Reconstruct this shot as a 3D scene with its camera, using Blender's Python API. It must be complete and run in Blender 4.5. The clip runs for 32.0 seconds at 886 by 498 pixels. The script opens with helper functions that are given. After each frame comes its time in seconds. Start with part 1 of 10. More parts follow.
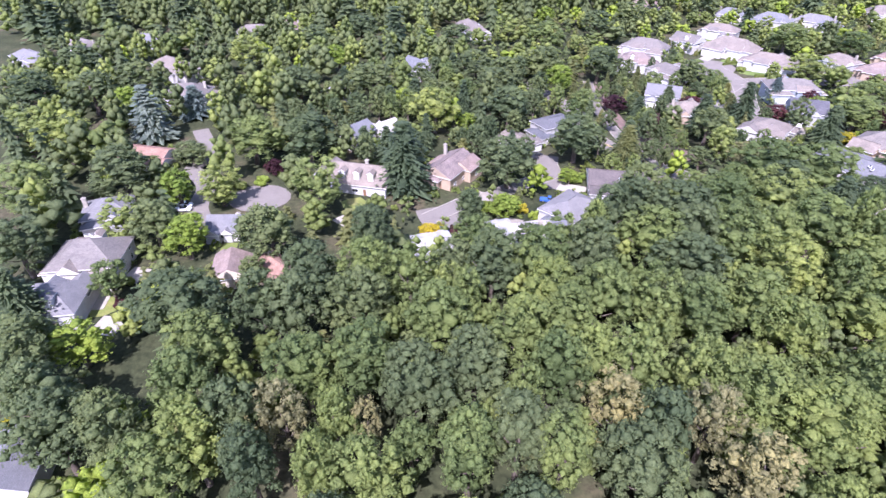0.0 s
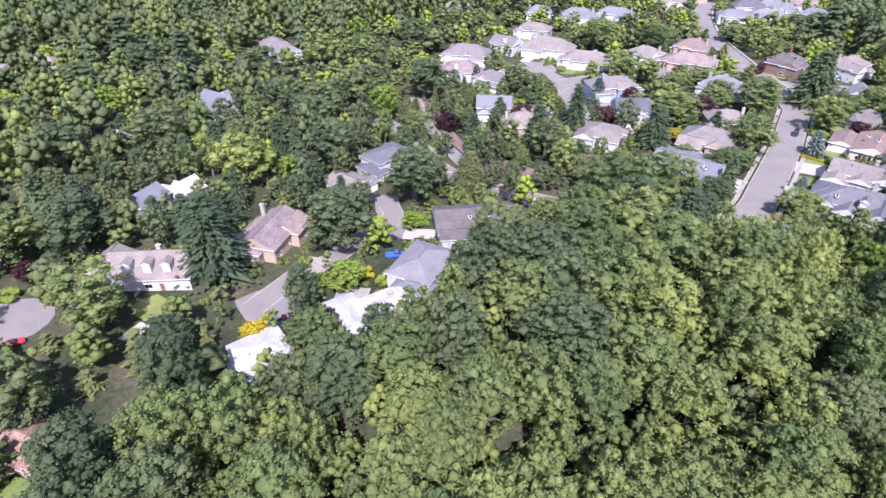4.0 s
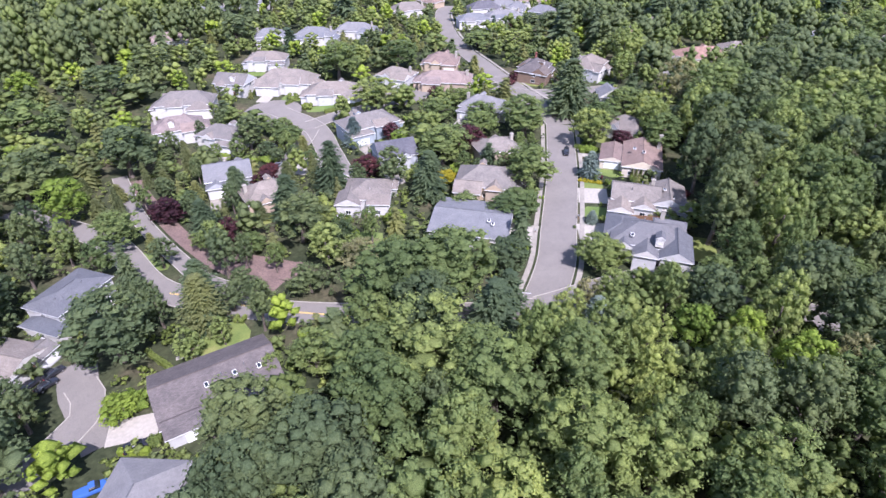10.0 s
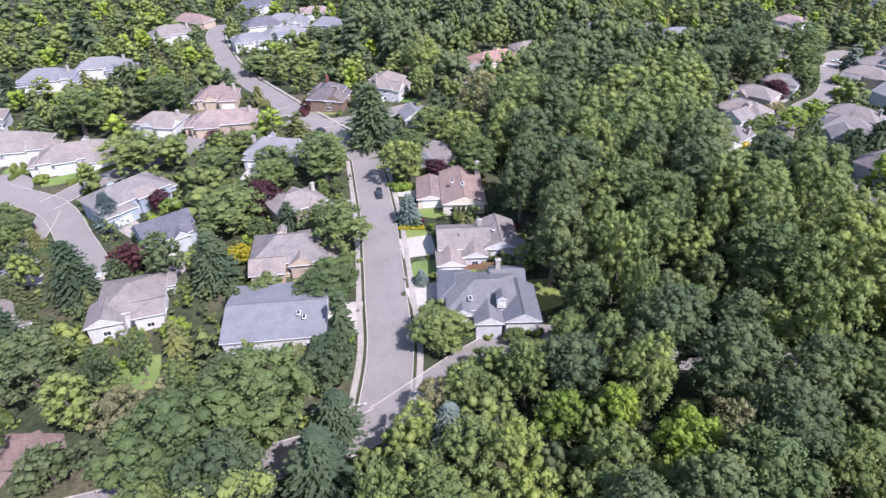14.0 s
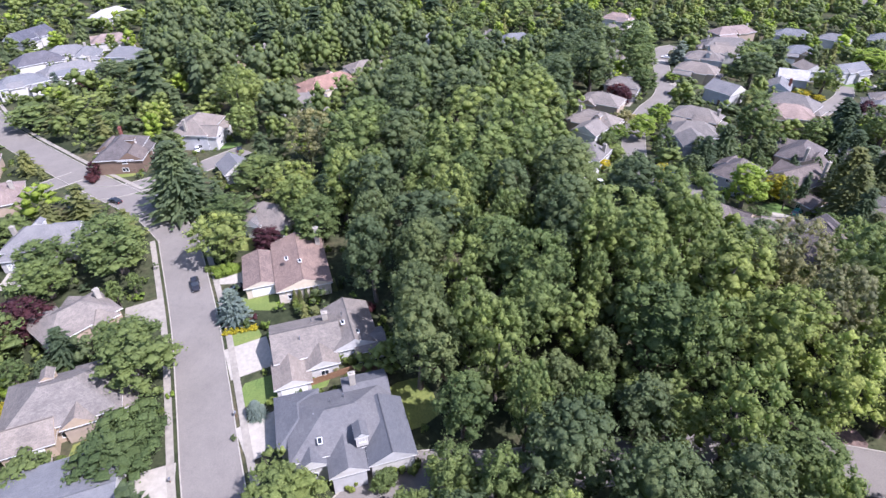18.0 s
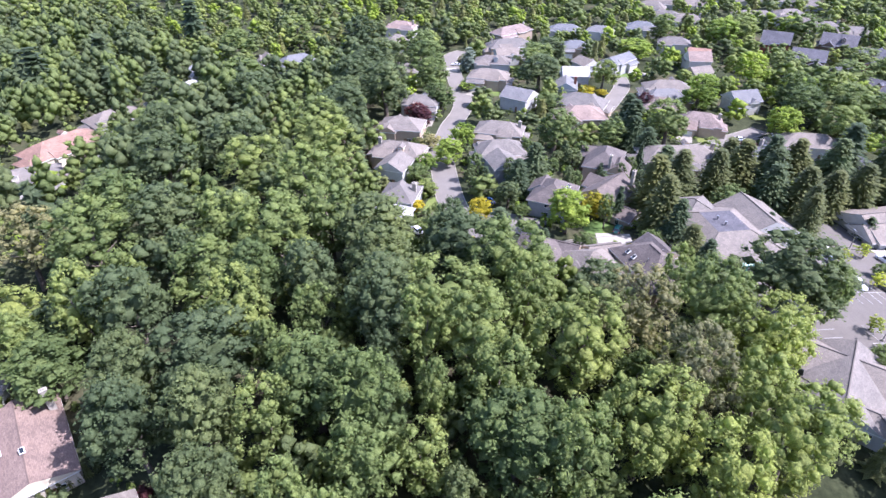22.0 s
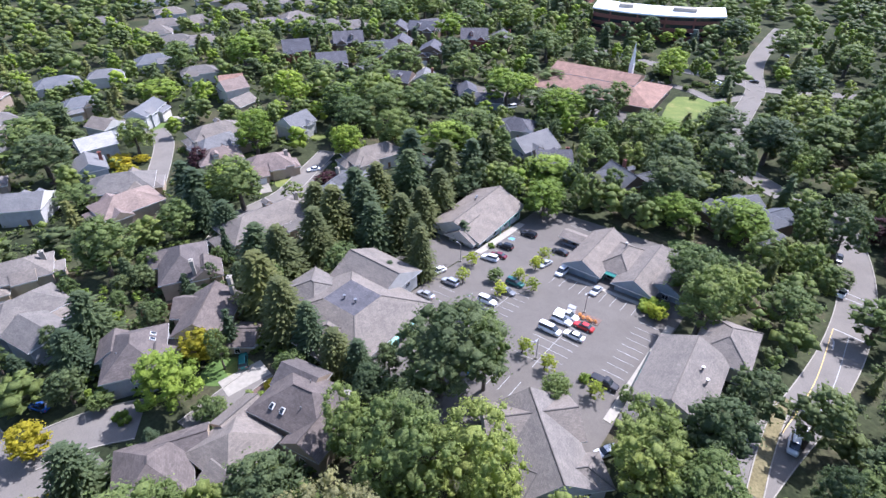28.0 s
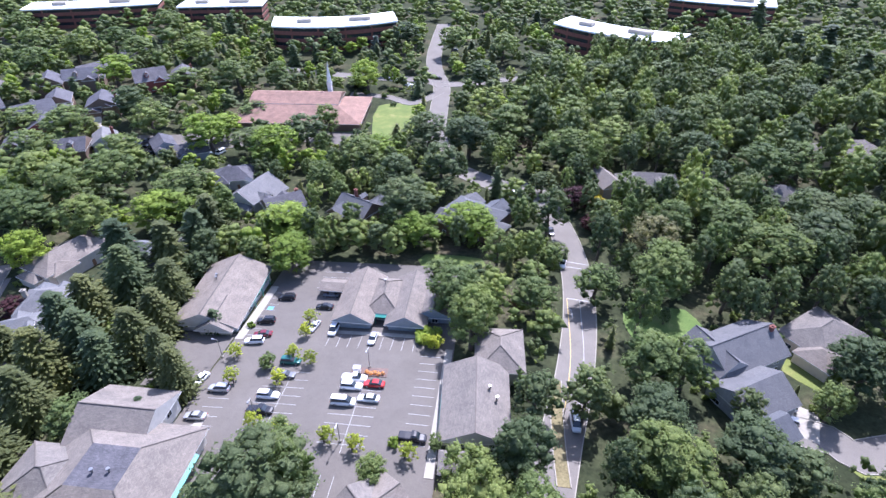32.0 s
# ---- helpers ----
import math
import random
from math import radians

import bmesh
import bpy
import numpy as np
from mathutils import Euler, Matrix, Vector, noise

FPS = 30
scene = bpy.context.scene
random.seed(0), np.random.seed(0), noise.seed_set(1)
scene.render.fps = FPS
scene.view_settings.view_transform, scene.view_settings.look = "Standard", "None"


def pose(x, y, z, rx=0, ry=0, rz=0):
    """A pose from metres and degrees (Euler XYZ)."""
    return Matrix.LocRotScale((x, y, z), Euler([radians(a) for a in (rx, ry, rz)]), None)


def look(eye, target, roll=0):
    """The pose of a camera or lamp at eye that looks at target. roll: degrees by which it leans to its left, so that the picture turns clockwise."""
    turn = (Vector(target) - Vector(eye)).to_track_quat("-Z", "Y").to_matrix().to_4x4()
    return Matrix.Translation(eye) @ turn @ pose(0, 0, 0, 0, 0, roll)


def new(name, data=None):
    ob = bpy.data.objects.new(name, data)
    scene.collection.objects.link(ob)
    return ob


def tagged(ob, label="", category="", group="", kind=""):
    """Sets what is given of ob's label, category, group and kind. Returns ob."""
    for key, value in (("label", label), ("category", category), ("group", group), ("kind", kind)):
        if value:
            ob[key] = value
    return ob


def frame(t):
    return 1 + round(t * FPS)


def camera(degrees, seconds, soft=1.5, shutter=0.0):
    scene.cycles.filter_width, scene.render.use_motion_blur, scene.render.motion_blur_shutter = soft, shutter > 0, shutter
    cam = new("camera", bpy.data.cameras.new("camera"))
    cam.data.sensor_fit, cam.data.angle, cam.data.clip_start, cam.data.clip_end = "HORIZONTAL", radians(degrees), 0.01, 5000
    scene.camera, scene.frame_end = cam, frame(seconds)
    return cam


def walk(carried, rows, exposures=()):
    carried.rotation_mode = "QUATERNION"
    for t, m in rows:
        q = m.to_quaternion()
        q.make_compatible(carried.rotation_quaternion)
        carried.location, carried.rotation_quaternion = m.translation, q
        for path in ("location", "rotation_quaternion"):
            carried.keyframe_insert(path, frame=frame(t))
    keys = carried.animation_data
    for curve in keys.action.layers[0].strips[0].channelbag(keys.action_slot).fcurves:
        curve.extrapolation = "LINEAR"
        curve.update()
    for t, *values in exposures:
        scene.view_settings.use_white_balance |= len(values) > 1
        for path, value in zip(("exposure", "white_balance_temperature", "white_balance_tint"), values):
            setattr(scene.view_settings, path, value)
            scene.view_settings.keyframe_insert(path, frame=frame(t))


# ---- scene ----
cam = camera(77.4, 32.0)
METRES, EYE, TILT, LEAN, TURN = 250.0, 84.0, -34.7, 0.1, 0.0
ROWS = [
    (0.0, 0.0, 0.0, 0.0, 0.0, 0.0, -0.0),
    (0.5, 0.003, 0.0136, 0.009, -0.18, 0.04, 0.11),
    (1.0, 0.0062, 0.0271, 0.0181, -0.85, 0.03, 0.58),
    (1.5, 0.0094, 0.0404, 0.0273, -2.6, -0.02, 1.78),
    (2.0, 0.013, 0.0535, 0.0365, -5.79, -0.24, 3.95),
    (2.5, 0.0164, 0.0666, 0.046, -9.39, -0.61, 6.35),
    (4.5, 0.0406, 0.1188, 0.0821, -16.54, -1.72, 11.04),
    (5.0, 0.0489, 0.1315, 0.0908, -19.17, -2.29, 12.66),
    (5.5, 0.0578, 0.1437, 0.0993, -21.54, -2.84, 14.11),
    (6.0, 0.0673, 0.1558, 0.1077, -22.8, -3.14, 14.85),
    (6.5, 0.078, 0.1675, 0.1157, -24.39, -3.54, 15.78),
    (7.0, 0.0887, 0.1787, 0.1241, -26.73, -4.22, 17.14),
    (7.5, 0.1004, 0.1897, 0.1317, -28.54, -4.75, 18.14),
    (8.0, 0.1127, 0.2003, 0.139, -30.53, -5.38, 19.25),
    (8.5, 0.1252, 0.2105, 0.1462, -32.63, -6.1, 20.36),
    (9.0, 0.1385, 0.2203, 0.1529, -34.54, -6.76, 21.34),
    (9.5, 0.1521, 0.2296, 0.1597, -35.5, -7.12, 21.8),
    (10.0, 0.1664, 0.2386, 0.1658, -36.31, -7.41, 22.21),
    (10.5, 0.1807, 0.2473, 0.1713, -38.2, -8.1, 23.08),
    (11.0, 0.1948, 0.2552, 0.1771, -40.6, -9.07, 24.15),
    (11.5, 0.2089, 0.263, 0.1824, -43.22, -10.17, 25.26),
    (12.0, 0.2236, 0.2699, 0.1875, -46.18, -11.49, 26.47),
    (12.5, 0.238, 0.2766, 0.1924, -49.39, -12.95, 27.63),
    (13.0, 0.2531, 0.2825, 0.1967, -52.38, -14.38, 28.66),
    (13.5, 0.2684, 0.2883, 0.2007, -54.81, -15.56, 29.4),
    (14.0, 0.2845, 0.2929, 0.204, -56.71, -16.5, 29.98),
    (14.5, 0.3009, 0.2971, 0.207, -58.73, -17.52, 30.56),
    (16.5, 0.3672, 0.3093, 0.2158, -67.18, -21.91, 32.46),
    (17.0, 0.384, 0.3113, 0.2168, -69.61, -23.2, 32.91),
    (17.5, 0.4006, 0.3125, 0.218, -71.82, -24.42, 33.26),
    (18.0, 0.4171, 0.3134, 0.2184, -74.21, -25.67, 33.6),
    (18.5, 0.4333, 0.3139, 0.219, -77.06, -27.27, 33.91),
    (19.0, 0.4496, 0.3135, 0.219, -80.09, -28.98, 34.2),
    (19.5, 0.466, 0.3128, 0.2188, -83.31, -30.79, 34.44),
    (20.0, 0.4822, 0.3113, 0.2185, -85.88, -32.25, 34.59),
    (20.5, 0.4983, 0.3093, 0.2176, -88.39, -33.64, 34.64),
    (21.0, 0.5142, 0.3067, 0.2166, -91.27, -35.27, 34.66),
    (21.5, 0.5299, 0.3038, 0.2153, -94.89, -37.32, 34.61),
    (22.0, 0.5451, 0.3005, 0.2136, -98.97, -39.61, 34.37),
    (22.5, 0.5598, 0.2964, 0.212, -103.49, -42.17, 33.97),
    (23.0, 0.5745, 0.2919, 0.2096, -108.01, -44.69, 33.4),
    (23.5, 0.5886, 0.2869, 0.2075, -112.88, -47.33, 32.56),
    (24.0, 0.6021, 0.2811, 0.2048, -117.15, -49.63, 31.64),
    (24.5, 0.6152, 0.2749, 0.2016, -121.66, -51.98, 30.55),
    (25.0, 0.6277, 0.2678, 0.1984, -126.0, -54.18, 29.3),
    (25.5, 0.6396, 0.2604, 0.1947, -130.31, -56.22, 27.87),
    (27.5, 0.6774, 0.2265, 0.1798, -144.76, -62.35, 21.77),
    (28.0, 0.6852, 0.2163, 0.1751, -147.79, -63.44, 20.28),
    (28.5, 0.6922, 0.2055, 0.1698, -150.72, -64.4, 18.81),
    (29.0, 0.6987, 0.1948, 0.1647, -153.56, -65.27, 17.25),
    (29.5, 0.7042, 0.1844, 0.1588, -154.82, -65.64, 16.58),
    (30.0, 0.7077, 0.1779, 0.1545, -155.7, -65.85, 16.11),
    (30.5, 0.7093, 0.1732, 0.1558, -158.63, -66.64, 14.35),
    (31.0, 0.7085, 0.1686, 0.1625, -163.3, -67.72, 11.48),
    (31.5, 0.7083, 0.1637, 0.1712, -168.83, -68.7, 7.85),
    (32.0, 0.7086, 0.1592, 0.1804, -174.61, -69.36, 3.91),
]
walk(cam, [(t, pose(0, 0, EYE, TILT, LEAN, TURN) @ pose(METRES * x, METRES * y, METRES * z, 90 + pitch, roll, yaw)) for t, x, y, z, yaw, pitch, roll in ROWS],
     exposures=[(0.0, 1.38, 5600, 35), (6.0, 1.14, 5640, 30), (9.0, 1.1, 5650, 28), (18.0, 1.12, 5680, 25), (20.0, 1.16, 5680, 25), (22.5, 1.5, 5600, 28), (25.0, 1.42, 5580, 29), (28.0, 1.1, 5580, 20), (32.0, 1.26, 5460, 24)])

# ---- world and sun ----
SUN_EL, SUN_AZ = radians(53), radians(195)   # azimuth clockwise from +y
world = bpy.data.worlds.new("sky")
scene.world = world
world.use_nodes = True
wn = world.node_tree.nodes
sky = wn.new("ShaderNodeTexSky")
sky.sky_type, sky.sun_disc = "NISHITA", False
sky.sun_elevation, sky.sun_rotation = SUN_EL, SUN_AZ
sky.air_density, sky.dust_density = 1.0, 1.5
world.node_tree.links.new(sky.outputs[0], wn["Background"].inputs[0])
wn["Background"].inputs[1].default_value = 0.145
sun = new("sun", bpy.data.lights.new("sun", "SUN"))
sun.data.energy, sun.data.angle, sun.data.color = 4.8, radians(0.55), (1.0, 0.96, 0.91)
sun_from = Vector((math.sin(SUN_AZ) * math.cos(SUN_EL), math.cos(SUN_AZ) * math.cos(SUN_EL), math.sin(SUN_EL)))
sun.matrix_world = look(sun_from * 300, (0, 0, 0))


# ---- materials ----
def material(name, build):
    m = bpy.data.materials.new(name)
    m.use_nodes = True
    nt = m.node_tree
    build(nt, nt.nodes, nt.links, nt.nodes["Principled BSDF"])
    return m


def noise_node(nt, coord, scale, detail=4.0, rough=0.6):
    n = nt.nodes.new("ShaderNodeTexNoise")
    n.inputs["Scale"].default_value, n.inputs["Detail"].default_value, n.inputs["Roughness"].default_value = scale, detail, rough
    nt.links.new(coord, n.inputs["Vector"])
    return n


def ramp(nt, fac, stops):
    r = nt.nodes.new("ShaderNodeValToRGB")
    el = r.color_ramp.elements
    while len(el) < len(stops):
        el.new(0.5)
    for e, (pos, col) in zip(el, stops):
        e.position, e.color = pos, (*col, 1)
    nt.links.new(fac, r.inputs[0])
    return r


def mix(nt, fac, a, b, mode="MIX"):
    m = nt.nodes.new("ShaderNodeMix")
    m.data_type, m.blend_type = "RGBA", mode
    for sock, v in ((m.inputs[0], fac), (m.inputs[6], a), (m.inputs[7], b)):
        if isinstance(v, (int, float)):
            sock.default_value = v
        elif isinstance(v, tuple):
            sock.default_value = (*v, 1)
        else:
            nt.links.new(v, sock)
    return m.outputs[2]


def bump(nt, height, bsdf, strength=0.4, distance=0.05):
    b = nt.nodes.new("ShaderNodeBump")
    b.inputs["Strength"].default_value, b.inputs["Distance"].default_value = strength, distance
    nt.links.new(height, b.inputs["Height"])
    nt.links.new(b.outputs[0], bsdf.inputs["Normal"])


def world_pos(nt):
    return nt.nodes.new("ShaderNodeNewGeometry").outputs["Position"]


def plain(name, col, rough=0.6, vary=0.15, scale=1.5, metal=0.0, coarse=0.12, spec=0.5):
    """A surface of one colour with fine grain and broad stains."""
    def build(nt, n, l, p):
        pos = world_pos(nt)
        a = noise_node(nt, pos, scale)
        b = noise_node(nt, pos, scale * coarse, 3)
        lo, hi = tuple(c * (1 - vary) for c in col), tuple(min(1, c * (1 + vary)) for c in col)
        c1 = ramp(nt, a.outputs[0], [(0.3, lo), (0.7, hi)]).outputs[0]
        c2 = ramp(nt, b.outputs[0], [(0.3, (1 - vary,) * 3), (0.7, (1, 1, 1))]).outputs[0]
        l.new(mix(nt, 1.0, c1, c2, "MULTIPLY"), p.inputs["Base Color"])
        p.inputs["Roughness"].default_value, p.inputs["Metallic"].default_value = rough, metal
        p.inputs["Specular IOR Level"].default_value = spec
    return material(name, build)


def leaf(name, col, col2):
    """Foliage: tone varies from tree to tree, from clump to clump and from leaf to leaf, with small leaf shadows
    mottled into the colour; leaves let some light through.
    """
    def build(nt, n, l, p):
        info = n.new("ShaderNodeObjectInfo")
        geo = n.new("ShaderNodeNewGeometry")
        pos = geo.outputs["Position"]
        a = noise_node(nt, pos, 0.5, 3)
        c = mix(nt, a.outputs[0], col, col2)
        isl = ramp(nt, geo.outputs["Random Per Island"], [(0.0, (0.84, 0.86, 0.85)), (0.5, (1, 1, 1)), (1.0, (1.13, 1.12, 1.08))])
        c = mix(nt, 1.0, c, isl.outputs[0], "MULTIPLY")
        tone = ramp(nt, info.outputs["Random"], [(0.0, (0.74, 0.79, 0.78)), (0.35, (0.94, 0.96, 0.9)), (0.7, (1.08, 1.06, 0.97)), (1.0, (1.24, 1.18, 0.96))])
        c = mix(nt, 1.0, c, tone.outputs[0], "MULTIPLY")
        patch = noise_node(nt, pos, 0.085, 2, 0.5)
        c = mix(nt, 1.0, c, ramp(nt, patch.outputs[0], [(0.32, (0.72, 0.76, 0.78)), (0.5, (1, 1, 1)), (0.68, (1.2, 1.16, 1.05))]).outputs[0], "MULTIPLY")
        # fine dark and bright mottling: shadows among the leaves, painted into the colour
        fine = noise_node(nt, pos, 6.5, 3, 0.7)
        c = mix(nt, 1.0, c, ramp(nt, fine.outputs[0], [(0.36, (0.66, 0.69, 0.69)), (0.5, (1, 1, 1)), (0.64, (1.34, 1.3, 1.22))]).outputs[0], "MULTIPLY")
        l.new(c, p.inputs["Base Color"])
        tuft = noise_node(nt, pos, 2.6, 3, 0.8)
        bump(nt, tuft.outputs[0], p, 0.85, 0.35)
        p.inputs["Roughness"].default_value = 0.55
        p.inputs["Specular IOR Level"].default_value = 0.18
        tr = n.new("ShaderNodeBsdfTranslucent")
        l.new(mix(nt, 1.0, c, (1.2, 1.3, 0.95), "MULTIPLY"), tr.inputs[0])
        ms = n.new("ShaderNodeMixShader")
        ms.inputs[0].default_value = 0.45
        l.new(p.outputs[0], ms.inputs[1])
        l.new(tr.outputs[0], ms.inputs[2])
        l.new(ms.outputs[0], n["Material Output"].inputs[0])
    return material(name, build)


def roofing(name, col, course=0.28, vary=0.3, rough=0.85, stain=0.3):
    """Shakes or shingles in courses, each tab of its own tone, with weathered patches."""
    def build(nt, n, l, p):
        tc = n.new("ShaderNodeTexCoord")
        br = n.new("ShaderNodeTexBrick")
        br.inputs["Color1"].default_value = (*[c * (1 - vary) for c in col], 1)
        br.inputs["Color2"].default_value = (*[min(1, c * (1 + vary)) for c in col], 1)
        br.inputs["Mortar"].default_value = (*[c * 0.72 for c in col], 1)
        br.inputs["Scale"].default_value = 1.0
        br.inputs["Mortar Size"].default_value = 0.02
        br.inputs["Brick Width"].default_value, br.inputs["Row Height"].default_value = 0.5, course
        l.new(tc.outputs["UV"], br.inputs["Vector"])
        pos = world_pos(nt)
        a = noise_node(nt, pos, 0.35, 5)
        b = noise_node(nt, pos, 2.2, 4)
        info = n.new("ShaderNodeObjectInfo")
        w = ramp(nt, a.outputs[0], [(0.3, (1 - stain, 1 - stain, 1 - stain)), (0.7, (1.12, 1.1, 1.07))])
        c = mix(nt, 1.0, br.outputs[0], w.outputs[0], "MULTIPLY")
        c = mix(nt, 1.0, c, ramp(nt, b.outputs[0], [(0.35, (0.9, 0.9, 0.9)), (0.65, (1.06, 1.06, 1.06))]).outputs[0], "MULTIPLY")
        c = mix(nt, 1.0, c, ramp(nt, info.outputs["Random"], [(0, (0.85, 0.87, 0.9)), (1, (1.12, 1.06, 1.0))]).outputs[0], "MULTIPLY")
        l.new(c, p.inputs["Base Color"])
        p.inputs["Roughness"].default_value = rough
        p.inputs["Specular IOR Level"].default_value = 0.2
        bump(nt, br.outputs["Fac"], p, 0.5, -0.03)
    return material(name, build)


def siding(name, col):
    def build(nt, n, l, p):
        pos = world_pos(nt)
        wv = n.new("ShaderNodeTexWave")
        wv.bands_direction = "Z"
        wv.inputs["Scale"].default_value = 1.6
        l.new(pos, wv.inputs["Vector"])
        a = noise_node(nt, pos, 0.8, 4)
        info = n.new("ShaderNodeObjectInfo")
        c = mix(nt, 1.0, col, ramp(nt, a.outputs[0], [(0.3, (0.85, 0.84, 0.82)), (0.7, (1.05, 1.05, 1.05))]).outputs[0], "MULTIPLY")
        c = mix(nt, 1.0, c, ramp(nt, info.outputs["Random"], [(0, (0.85, 0.86, 0.9)), (1, (1.06, 1.03, 0.97))]).outputs[0], "MULTIPLY")
        l.new(c, p.inputs["Base Color"])
        p.inputs["Roughness"].default_value = 0.7
        bump(nt, wv.outputs[0], p, 0.3, 0.02)
    return material(name, build)


def ground_build(nt, n, l, p):
    pos = world_pos(nt)
    a = noise_node(nt, pos, 0.045, 5)
    b = noise_node(nt, pos, 0.9, 5)
    c = ramp(nt, a.outputs[0], [(0.35, (0.028, 0.036, 0.018)), (0.52, (0.048, 0.056, 0.028)), (0.7, (0.095, 0.08, 0.052))]).outputs[0]
    c = mix(nt, 1.0, c, ramp(nt, b.outputs[0], [(0.3, (0.55, 0.55, 0.55)), (0.7, (1.25, 1.2, 1.15))]).outputs[0], "MULTIPLY")
    l.new(c, p.inputs["Base Color"])
    p.inputs["Roughness"].default_value = 0.95
    p.inputs["Specular IOR Level"].default_value = 0.1
    bump(nt, b.outputs[0], p, 0.6, 0.2)


def lawn_build(nt, n, l, p):
    pos = world_pos(nt)
    a = noise_node(nt, pos, 0.16, 4)
    b = noise_node(nt, pos, 3.0, 4)
    info = n.new("ShaderNodeObjectInfo")
    c = ramp(nt, a.outputs[0], [(0.3, (0.09, 0.13, 0.04)), (0.55, (0.125, 0.16, 0.05)), (0.75, (0.2, 0.2, 0.085))]).outputs[0]
    c = mix(nt, 1.0, c, ramp(nt, b.outputs[0], [(0.3, (0.75, 0.75, 0.75)), (0.7, (1.15, 1.15, 1.1))]).outputs[0], "MULTIPLY")
    c = mix(nt, 1.0, c, ramp(nt, info.outputs["Random"], [(0, (0.8, 0.95, 0.85)), (1, (1.3, 1.1, 1.0))]).outputs[0], "MULTIPLY")
    l.new(c, p.inputs["Base Color"])
    p.inputs["Roughness"].default_value = 0.9
    p.inputs["Specular IOR Level"].default_value = 0.15
    bump(nt, b.outputs[0], p, 0.5, 0.05)


def asphalt_build(base):
    def build(nt, n, l, p):
        pos = world_pos(nt)
        a = noise_node(nt, pos, 0.12, 5)
        b = noise_node(nt, pos, 6.0, 3)
        c = ramp(nt, a.outputs[0], [(0.3, tuple(x * 0.9 for x in base)), (0.7, tuple(x * 1.08 for x in base))]).outputs[0]
        s = noise_node(nt, pos, 0.7, 5, 0.7)
        c = mix(nt, 1.0, c, ramp(nt, s.outputs[0], [(0.34, (0.93, 0.93, 0.93)), (0.46, (1, 1, 1)), (0.62, (1.03, 1.03, 1.02))]).outputs[0], "MULTIPLY")
        c = mix(nt, 1.0, c, ramp(nt, b.outputs[0], [(0.3, (0.85, 0.85, 0.85)), (0.7, (1.12, 1.12, 1.12))]).outputs[0], "MULTIPLY")
        l.new(c, p.inputs["Base Color"])
        p.inputs["Roughness"].default_value = 0.95
        p.inputs["Specular IOR Level"].default_value = 0.15
    return build


def bark_build(nt, n, l, p):
    pos = world_pos(nt)
    a = noise_node(nt, pos, 3.0, 5)
    l.new(ramp(nt, a.outputs[0], [(0.3, (0.05, 0.038, 0.028)), (0.7, (0.15, 0.12, 0.095))]).outputs[0], p.inputs["Base Color"])
    p.inputs["Roughness"].default_value = 0.9
    bump(nt, a.outputs[0], p, 0.6, 0.05)


def glass_build(nt, n, l, p):
    p.inputs["Base Color"].default_value = (0.02, 0.025, 0.03, 1)
    p.inputs["Roughness"].default_value = 0.06
    p.inputs["Specular IOR Level"].default_value = 0.7


M = {
    "ground": material("forest_floor", ground_build),
    "lawn": material("lawn_grass", lawn_build),
    "asphalt": material("worn_asphalt", asphalt_build((0.163, 0.147, 0.13))),
    "asphalt_lot": material("lot_asphalt", asphalt_build((0.122, 0.109, 0.096))),
    "concrete": plain("pale_concrete", (0.315, 0.288, 0.243), 0.9, 0.14, 1.2, spec=0.2),
    "pavement": plain("weathered_pavement", (0.25, 0.226, 0.188), 0.92, 0.18, 1.0, spec=0.2),
    "bark_mulch": plain("bark_mulch", (0.15, 0.1, 0.082), 0.95, 0.3, 2.0),
    "dry_grass": plain("dry_grass", (0.2, 0.17, 0.09), 0.95, 0.3, 2.5, spec=0.1),
    "paint": plain("road_paint", (0.36, 0.355, 0.345), 0.6, 0.25, 2.0),
    "paint_yellow": plain("yellow_road_paint", (0.6, 0.4, 0.09), 0.6, 0.12, 2.0),
    "paint_blue": plain("blue_road_paint", (0.1, 0.3, 0.5), 0.6, 0.12, 2.0),
    "bark": material("bark", bark_build),
    "glass": material("window_glass", glass_build),
    "trim": plain("white_trim", (0.7, 0.69, 0.66), 0.5, 0.08),
    "brick": plain("red_brick", (0.2, 0.07, 0.05), 0.85, 0.25, 5.0),
    "metal": plain("grey_metal", (0.3, 0.3, 0.31), 0.4, 0.1, 2.0, 0.7),
    "rubber": plain("tyre_rubber", (0.025, 0.025, 0.025), 0.8, 0.2),
    "chrome": plain("alloy", (0.5, 0.5, 0.52), 0.3, 0.1, 2.0, 0.9),
    "lamp_red": plain("red_lens", (0.4, 0.02, 0.02), 0.2, 0.05),
    "lamp_white": plain("clear_lens", (0.7, 0.7, 0.7), 0.15, 0.05),
    "green_metal": plain("green_metal_roof", (0.05, 0.26, 0.20), 0.45, 0.12, 1.0),
    "wood": plain("brown_wood", (0.2, 0.11, 0.06), 0.75, 0.25, 2.5),
    "white_roof": plain("white_membrane", (0.85, 0.85, 0.84), 0.7, 0.06, 0.6),
    "red_cloth": plain("red_canvas", (0.6, 0.03, 0.06), 0.8, 0.1),
    "flowers": plain("orange_flowers", (0.7, 0.28, 0.06), 0.8, 0.4, 6.0),
    "yellow_flowers": plain("yellow_flowers", (0.65, 0.5, 0.06), 0.8, 0.3, 6.0),
}
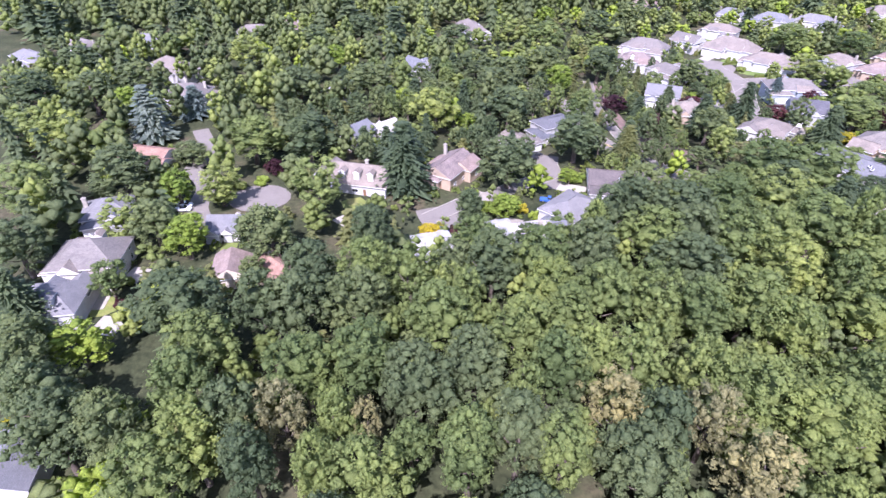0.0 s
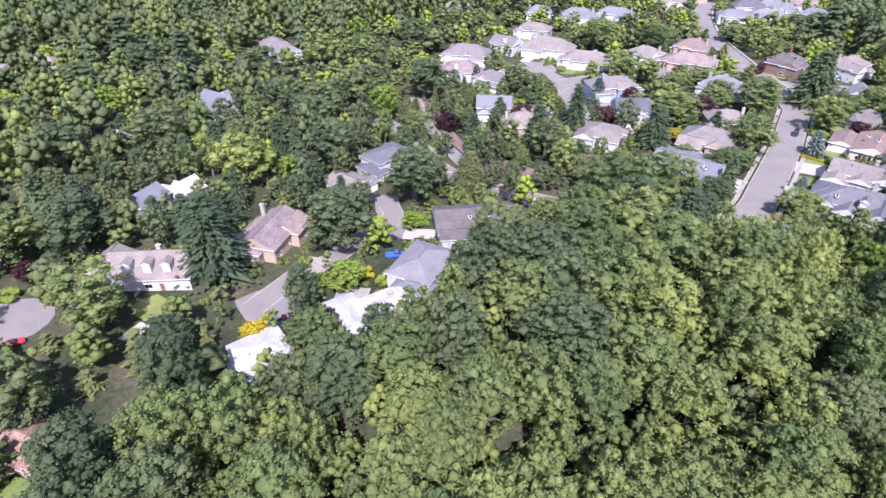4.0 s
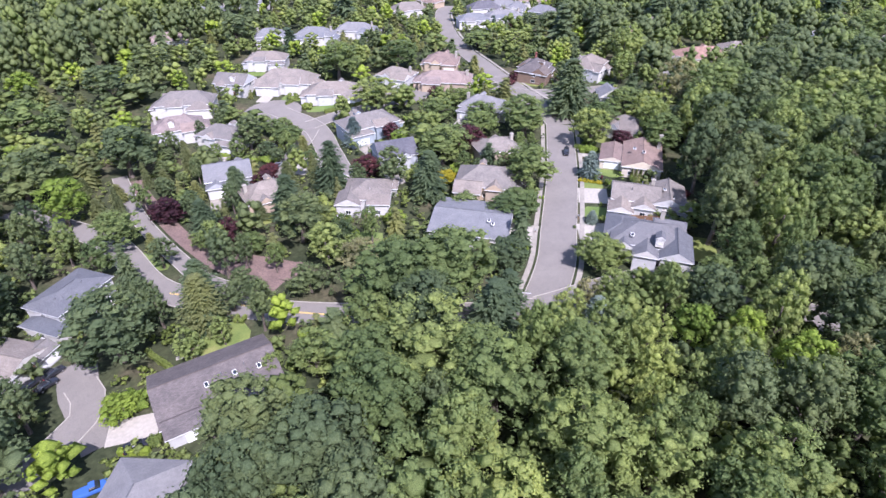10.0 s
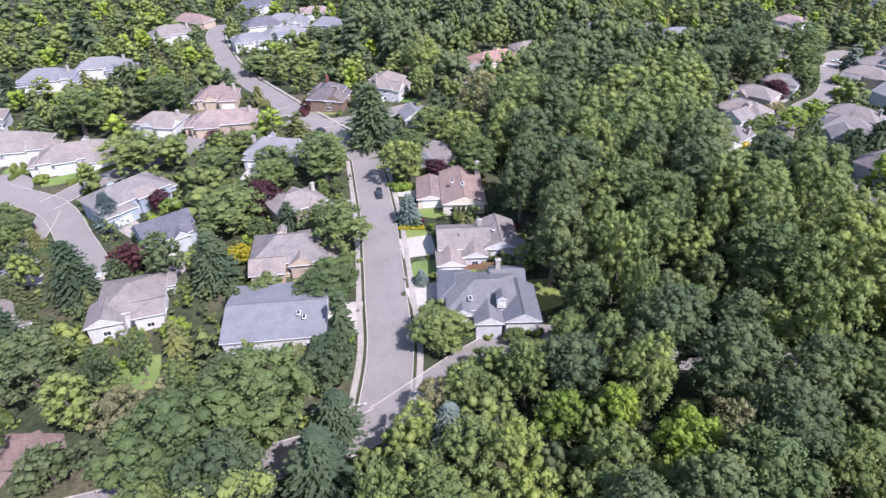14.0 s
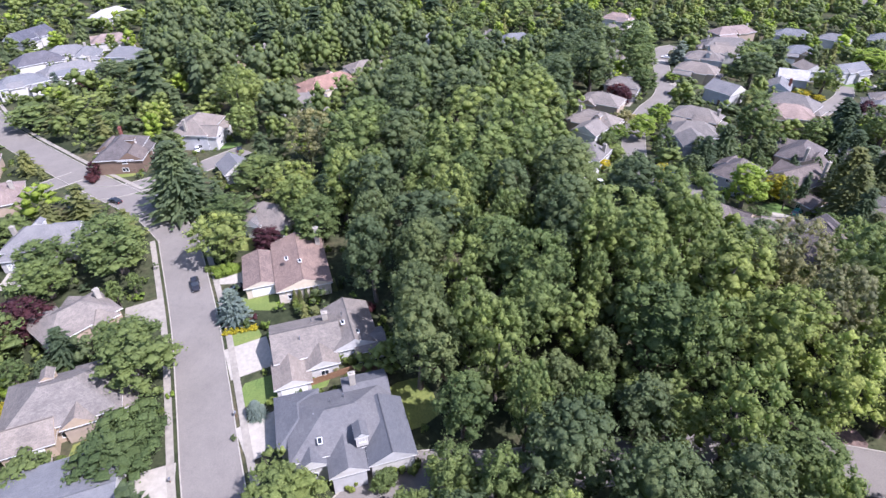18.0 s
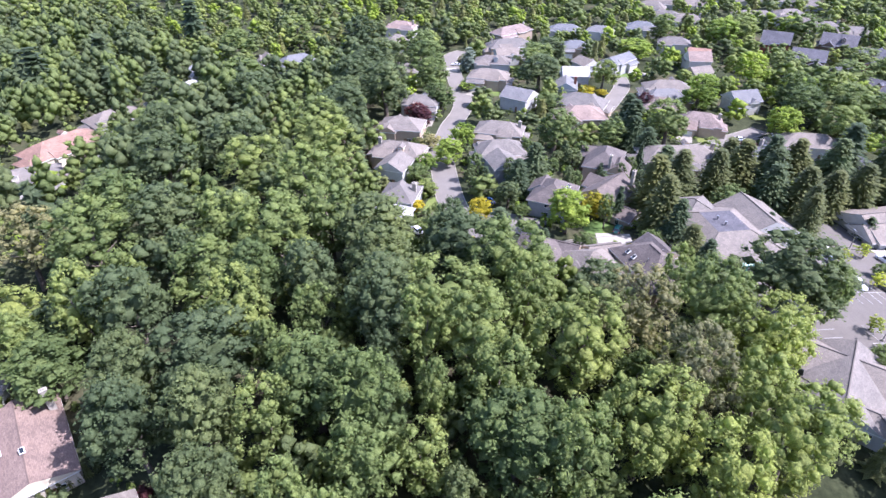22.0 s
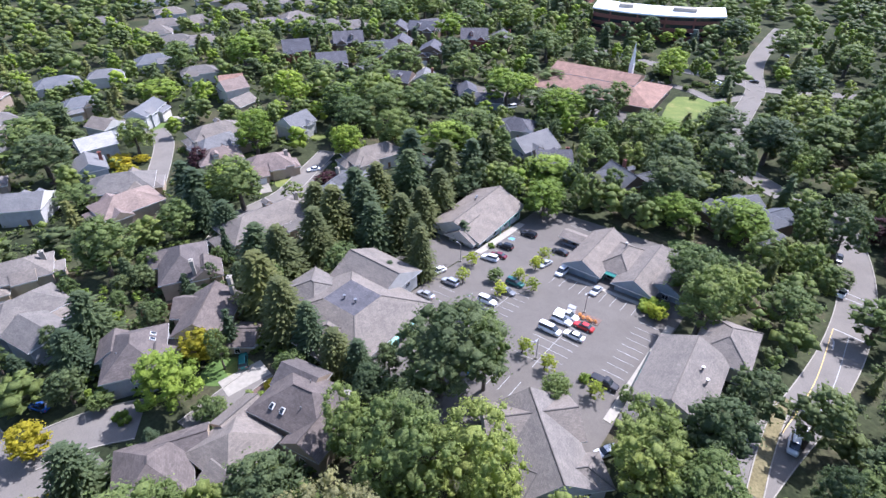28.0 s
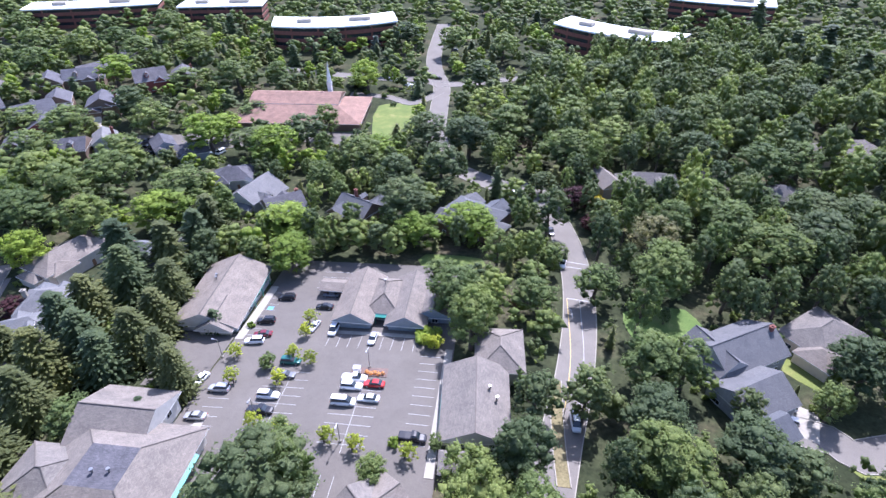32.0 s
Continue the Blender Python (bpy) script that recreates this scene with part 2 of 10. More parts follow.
ROOF = {
    "grey": roofing("grey_shingles", (0.15, 0.154, 0.162), 0.2, 0.07, stain=0.12),
    "shake": roofing("weathered_cedar_shakes", (0.178, 0.161, 0.145), 0.26, 0.13, stain=0.2),
    "brown": roofing("brown_shingles", (0.185, 0.14, 0.122), 0.22, 0.18, stain=0.2),
    "tan": roofing("tan_tiles", (0.215, 0.172, 0.155), 0.35, 0.14),
    "dark": roofing("dark_shingles", (0.10, 0.10, 0.115), 0.2, 0.2),
    "pale": roofing("pale_shakes", (0.164, 0.149, 0.136), 0.26, 0.12, stain=0.18),
    "terracotta": roofing("terracotta_tiles", (0.25, 0.16, 0.128), 0.35, 0.16),
    "umber": roofing("dark_umber_shakes", (0.122, 0.106, 0.1), 0.26, 0.16, stain=0.25),
    "slate": roofing("slate_grey_shingles", (0.112, 0.116, 0.126), 0.2, 0.08, stain=0.13),
    "white": roofing("bleached_shingles", (0.38, 0.37, 0.365), 0.25, 0.12, stain=0.2),
}
WALL = {
    "white": siding("white_siding", (0.47, 0.46, 0.44)), "cream": siding("cream_siding", (0.55, 0.48, 0.38)),
    "grey": siding("grey_siding", (0.34, 0.35, 0.36)), "tan": siding("tan_siding", (0.38, 0.3, 0.22)),
    "brown": siding("brown_siding", (0.16, 0.11, 0.08)), "red": siding("red_siding", (0.22, 0.055, 0.045)),
    "brick": M["brick"], "blue": siding("blue_grey_siding", (0.25, 0.29, 0.33)),
}


# ---- mesh helpers ----
def raw_mesh(name, verts, faces, mats, face_mats=None, smooth=False, uv=None):
    me = bpy.data.meshes.new(name)
    me.from_pydata([tuple(v) for v in verts], [], [tuple(f) for f in faces])
    for m in mats:
        me.materials.append(m)
    if face_mats is not None:
        me.polygons.foreach_set("material_index", np.asarray(face_mats, dtype=np.int32))
    if smooth:
        me.polygons.foreach_set("use_smooth", np.ones(len(faces), dtype=bool))
    if uv is not None:
        lay = me.uv_layers.new(name="UVMap")
        lay.data.foreach_set("uv", np.asarray(uv, dtype=np.float32).ravel())
    me.update()
    return me


def slope_uv(verts, faces):
    """UV in metres on each face: along the horizontal and up the slope."""
    out = []
    for f in faces:
        a, b, c = (Vector(verts[i]) for i in f[:3])
        n = (b - a).cross(c - a)
        n = n.normalized() if n.length > 1e-9 else Vector((0, 0, 1))
        u = Vector((0, 0, 1)).cross(n)
        u = u.normalized() if u.length > 1e-4 else Vector((1, 0, 0))
        v = n.cross(u)
        for i in f:
            q = Vector(verts[i])
            out.append((q.dot(u), q.dot(v)))
    return out


BOX_F = [(0, 3, 2, 1), (4, 5, 6, 7), (0, 1, 5, 4), (1, 2, 6, 5), (2, 3, 7, 6), (3, 0, 4, 7)]


def box_vf(x0, y0, z0, x1, y1, z1):
    return [(x0, y0, z0), (x1, y0, z0), (x1, y1, z0), (x0, y1, z0), (x0, y0, z1), (x1, y0, z1), (x1, y1, z1), (x0, y1, z1)], BOX_F


def joined(boxes):
    vs, fs = [], []
    for b in boxes:
        v, f = box_vf(*b) if len(b) == 6 else b
        fs += [tuple(i + len(vs) for i in q) for q in f]
        vs += v
    return vs, fs


def bevel_box(x0, y0, z0, x1, y1, z1, r):
    """A box with chamfered upright and top edges."""
    bm = bmesh.new()
    v, f = box_vf(x0, y0, z0, x1, y1, z1)
    bv = [bm.verts.new(q) for q in v]
    for q in f:
        bm.faces.new([bv[i] for i in q])
    bmesh.ops.bevel(bm, geom=[e for e in bm.edges if min(a.co.z for a in e.verts) > z0 + 1e-6 or abs(e.verts[0].co.z - e.verts[1].co.z) > 1e-6],
                    offset=r, segments=1, affect="EDGES")
    vs = [tuple(q.co) for q in bm.verts]
    bm.verts.index_update()
    fs = [tuple(q.index for q in g.verts) for g in bm.faces]
    bm.free()
    return vs, fs


def child(name, me, parent, m=None, label=""):
    ob = new(name, me)
    ob.parent = parent
    if m is not None:
        ob.matrix_basis = m
    return tagged(ob, label)


def empty(name, m):
    ob = new(name)
    ob.matrix_basis = m
    ob.empty_display_size = 0.5
    return ob


def tube(points, radii, sides=6):
    """Verts and faces of a tapered tube along points."""
    vs, fs = [], []
    for k, (q, r) in enumerate(zip(points, radii)):
        q = Vector(q)
        d = (Vector(points[min(k + 1, len(points) - 1)]) - Vector(points[max(k - 1, 0)])).normalized()
        a = d.orthogonal().normalized()
        b = d.cross(a)
        for s in range(sides):
            w = 2 * math.pi * s / sides
            vs.append(tuple(q + (a * math.cos(w) + b * math.sin(w)) * r))
        if k:
            o = (k - 1) * sides
            fs += [(o + s, o + (s + 1) % sides, o + sides + (s + 1) % sides, o + sides + s) for s in range(sides)]
    fs.append(tuple(range(len(vs) - sides, len(vs))))
    return vs, fs


# ---- the lie of the land: broad rises and hollows (x, y, height, breadth) ----
RISES = [(245, 40, 5.8, 55), (190, 0, 5.2, 45), (175, 125, 1.5, 50), (225, 240, 1.9, 60), (45, 170, -3.0, 60), (100, 270, -4.3, 60), (245, -210, -6.0, 70), (238, -45, -1.7, 40)]


def terrain(x, y):
    """Height of the ground at x, y."""
    return sum(h * math.exp(-((x - a) ** 2 + (y - b) ** 2) / (2 * s * s)) for a, b, h, s in RISES)


def on_ground(x, y, rot=0.0, lift=0.0):
    """A pose standing upright on the ground."""
    return pose(x, y, terrain(x, y) + lift, 0, 0, rot)


def along_ground(x, y, rot=0.0, lift=0.0):
    """A pose that leans with the slope of the ground."""
    e = 1.5
    n = Vector((terrain(x - e, y) - terrain(x + e, y), terrain(x, y - e) - terrain(x, y + e), 2 * e)).normalized()
    f = Vector((math.cos(radians(rot)), math.sin(radians(rot)), 0))
    f = (f - n * f.dot(n)).normalized()
    s = n.cross(f)
    z = terrain(x, y) + lift
    return Matrix(((f.x, s.x, n.x, x), (f.y, s.y, n.y, y), (f.z, s.z, n.z, z), (0, 0, 0, 1)))



# ---- trees ----
def cards(rng, centres, radii, per, size, up_bias=0.4, jitter=0.34, flat=1.0):
    """Leaf clumps: small three-cornered leaf sprays scattered over balls, facing outwards."""
    n = len(centres) * per
    c = np.repeat(np.asarray(centres), per, axis=0)
    r = np.repeat(np.asarray(radii), per)[:, None]
    d = rng.normal(size=(n, 3))
    d[:, 2] += up_bias
    d /= np.linalg.norm(d, axis=1)[:, None]
    pos = c + d * r * rng.uniform(0.72, 1.1, (n, 1)) * np.array([1, 1, flat])
    nrm = d + rng.normal(size=(n, 3)) * jitter + np.array([0, 0, 0.35])
    nrm /= np.linalg.norm(nrm, axis=1)[:, None]
    a = np.cross(nrm, rng.normal(size=(n, 3)))
    a /= np.linalg.norm(a, axis=1)[:, None] + 1e-9
    b = np.cross(nrm, a)
    s = (size * rng.uniform(0.55, 1.25, (n, 1)))
    k = rng.uniform(0.7, 1.35, (3, n, 1))
    v = np.stack([pos + (-a - b * 0.7) * s * k[0] - nrm * s * 0.2, pos + (a - b * 0.7) * s * k[1], pos + b * s * 1.15 * k[2] - nrm * s * 0.3], axis=1).reshape(-1, 3)
    f = np.arange(n * 3).reshape(-1, 3)
    return v, f


PHI = (1 + 5 ** 0.5) / 2
ICO_V = np.array([(-1, PHI, 0), (1, PHI, 0), (-1, -PHI, 0), (1, -PHI, 0), (0, -1, PHI), (0, 1, PHI), (0, -1, -PHI), (0, 1, -PHI),
                  (PHI, 0, -1), (PHI, 0, 1), (-PHI, 0, -1), (-PHI, 0, 1)]) / math.sqrt(1 + PHI * PHI)
ICO_F = np.array([(0, 11, 5), (0, 5, 1), (0, 1, 7), (0, 7, 10), (0, 10, 11), (1, 5, 9), (5, 11, 4), (11, 10, 2), (10, 7, 6), (7, 1, 8),
                  (3, 9, 4), (3, 4, 2), (3, 2, 6), (3, 6, 8), (3, 8, 9), (4, 9, 5), (2, 4, 11), (6, 2, 10), (8, 6, 7), (9, 8, 1)])


OCT_V = np.array([(1, 0, 0.1), (0, 1, -0.1), (-1, 0, 0.1), (0, -1, -0.1), (0, 0, 1), (0, 0, -1)])
OCT_F = np.array([(0, 1, 4), (1, 2, 4), (2, 3, 4), (3, 0, 4), (1, 0, 5), (2, 1, 5), (3, 2, 5), (0, 3, 5)])


def lumps(rng, centres, radii, ball, faces):
    """Uneven solid clumps of foliage under the leaf sprays."""
    m = len(ball)
    k = rng.uniform(0.68, 1.3, (len(centres), m, 1))
    v = (np.asarray(centres)[:, None, :] + ball[None] * k * np.asarray(radii)[:, None, None]).reshape(-1, 3)
    f = (faces[None] + m * np.arange(len(centres))[:, None, None]).reshape(-1, 3)
    return v, f


def crown_mesh(name, mat, seed, lobes, per, size, shape="broad", lobe=1.0):
    """A crown of leafy lobes, about 10 wide and 20 high from the ground, with an uneven outline; shape sets its form."""
    rng = np.random.default_rng(seed)
    cs, rs = [], []
    tilt = rng.normal(0, 0.45, 2)
    ph = rng.uniform(0, 6.28, 6)
    for k in range(lobes):
        u = (k + rng.uniform(0, 1)) / lobes
        w = k * 2.39996 + rng.uniform(-0.5, 0.5)
        bulge = 1 + 0.16 * math.sin(2 * w + ph[0]) + 0.12 * math.sin(3 * w + ph[1] + 5 * u) + 0.1 * math.sin(5 * w + ph[2] - 9 * u)
        if shape == "broad":
            z = 1 - 1.8 * u
            rad = math.sqrt(max(0.0, 1 - z * z)) if z > 0 else 1 - 0.35 * z * z
            r, h, lr = rad * rng.uniform(0.78, 1.0) * 4.2 * bulge, 11.4 + z * 7.0 * (0.94 + 0.06 * bulge), rng.uniform(0.6, 1.6)
        elif shape == "tall":
            rad = math.sin(math.pi * min(0.97, 0.1 + 0.88 * u)) ** 0.65
            r, h, lr = rad * rng.uniform(0.72, 1.0) * 3.9 * bulge, 18.9 - u * 15.5, rng.uniform(0.8, 1.4)
        elif shape == "open":
            z = 1 - 1.75 * u
            rad = math.sqrt(max(0.0, 1 - z * z * 0.9))
            r, h, lr = rad * rng.uniform(0.4, 1.0) * 4.1 * bulge, 11.4 + z * 7.0, rng.uniform(0.7, 1.2)
        else:
            z = 1 - 1.85 * u
            rad = math.sqrt(max(0.0, 1 - z * z))
            r, h, lr = rad * 4.1 * bulge, 10.4 + z * 8.4, rng.uniform(0.9, 1.4)
        cs.append(np.array([math.cos(w) * r + tilt[0], math.sin(w) * r + tilt[1], h]))
        rs.append(lr * lobe)
    # bring the outline to 5.5 in radius and 20 in height
    out = np.array([math.hypot(c[0] - tilt[0], c[1] - tilt[1]) + 0.85 * r for c, r in zip(cs, rs)])
    top = max(c[2] + 0.9 * r for c, r in zip(cs, rs))
    k = 5.5 / np.percentile(out, 90)
    cs = [np.array([c[0] * k, c[1] * k, c[2] * 20 / top]) for c in cs]
    rs = [r * min(1.0, k * 1.1) for r in rs]
    v, f = cards(rng, cs, rs, per, size, jitter=0.3)
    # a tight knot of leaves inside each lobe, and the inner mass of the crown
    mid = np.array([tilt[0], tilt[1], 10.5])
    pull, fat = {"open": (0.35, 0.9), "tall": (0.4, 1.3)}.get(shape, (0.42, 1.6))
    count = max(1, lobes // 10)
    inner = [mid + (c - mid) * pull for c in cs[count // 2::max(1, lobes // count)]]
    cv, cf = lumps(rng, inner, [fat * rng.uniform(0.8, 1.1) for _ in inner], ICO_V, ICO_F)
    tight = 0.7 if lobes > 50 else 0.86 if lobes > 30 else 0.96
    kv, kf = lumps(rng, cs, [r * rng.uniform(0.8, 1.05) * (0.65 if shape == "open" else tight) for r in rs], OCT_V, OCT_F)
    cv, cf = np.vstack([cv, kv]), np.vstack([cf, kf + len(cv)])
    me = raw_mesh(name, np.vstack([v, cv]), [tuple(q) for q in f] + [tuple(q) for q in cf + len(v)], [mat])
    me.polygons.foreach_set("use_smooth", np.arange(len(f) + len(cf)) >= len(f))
    return me


def conifer_mesh(name, mat, seed, tiers, arms, per, size, width=1.0, ragged=0.2):
    """A conifer 20 high and 8 wide: jagged skirts of branches under drooping needle sprays."""
    rng = np.random.default_rng(seed)
    vs, fs = [], []
    for k in range(tiers):
        h = 2.0 + 17.6 * (k / (tiers - 1)) ** 0.92
        reach = 4.0 * width * (1 - (h - 2) / 18.4) ** 0.68 + 0.3
        for a in range(arms):
            w = rng.uniform(0, 2 * math.pi)
            L = reach * rng.uniform(1 - ragged * 1.6, 1 + ragged * 0.6)
            for j in range(per):
                s = (j + rng.uniform(0.2, 1.0)) / per
                r = L * s
                z = h - 0.32 * r + 0.12 * r * s + rng.normal(0, 0.12)
                side = rng.normal(0, 0.16 + 0.12 * r)
                p = np.array([math.cos(w) * r - math.sin(w) * side, math.sin(w) * r + math.cos(w) * side, z])
                out = np.array([math.cos(w), math.sin(w), -0.28])
                t = np.array([-math.sin(w), math.cos(w), rng.normal(0, 0.3)])
                q = size * rng.uniform(0.7, 1.3) * (0.75 + 0.5 * (1 - s))
                o = len(vs)
                vs += [p - out * q, p - t * q * 0.75 - [0, 0, 0.18 * q], p + out * q * 1.2, p + t * q * 0.75 - [0, 0, 0.18 * q]]
                fs.append((o, o + 1, o + 2, o + 3))
    skirts, teeth = (11, 9) if tiers > 15 else (7, 7)
    for k in range(skirts):
        h = 1.6 + 16.4 * (k / (skirts - 1))
        reach = 4.0 * width * (1 - (h - 1.6) / 17.6) ** 0.75 + 0.25
        reach *= rng.uniform(0.74, 1.12)
        o, turn = len(vs), rng.uniform(0, 6.28)
        vs.append(np.array([rng.normal(0, 0.08), rng.normal(0, 0.08), min(19.6, h + 3.6)]))
        for i in range(2 * teeth):
            w = turn + i * math.pi / teeth + rng.uniform(-0.12, 0.12)
            r = reach * (rng.uniform(0.82, 1.04 + ragged * 0.4) if i % 2 == 0 else rng.uniform(0.4, 0.6))
            vs.append(np.array([math.cos(w) * r, math.sin(w) * r, h - (0.5 if i % 2 == 0 else -0.35) + rng.normal(0, 0.2)]))
        fs += [(o, o + 1 + i, o + 1 + (i + 1) % (2 * teeth)) for i in range(2 * teeth)]
    return raw_mesh(name, vs, fs, [mat])


def trunk_mesh(name, seed, limbs=5, top=13.5, r0=0.42):
    rng = np.random.default_rng(seed)
    path = [(0, 0, -0.3), (rng.normal(0, 0.12), rng.normal(0, 0.12), top * 0.35), (rng.normal(0, 0.3), rng.normal(0, 0.3), top * 0.7), (rng.normal(0, 0.4), rng.normal(0, 0.4), top)]
    vs, fs = tube(path, [r0 * 1.3, r0, r0 * 0.6, r0 * 0.2], 7)
    parts = [(vs, fs)]
    for k in range(limbs):
        w = 2 * math.pi * (k + rng.uniform(-0.3, 0.3)) / max(1, limbs)
        h = top * rng.uniform(0.4, 0.62)
        L = rng.uniform(2.2, 3.6)
        parts.append(tube([(0, 0, h), (math.cos(w) * L * 0.5, math.sin(w) * L * 0.5, h + L * 0.45), (math.cos(w) * L, math.sin(w) * L, h + L * 1.15)], [r0 * 0.45, r0 * 0.3, r0 * 0.1], 5))
    return raw_mesh(name, *joined(parts), [M["bark"]], smooth=True)


LEAF = {
    "oak": leaf("oak_leaves", (0.095, 0.128, 0.064), (0.139, 0.173, 0.083)),
    "maple": leaf("maple_leaves", (0.128, 0.174, 0.065), (0.181, 0.222, 0.082)),
    "ash": leaf("ash_leaves", (0.177, 0.224, 0.076), (0.238, 0.278, 0.100)),
    "lime": leaf("lime_green_leaves", (0.18, 0.258, 0.045), (0.242, 0.305, 0.06)),
    "locust": leaf("young_locust_leaves", (0.34, 0.38, 0.05), (0.42, 0.45, 0.065)),
    "gold": leaf("golden_leaves", (0.36, 0.31, 0.025), (0.45, 0.37, 0.03)),
    "plum": leaf("purple_plum_leaves", (0.06, 0.024, 0.0336), (0.102, 0.0384, 0.048)),
    "dry": leaf("dry_tan_leaves", (0.204, 0.198, 0.102), (0.252, 0.24, 0.132)),
    "fir": leaf("fir_needles", (0.0806, 0.112, 0.065), (0.117, 0.153, 0.0832)),
    "cedar": leaf("cedar_sprays", (0.126, 0.144, 0.062), (0.170, 0.182, 0.081)),
    "spruce": leaf("blue_spruce_needles", (0.138, 0.176, 0.174), (0.182, 0.226, 0.22)),
    "shrub": leaf("shrub_leaves", (0.126, 0.168, 0.049), (0.176, 0.216, 0.062)),
}
SHAPE = {"shrub": "broad", "oak": "broad", "maple": "broad", "ash": "tall", "lime": "broad", "locust": "open", "gold": "broad", "plum": "round", "dry": "open"}
TREE_NAME = {"oak": "oak_tree", "maple": "maple_tree", "ash": "ash_tree", "lime": "locust_tree", "locust": "young_tree", "gold": "golden_tree", "plum": "plum_tree",
             "dry": "dry_tree", "fir": "fir_tree", "cedar": "cedar_tree", "spruce": "blue_spruce", "shrub": "shrub"}
TREE_LABEL = {
    "oak": "dark green oak with a dense rounded leafy crown", "maple": "mid-green maple with a full lobed summer crown",
    "ash": "light green ash tree with a tall airy crown", "lime": "bright yellow-green locust tree in full leaf",
    "locust": "small yellow-green young tree in a planting strip",
    "gold": "golden yellow ornamental tree in a garden", "plum": "dark purple-leaved plum tree",
    "dry": "half-dry tree with thin tan-brown foliage", "fir": "tall dark green fir with drooping tiered branches",
    "cedar": "olive green cedar with dense feathery sprays", "spruce": "silvery blue spruce in a front garden",
    "shrub": "rounded green garden shrub on the ground"}
LOD = {"great": (130, 27, 0.165, 0.9), "near": (84, 27, 0.21, 1.06), "mid": (54, 18, 0.29, 1.24), "far": (36, 14, 0.36, 1.44), "wood": (20, 6, 0.4, 1.85),
       "belt": (10, 3, 0.55, 2.4), "low": (5, 6, 0.9, 2.4)}
TREES = {}


def tree_meshes(kind, lod, variants):
    key = (kind, lod)
    if key in TREES:
        return TREES[key]
    out = []
    base = sum(ord(ch) for ch in kind) * 7
    for v in range(variants):
        if kind in ("fir", "cedar", "spruce"):
            tiers, arms, per, size = {"near": (28, 13, 7, 0.33), "mid": (19, 10, 5, 0.48), "far": (11, 7, 3, 1.0), "wood": (9, 5, 2, 0.9), "belt": (6, 4, 1, 1.3), "low": (5, 3, 1, 1.5)}[lod]
            if kind == "cedar":
                tiers, size = int(tiers * 1.2), size * 0.95
            cm = conifer_mesh(kind + "_crown", LEAF[kind], base + v, tiers, arms, per, size, 1.0, {"fir": 0.42, "cedar": 0.26, "spruce": 0.14}[kind])
            tm = trunk_mesh(kind + "_trunk", base + v, 0, 17.0, 0.32)
        else:
            lobes, per, size, lobe = LOD[lod]
            cm = crown_mesh(kind + "_crown", LEAF[kind], base + v, lobes, per, size * (0.9 if kind in ("ash", "dry") else 1.0), SHAPE[kind], lobe)
            tm = trunk_mesh(kind + "_trunk", base + v)
        out.append((tm, cm))
    TREES[key] = out
    return out


tree_rng = random.Random(11)
PLANTED = []


def tree(kind, x, y, h, r, lod="near", group=""):
    """One tree: trunk and crown on the ground at x, y, h high, with a crown of radius r."""
    wide = 4.0 if kind in ("fir", "cedar", "spruce") else 5.5
    if wide > 5 and r > 6.5:
        lod = {"near": "great", "mid": "near", "far": "mid"}[lod]
    tm, cm = tree_rng.choice(tree_meshes(kind, lod, 4 if lod == "near" else 3))
    s = r / wide
    root = empty(TREE_NAME[kind], Matrix.LocRotScale((x, y, terrain(x, y) - 0.05), Euler((0, 0, tree_rng.uniform(0, 6.28))), (s, s, h / 20.0)))
    child("trunk", tm, root)
    child("crown", cm, root)
    PLANTED.append((x, y, r))
    return tagged(root, TREE_LABEL[kind], "tree", group or TREE_NAME[kind] + "s")


def far_woods(name, spots, label, lod="wood"):
    """Distant trees joined into one mesh: (kind, x, y, h, r) each."""
    vs, fs, mi, kinds, off = [], [], [], [], 0
    for kind, x, y, h, r in spots:
        _, me = tree_rng.choice(tree_meshes(kind, lod, 4))
        n = len(me.vertices)
        co = np.empty(n * 3, dtype=np.float32)
        me.vertices.foreach_get("co", co)
        co = co.reshape(-1, 3)
        a = tree_rng.uniform(0, 6.28)
        s = r / (4.0 if kind in ("fir", "cedar", "spruce") else 5.5)
        c, q = math.cos(a) * s, math.sin(a) * s
        vs.append(np.stack([x + co[:, 0] * c - co[:, 1] * q, y + co[:, 0] * q + co[:, 1] * c, co[:, 2] * h / 20.0 + terrain(x, y)], axis=1))
        if kind not in kinds:
            kinds.append(kind)
        fs += [tuple(i + off for i in p.vertices) for p in me.polygons]
        mi += [kinds.index(kind)] * len(me.polygons)
        off += n
    if vs:
        ob = new(name, raw_mesh(name, np.vstack(vs), fs, [LEAF[k] for k in kinds], mi, smooth=True))
        tagged(ob, label, "trees", "", "stuff")


SHRUBS = {}


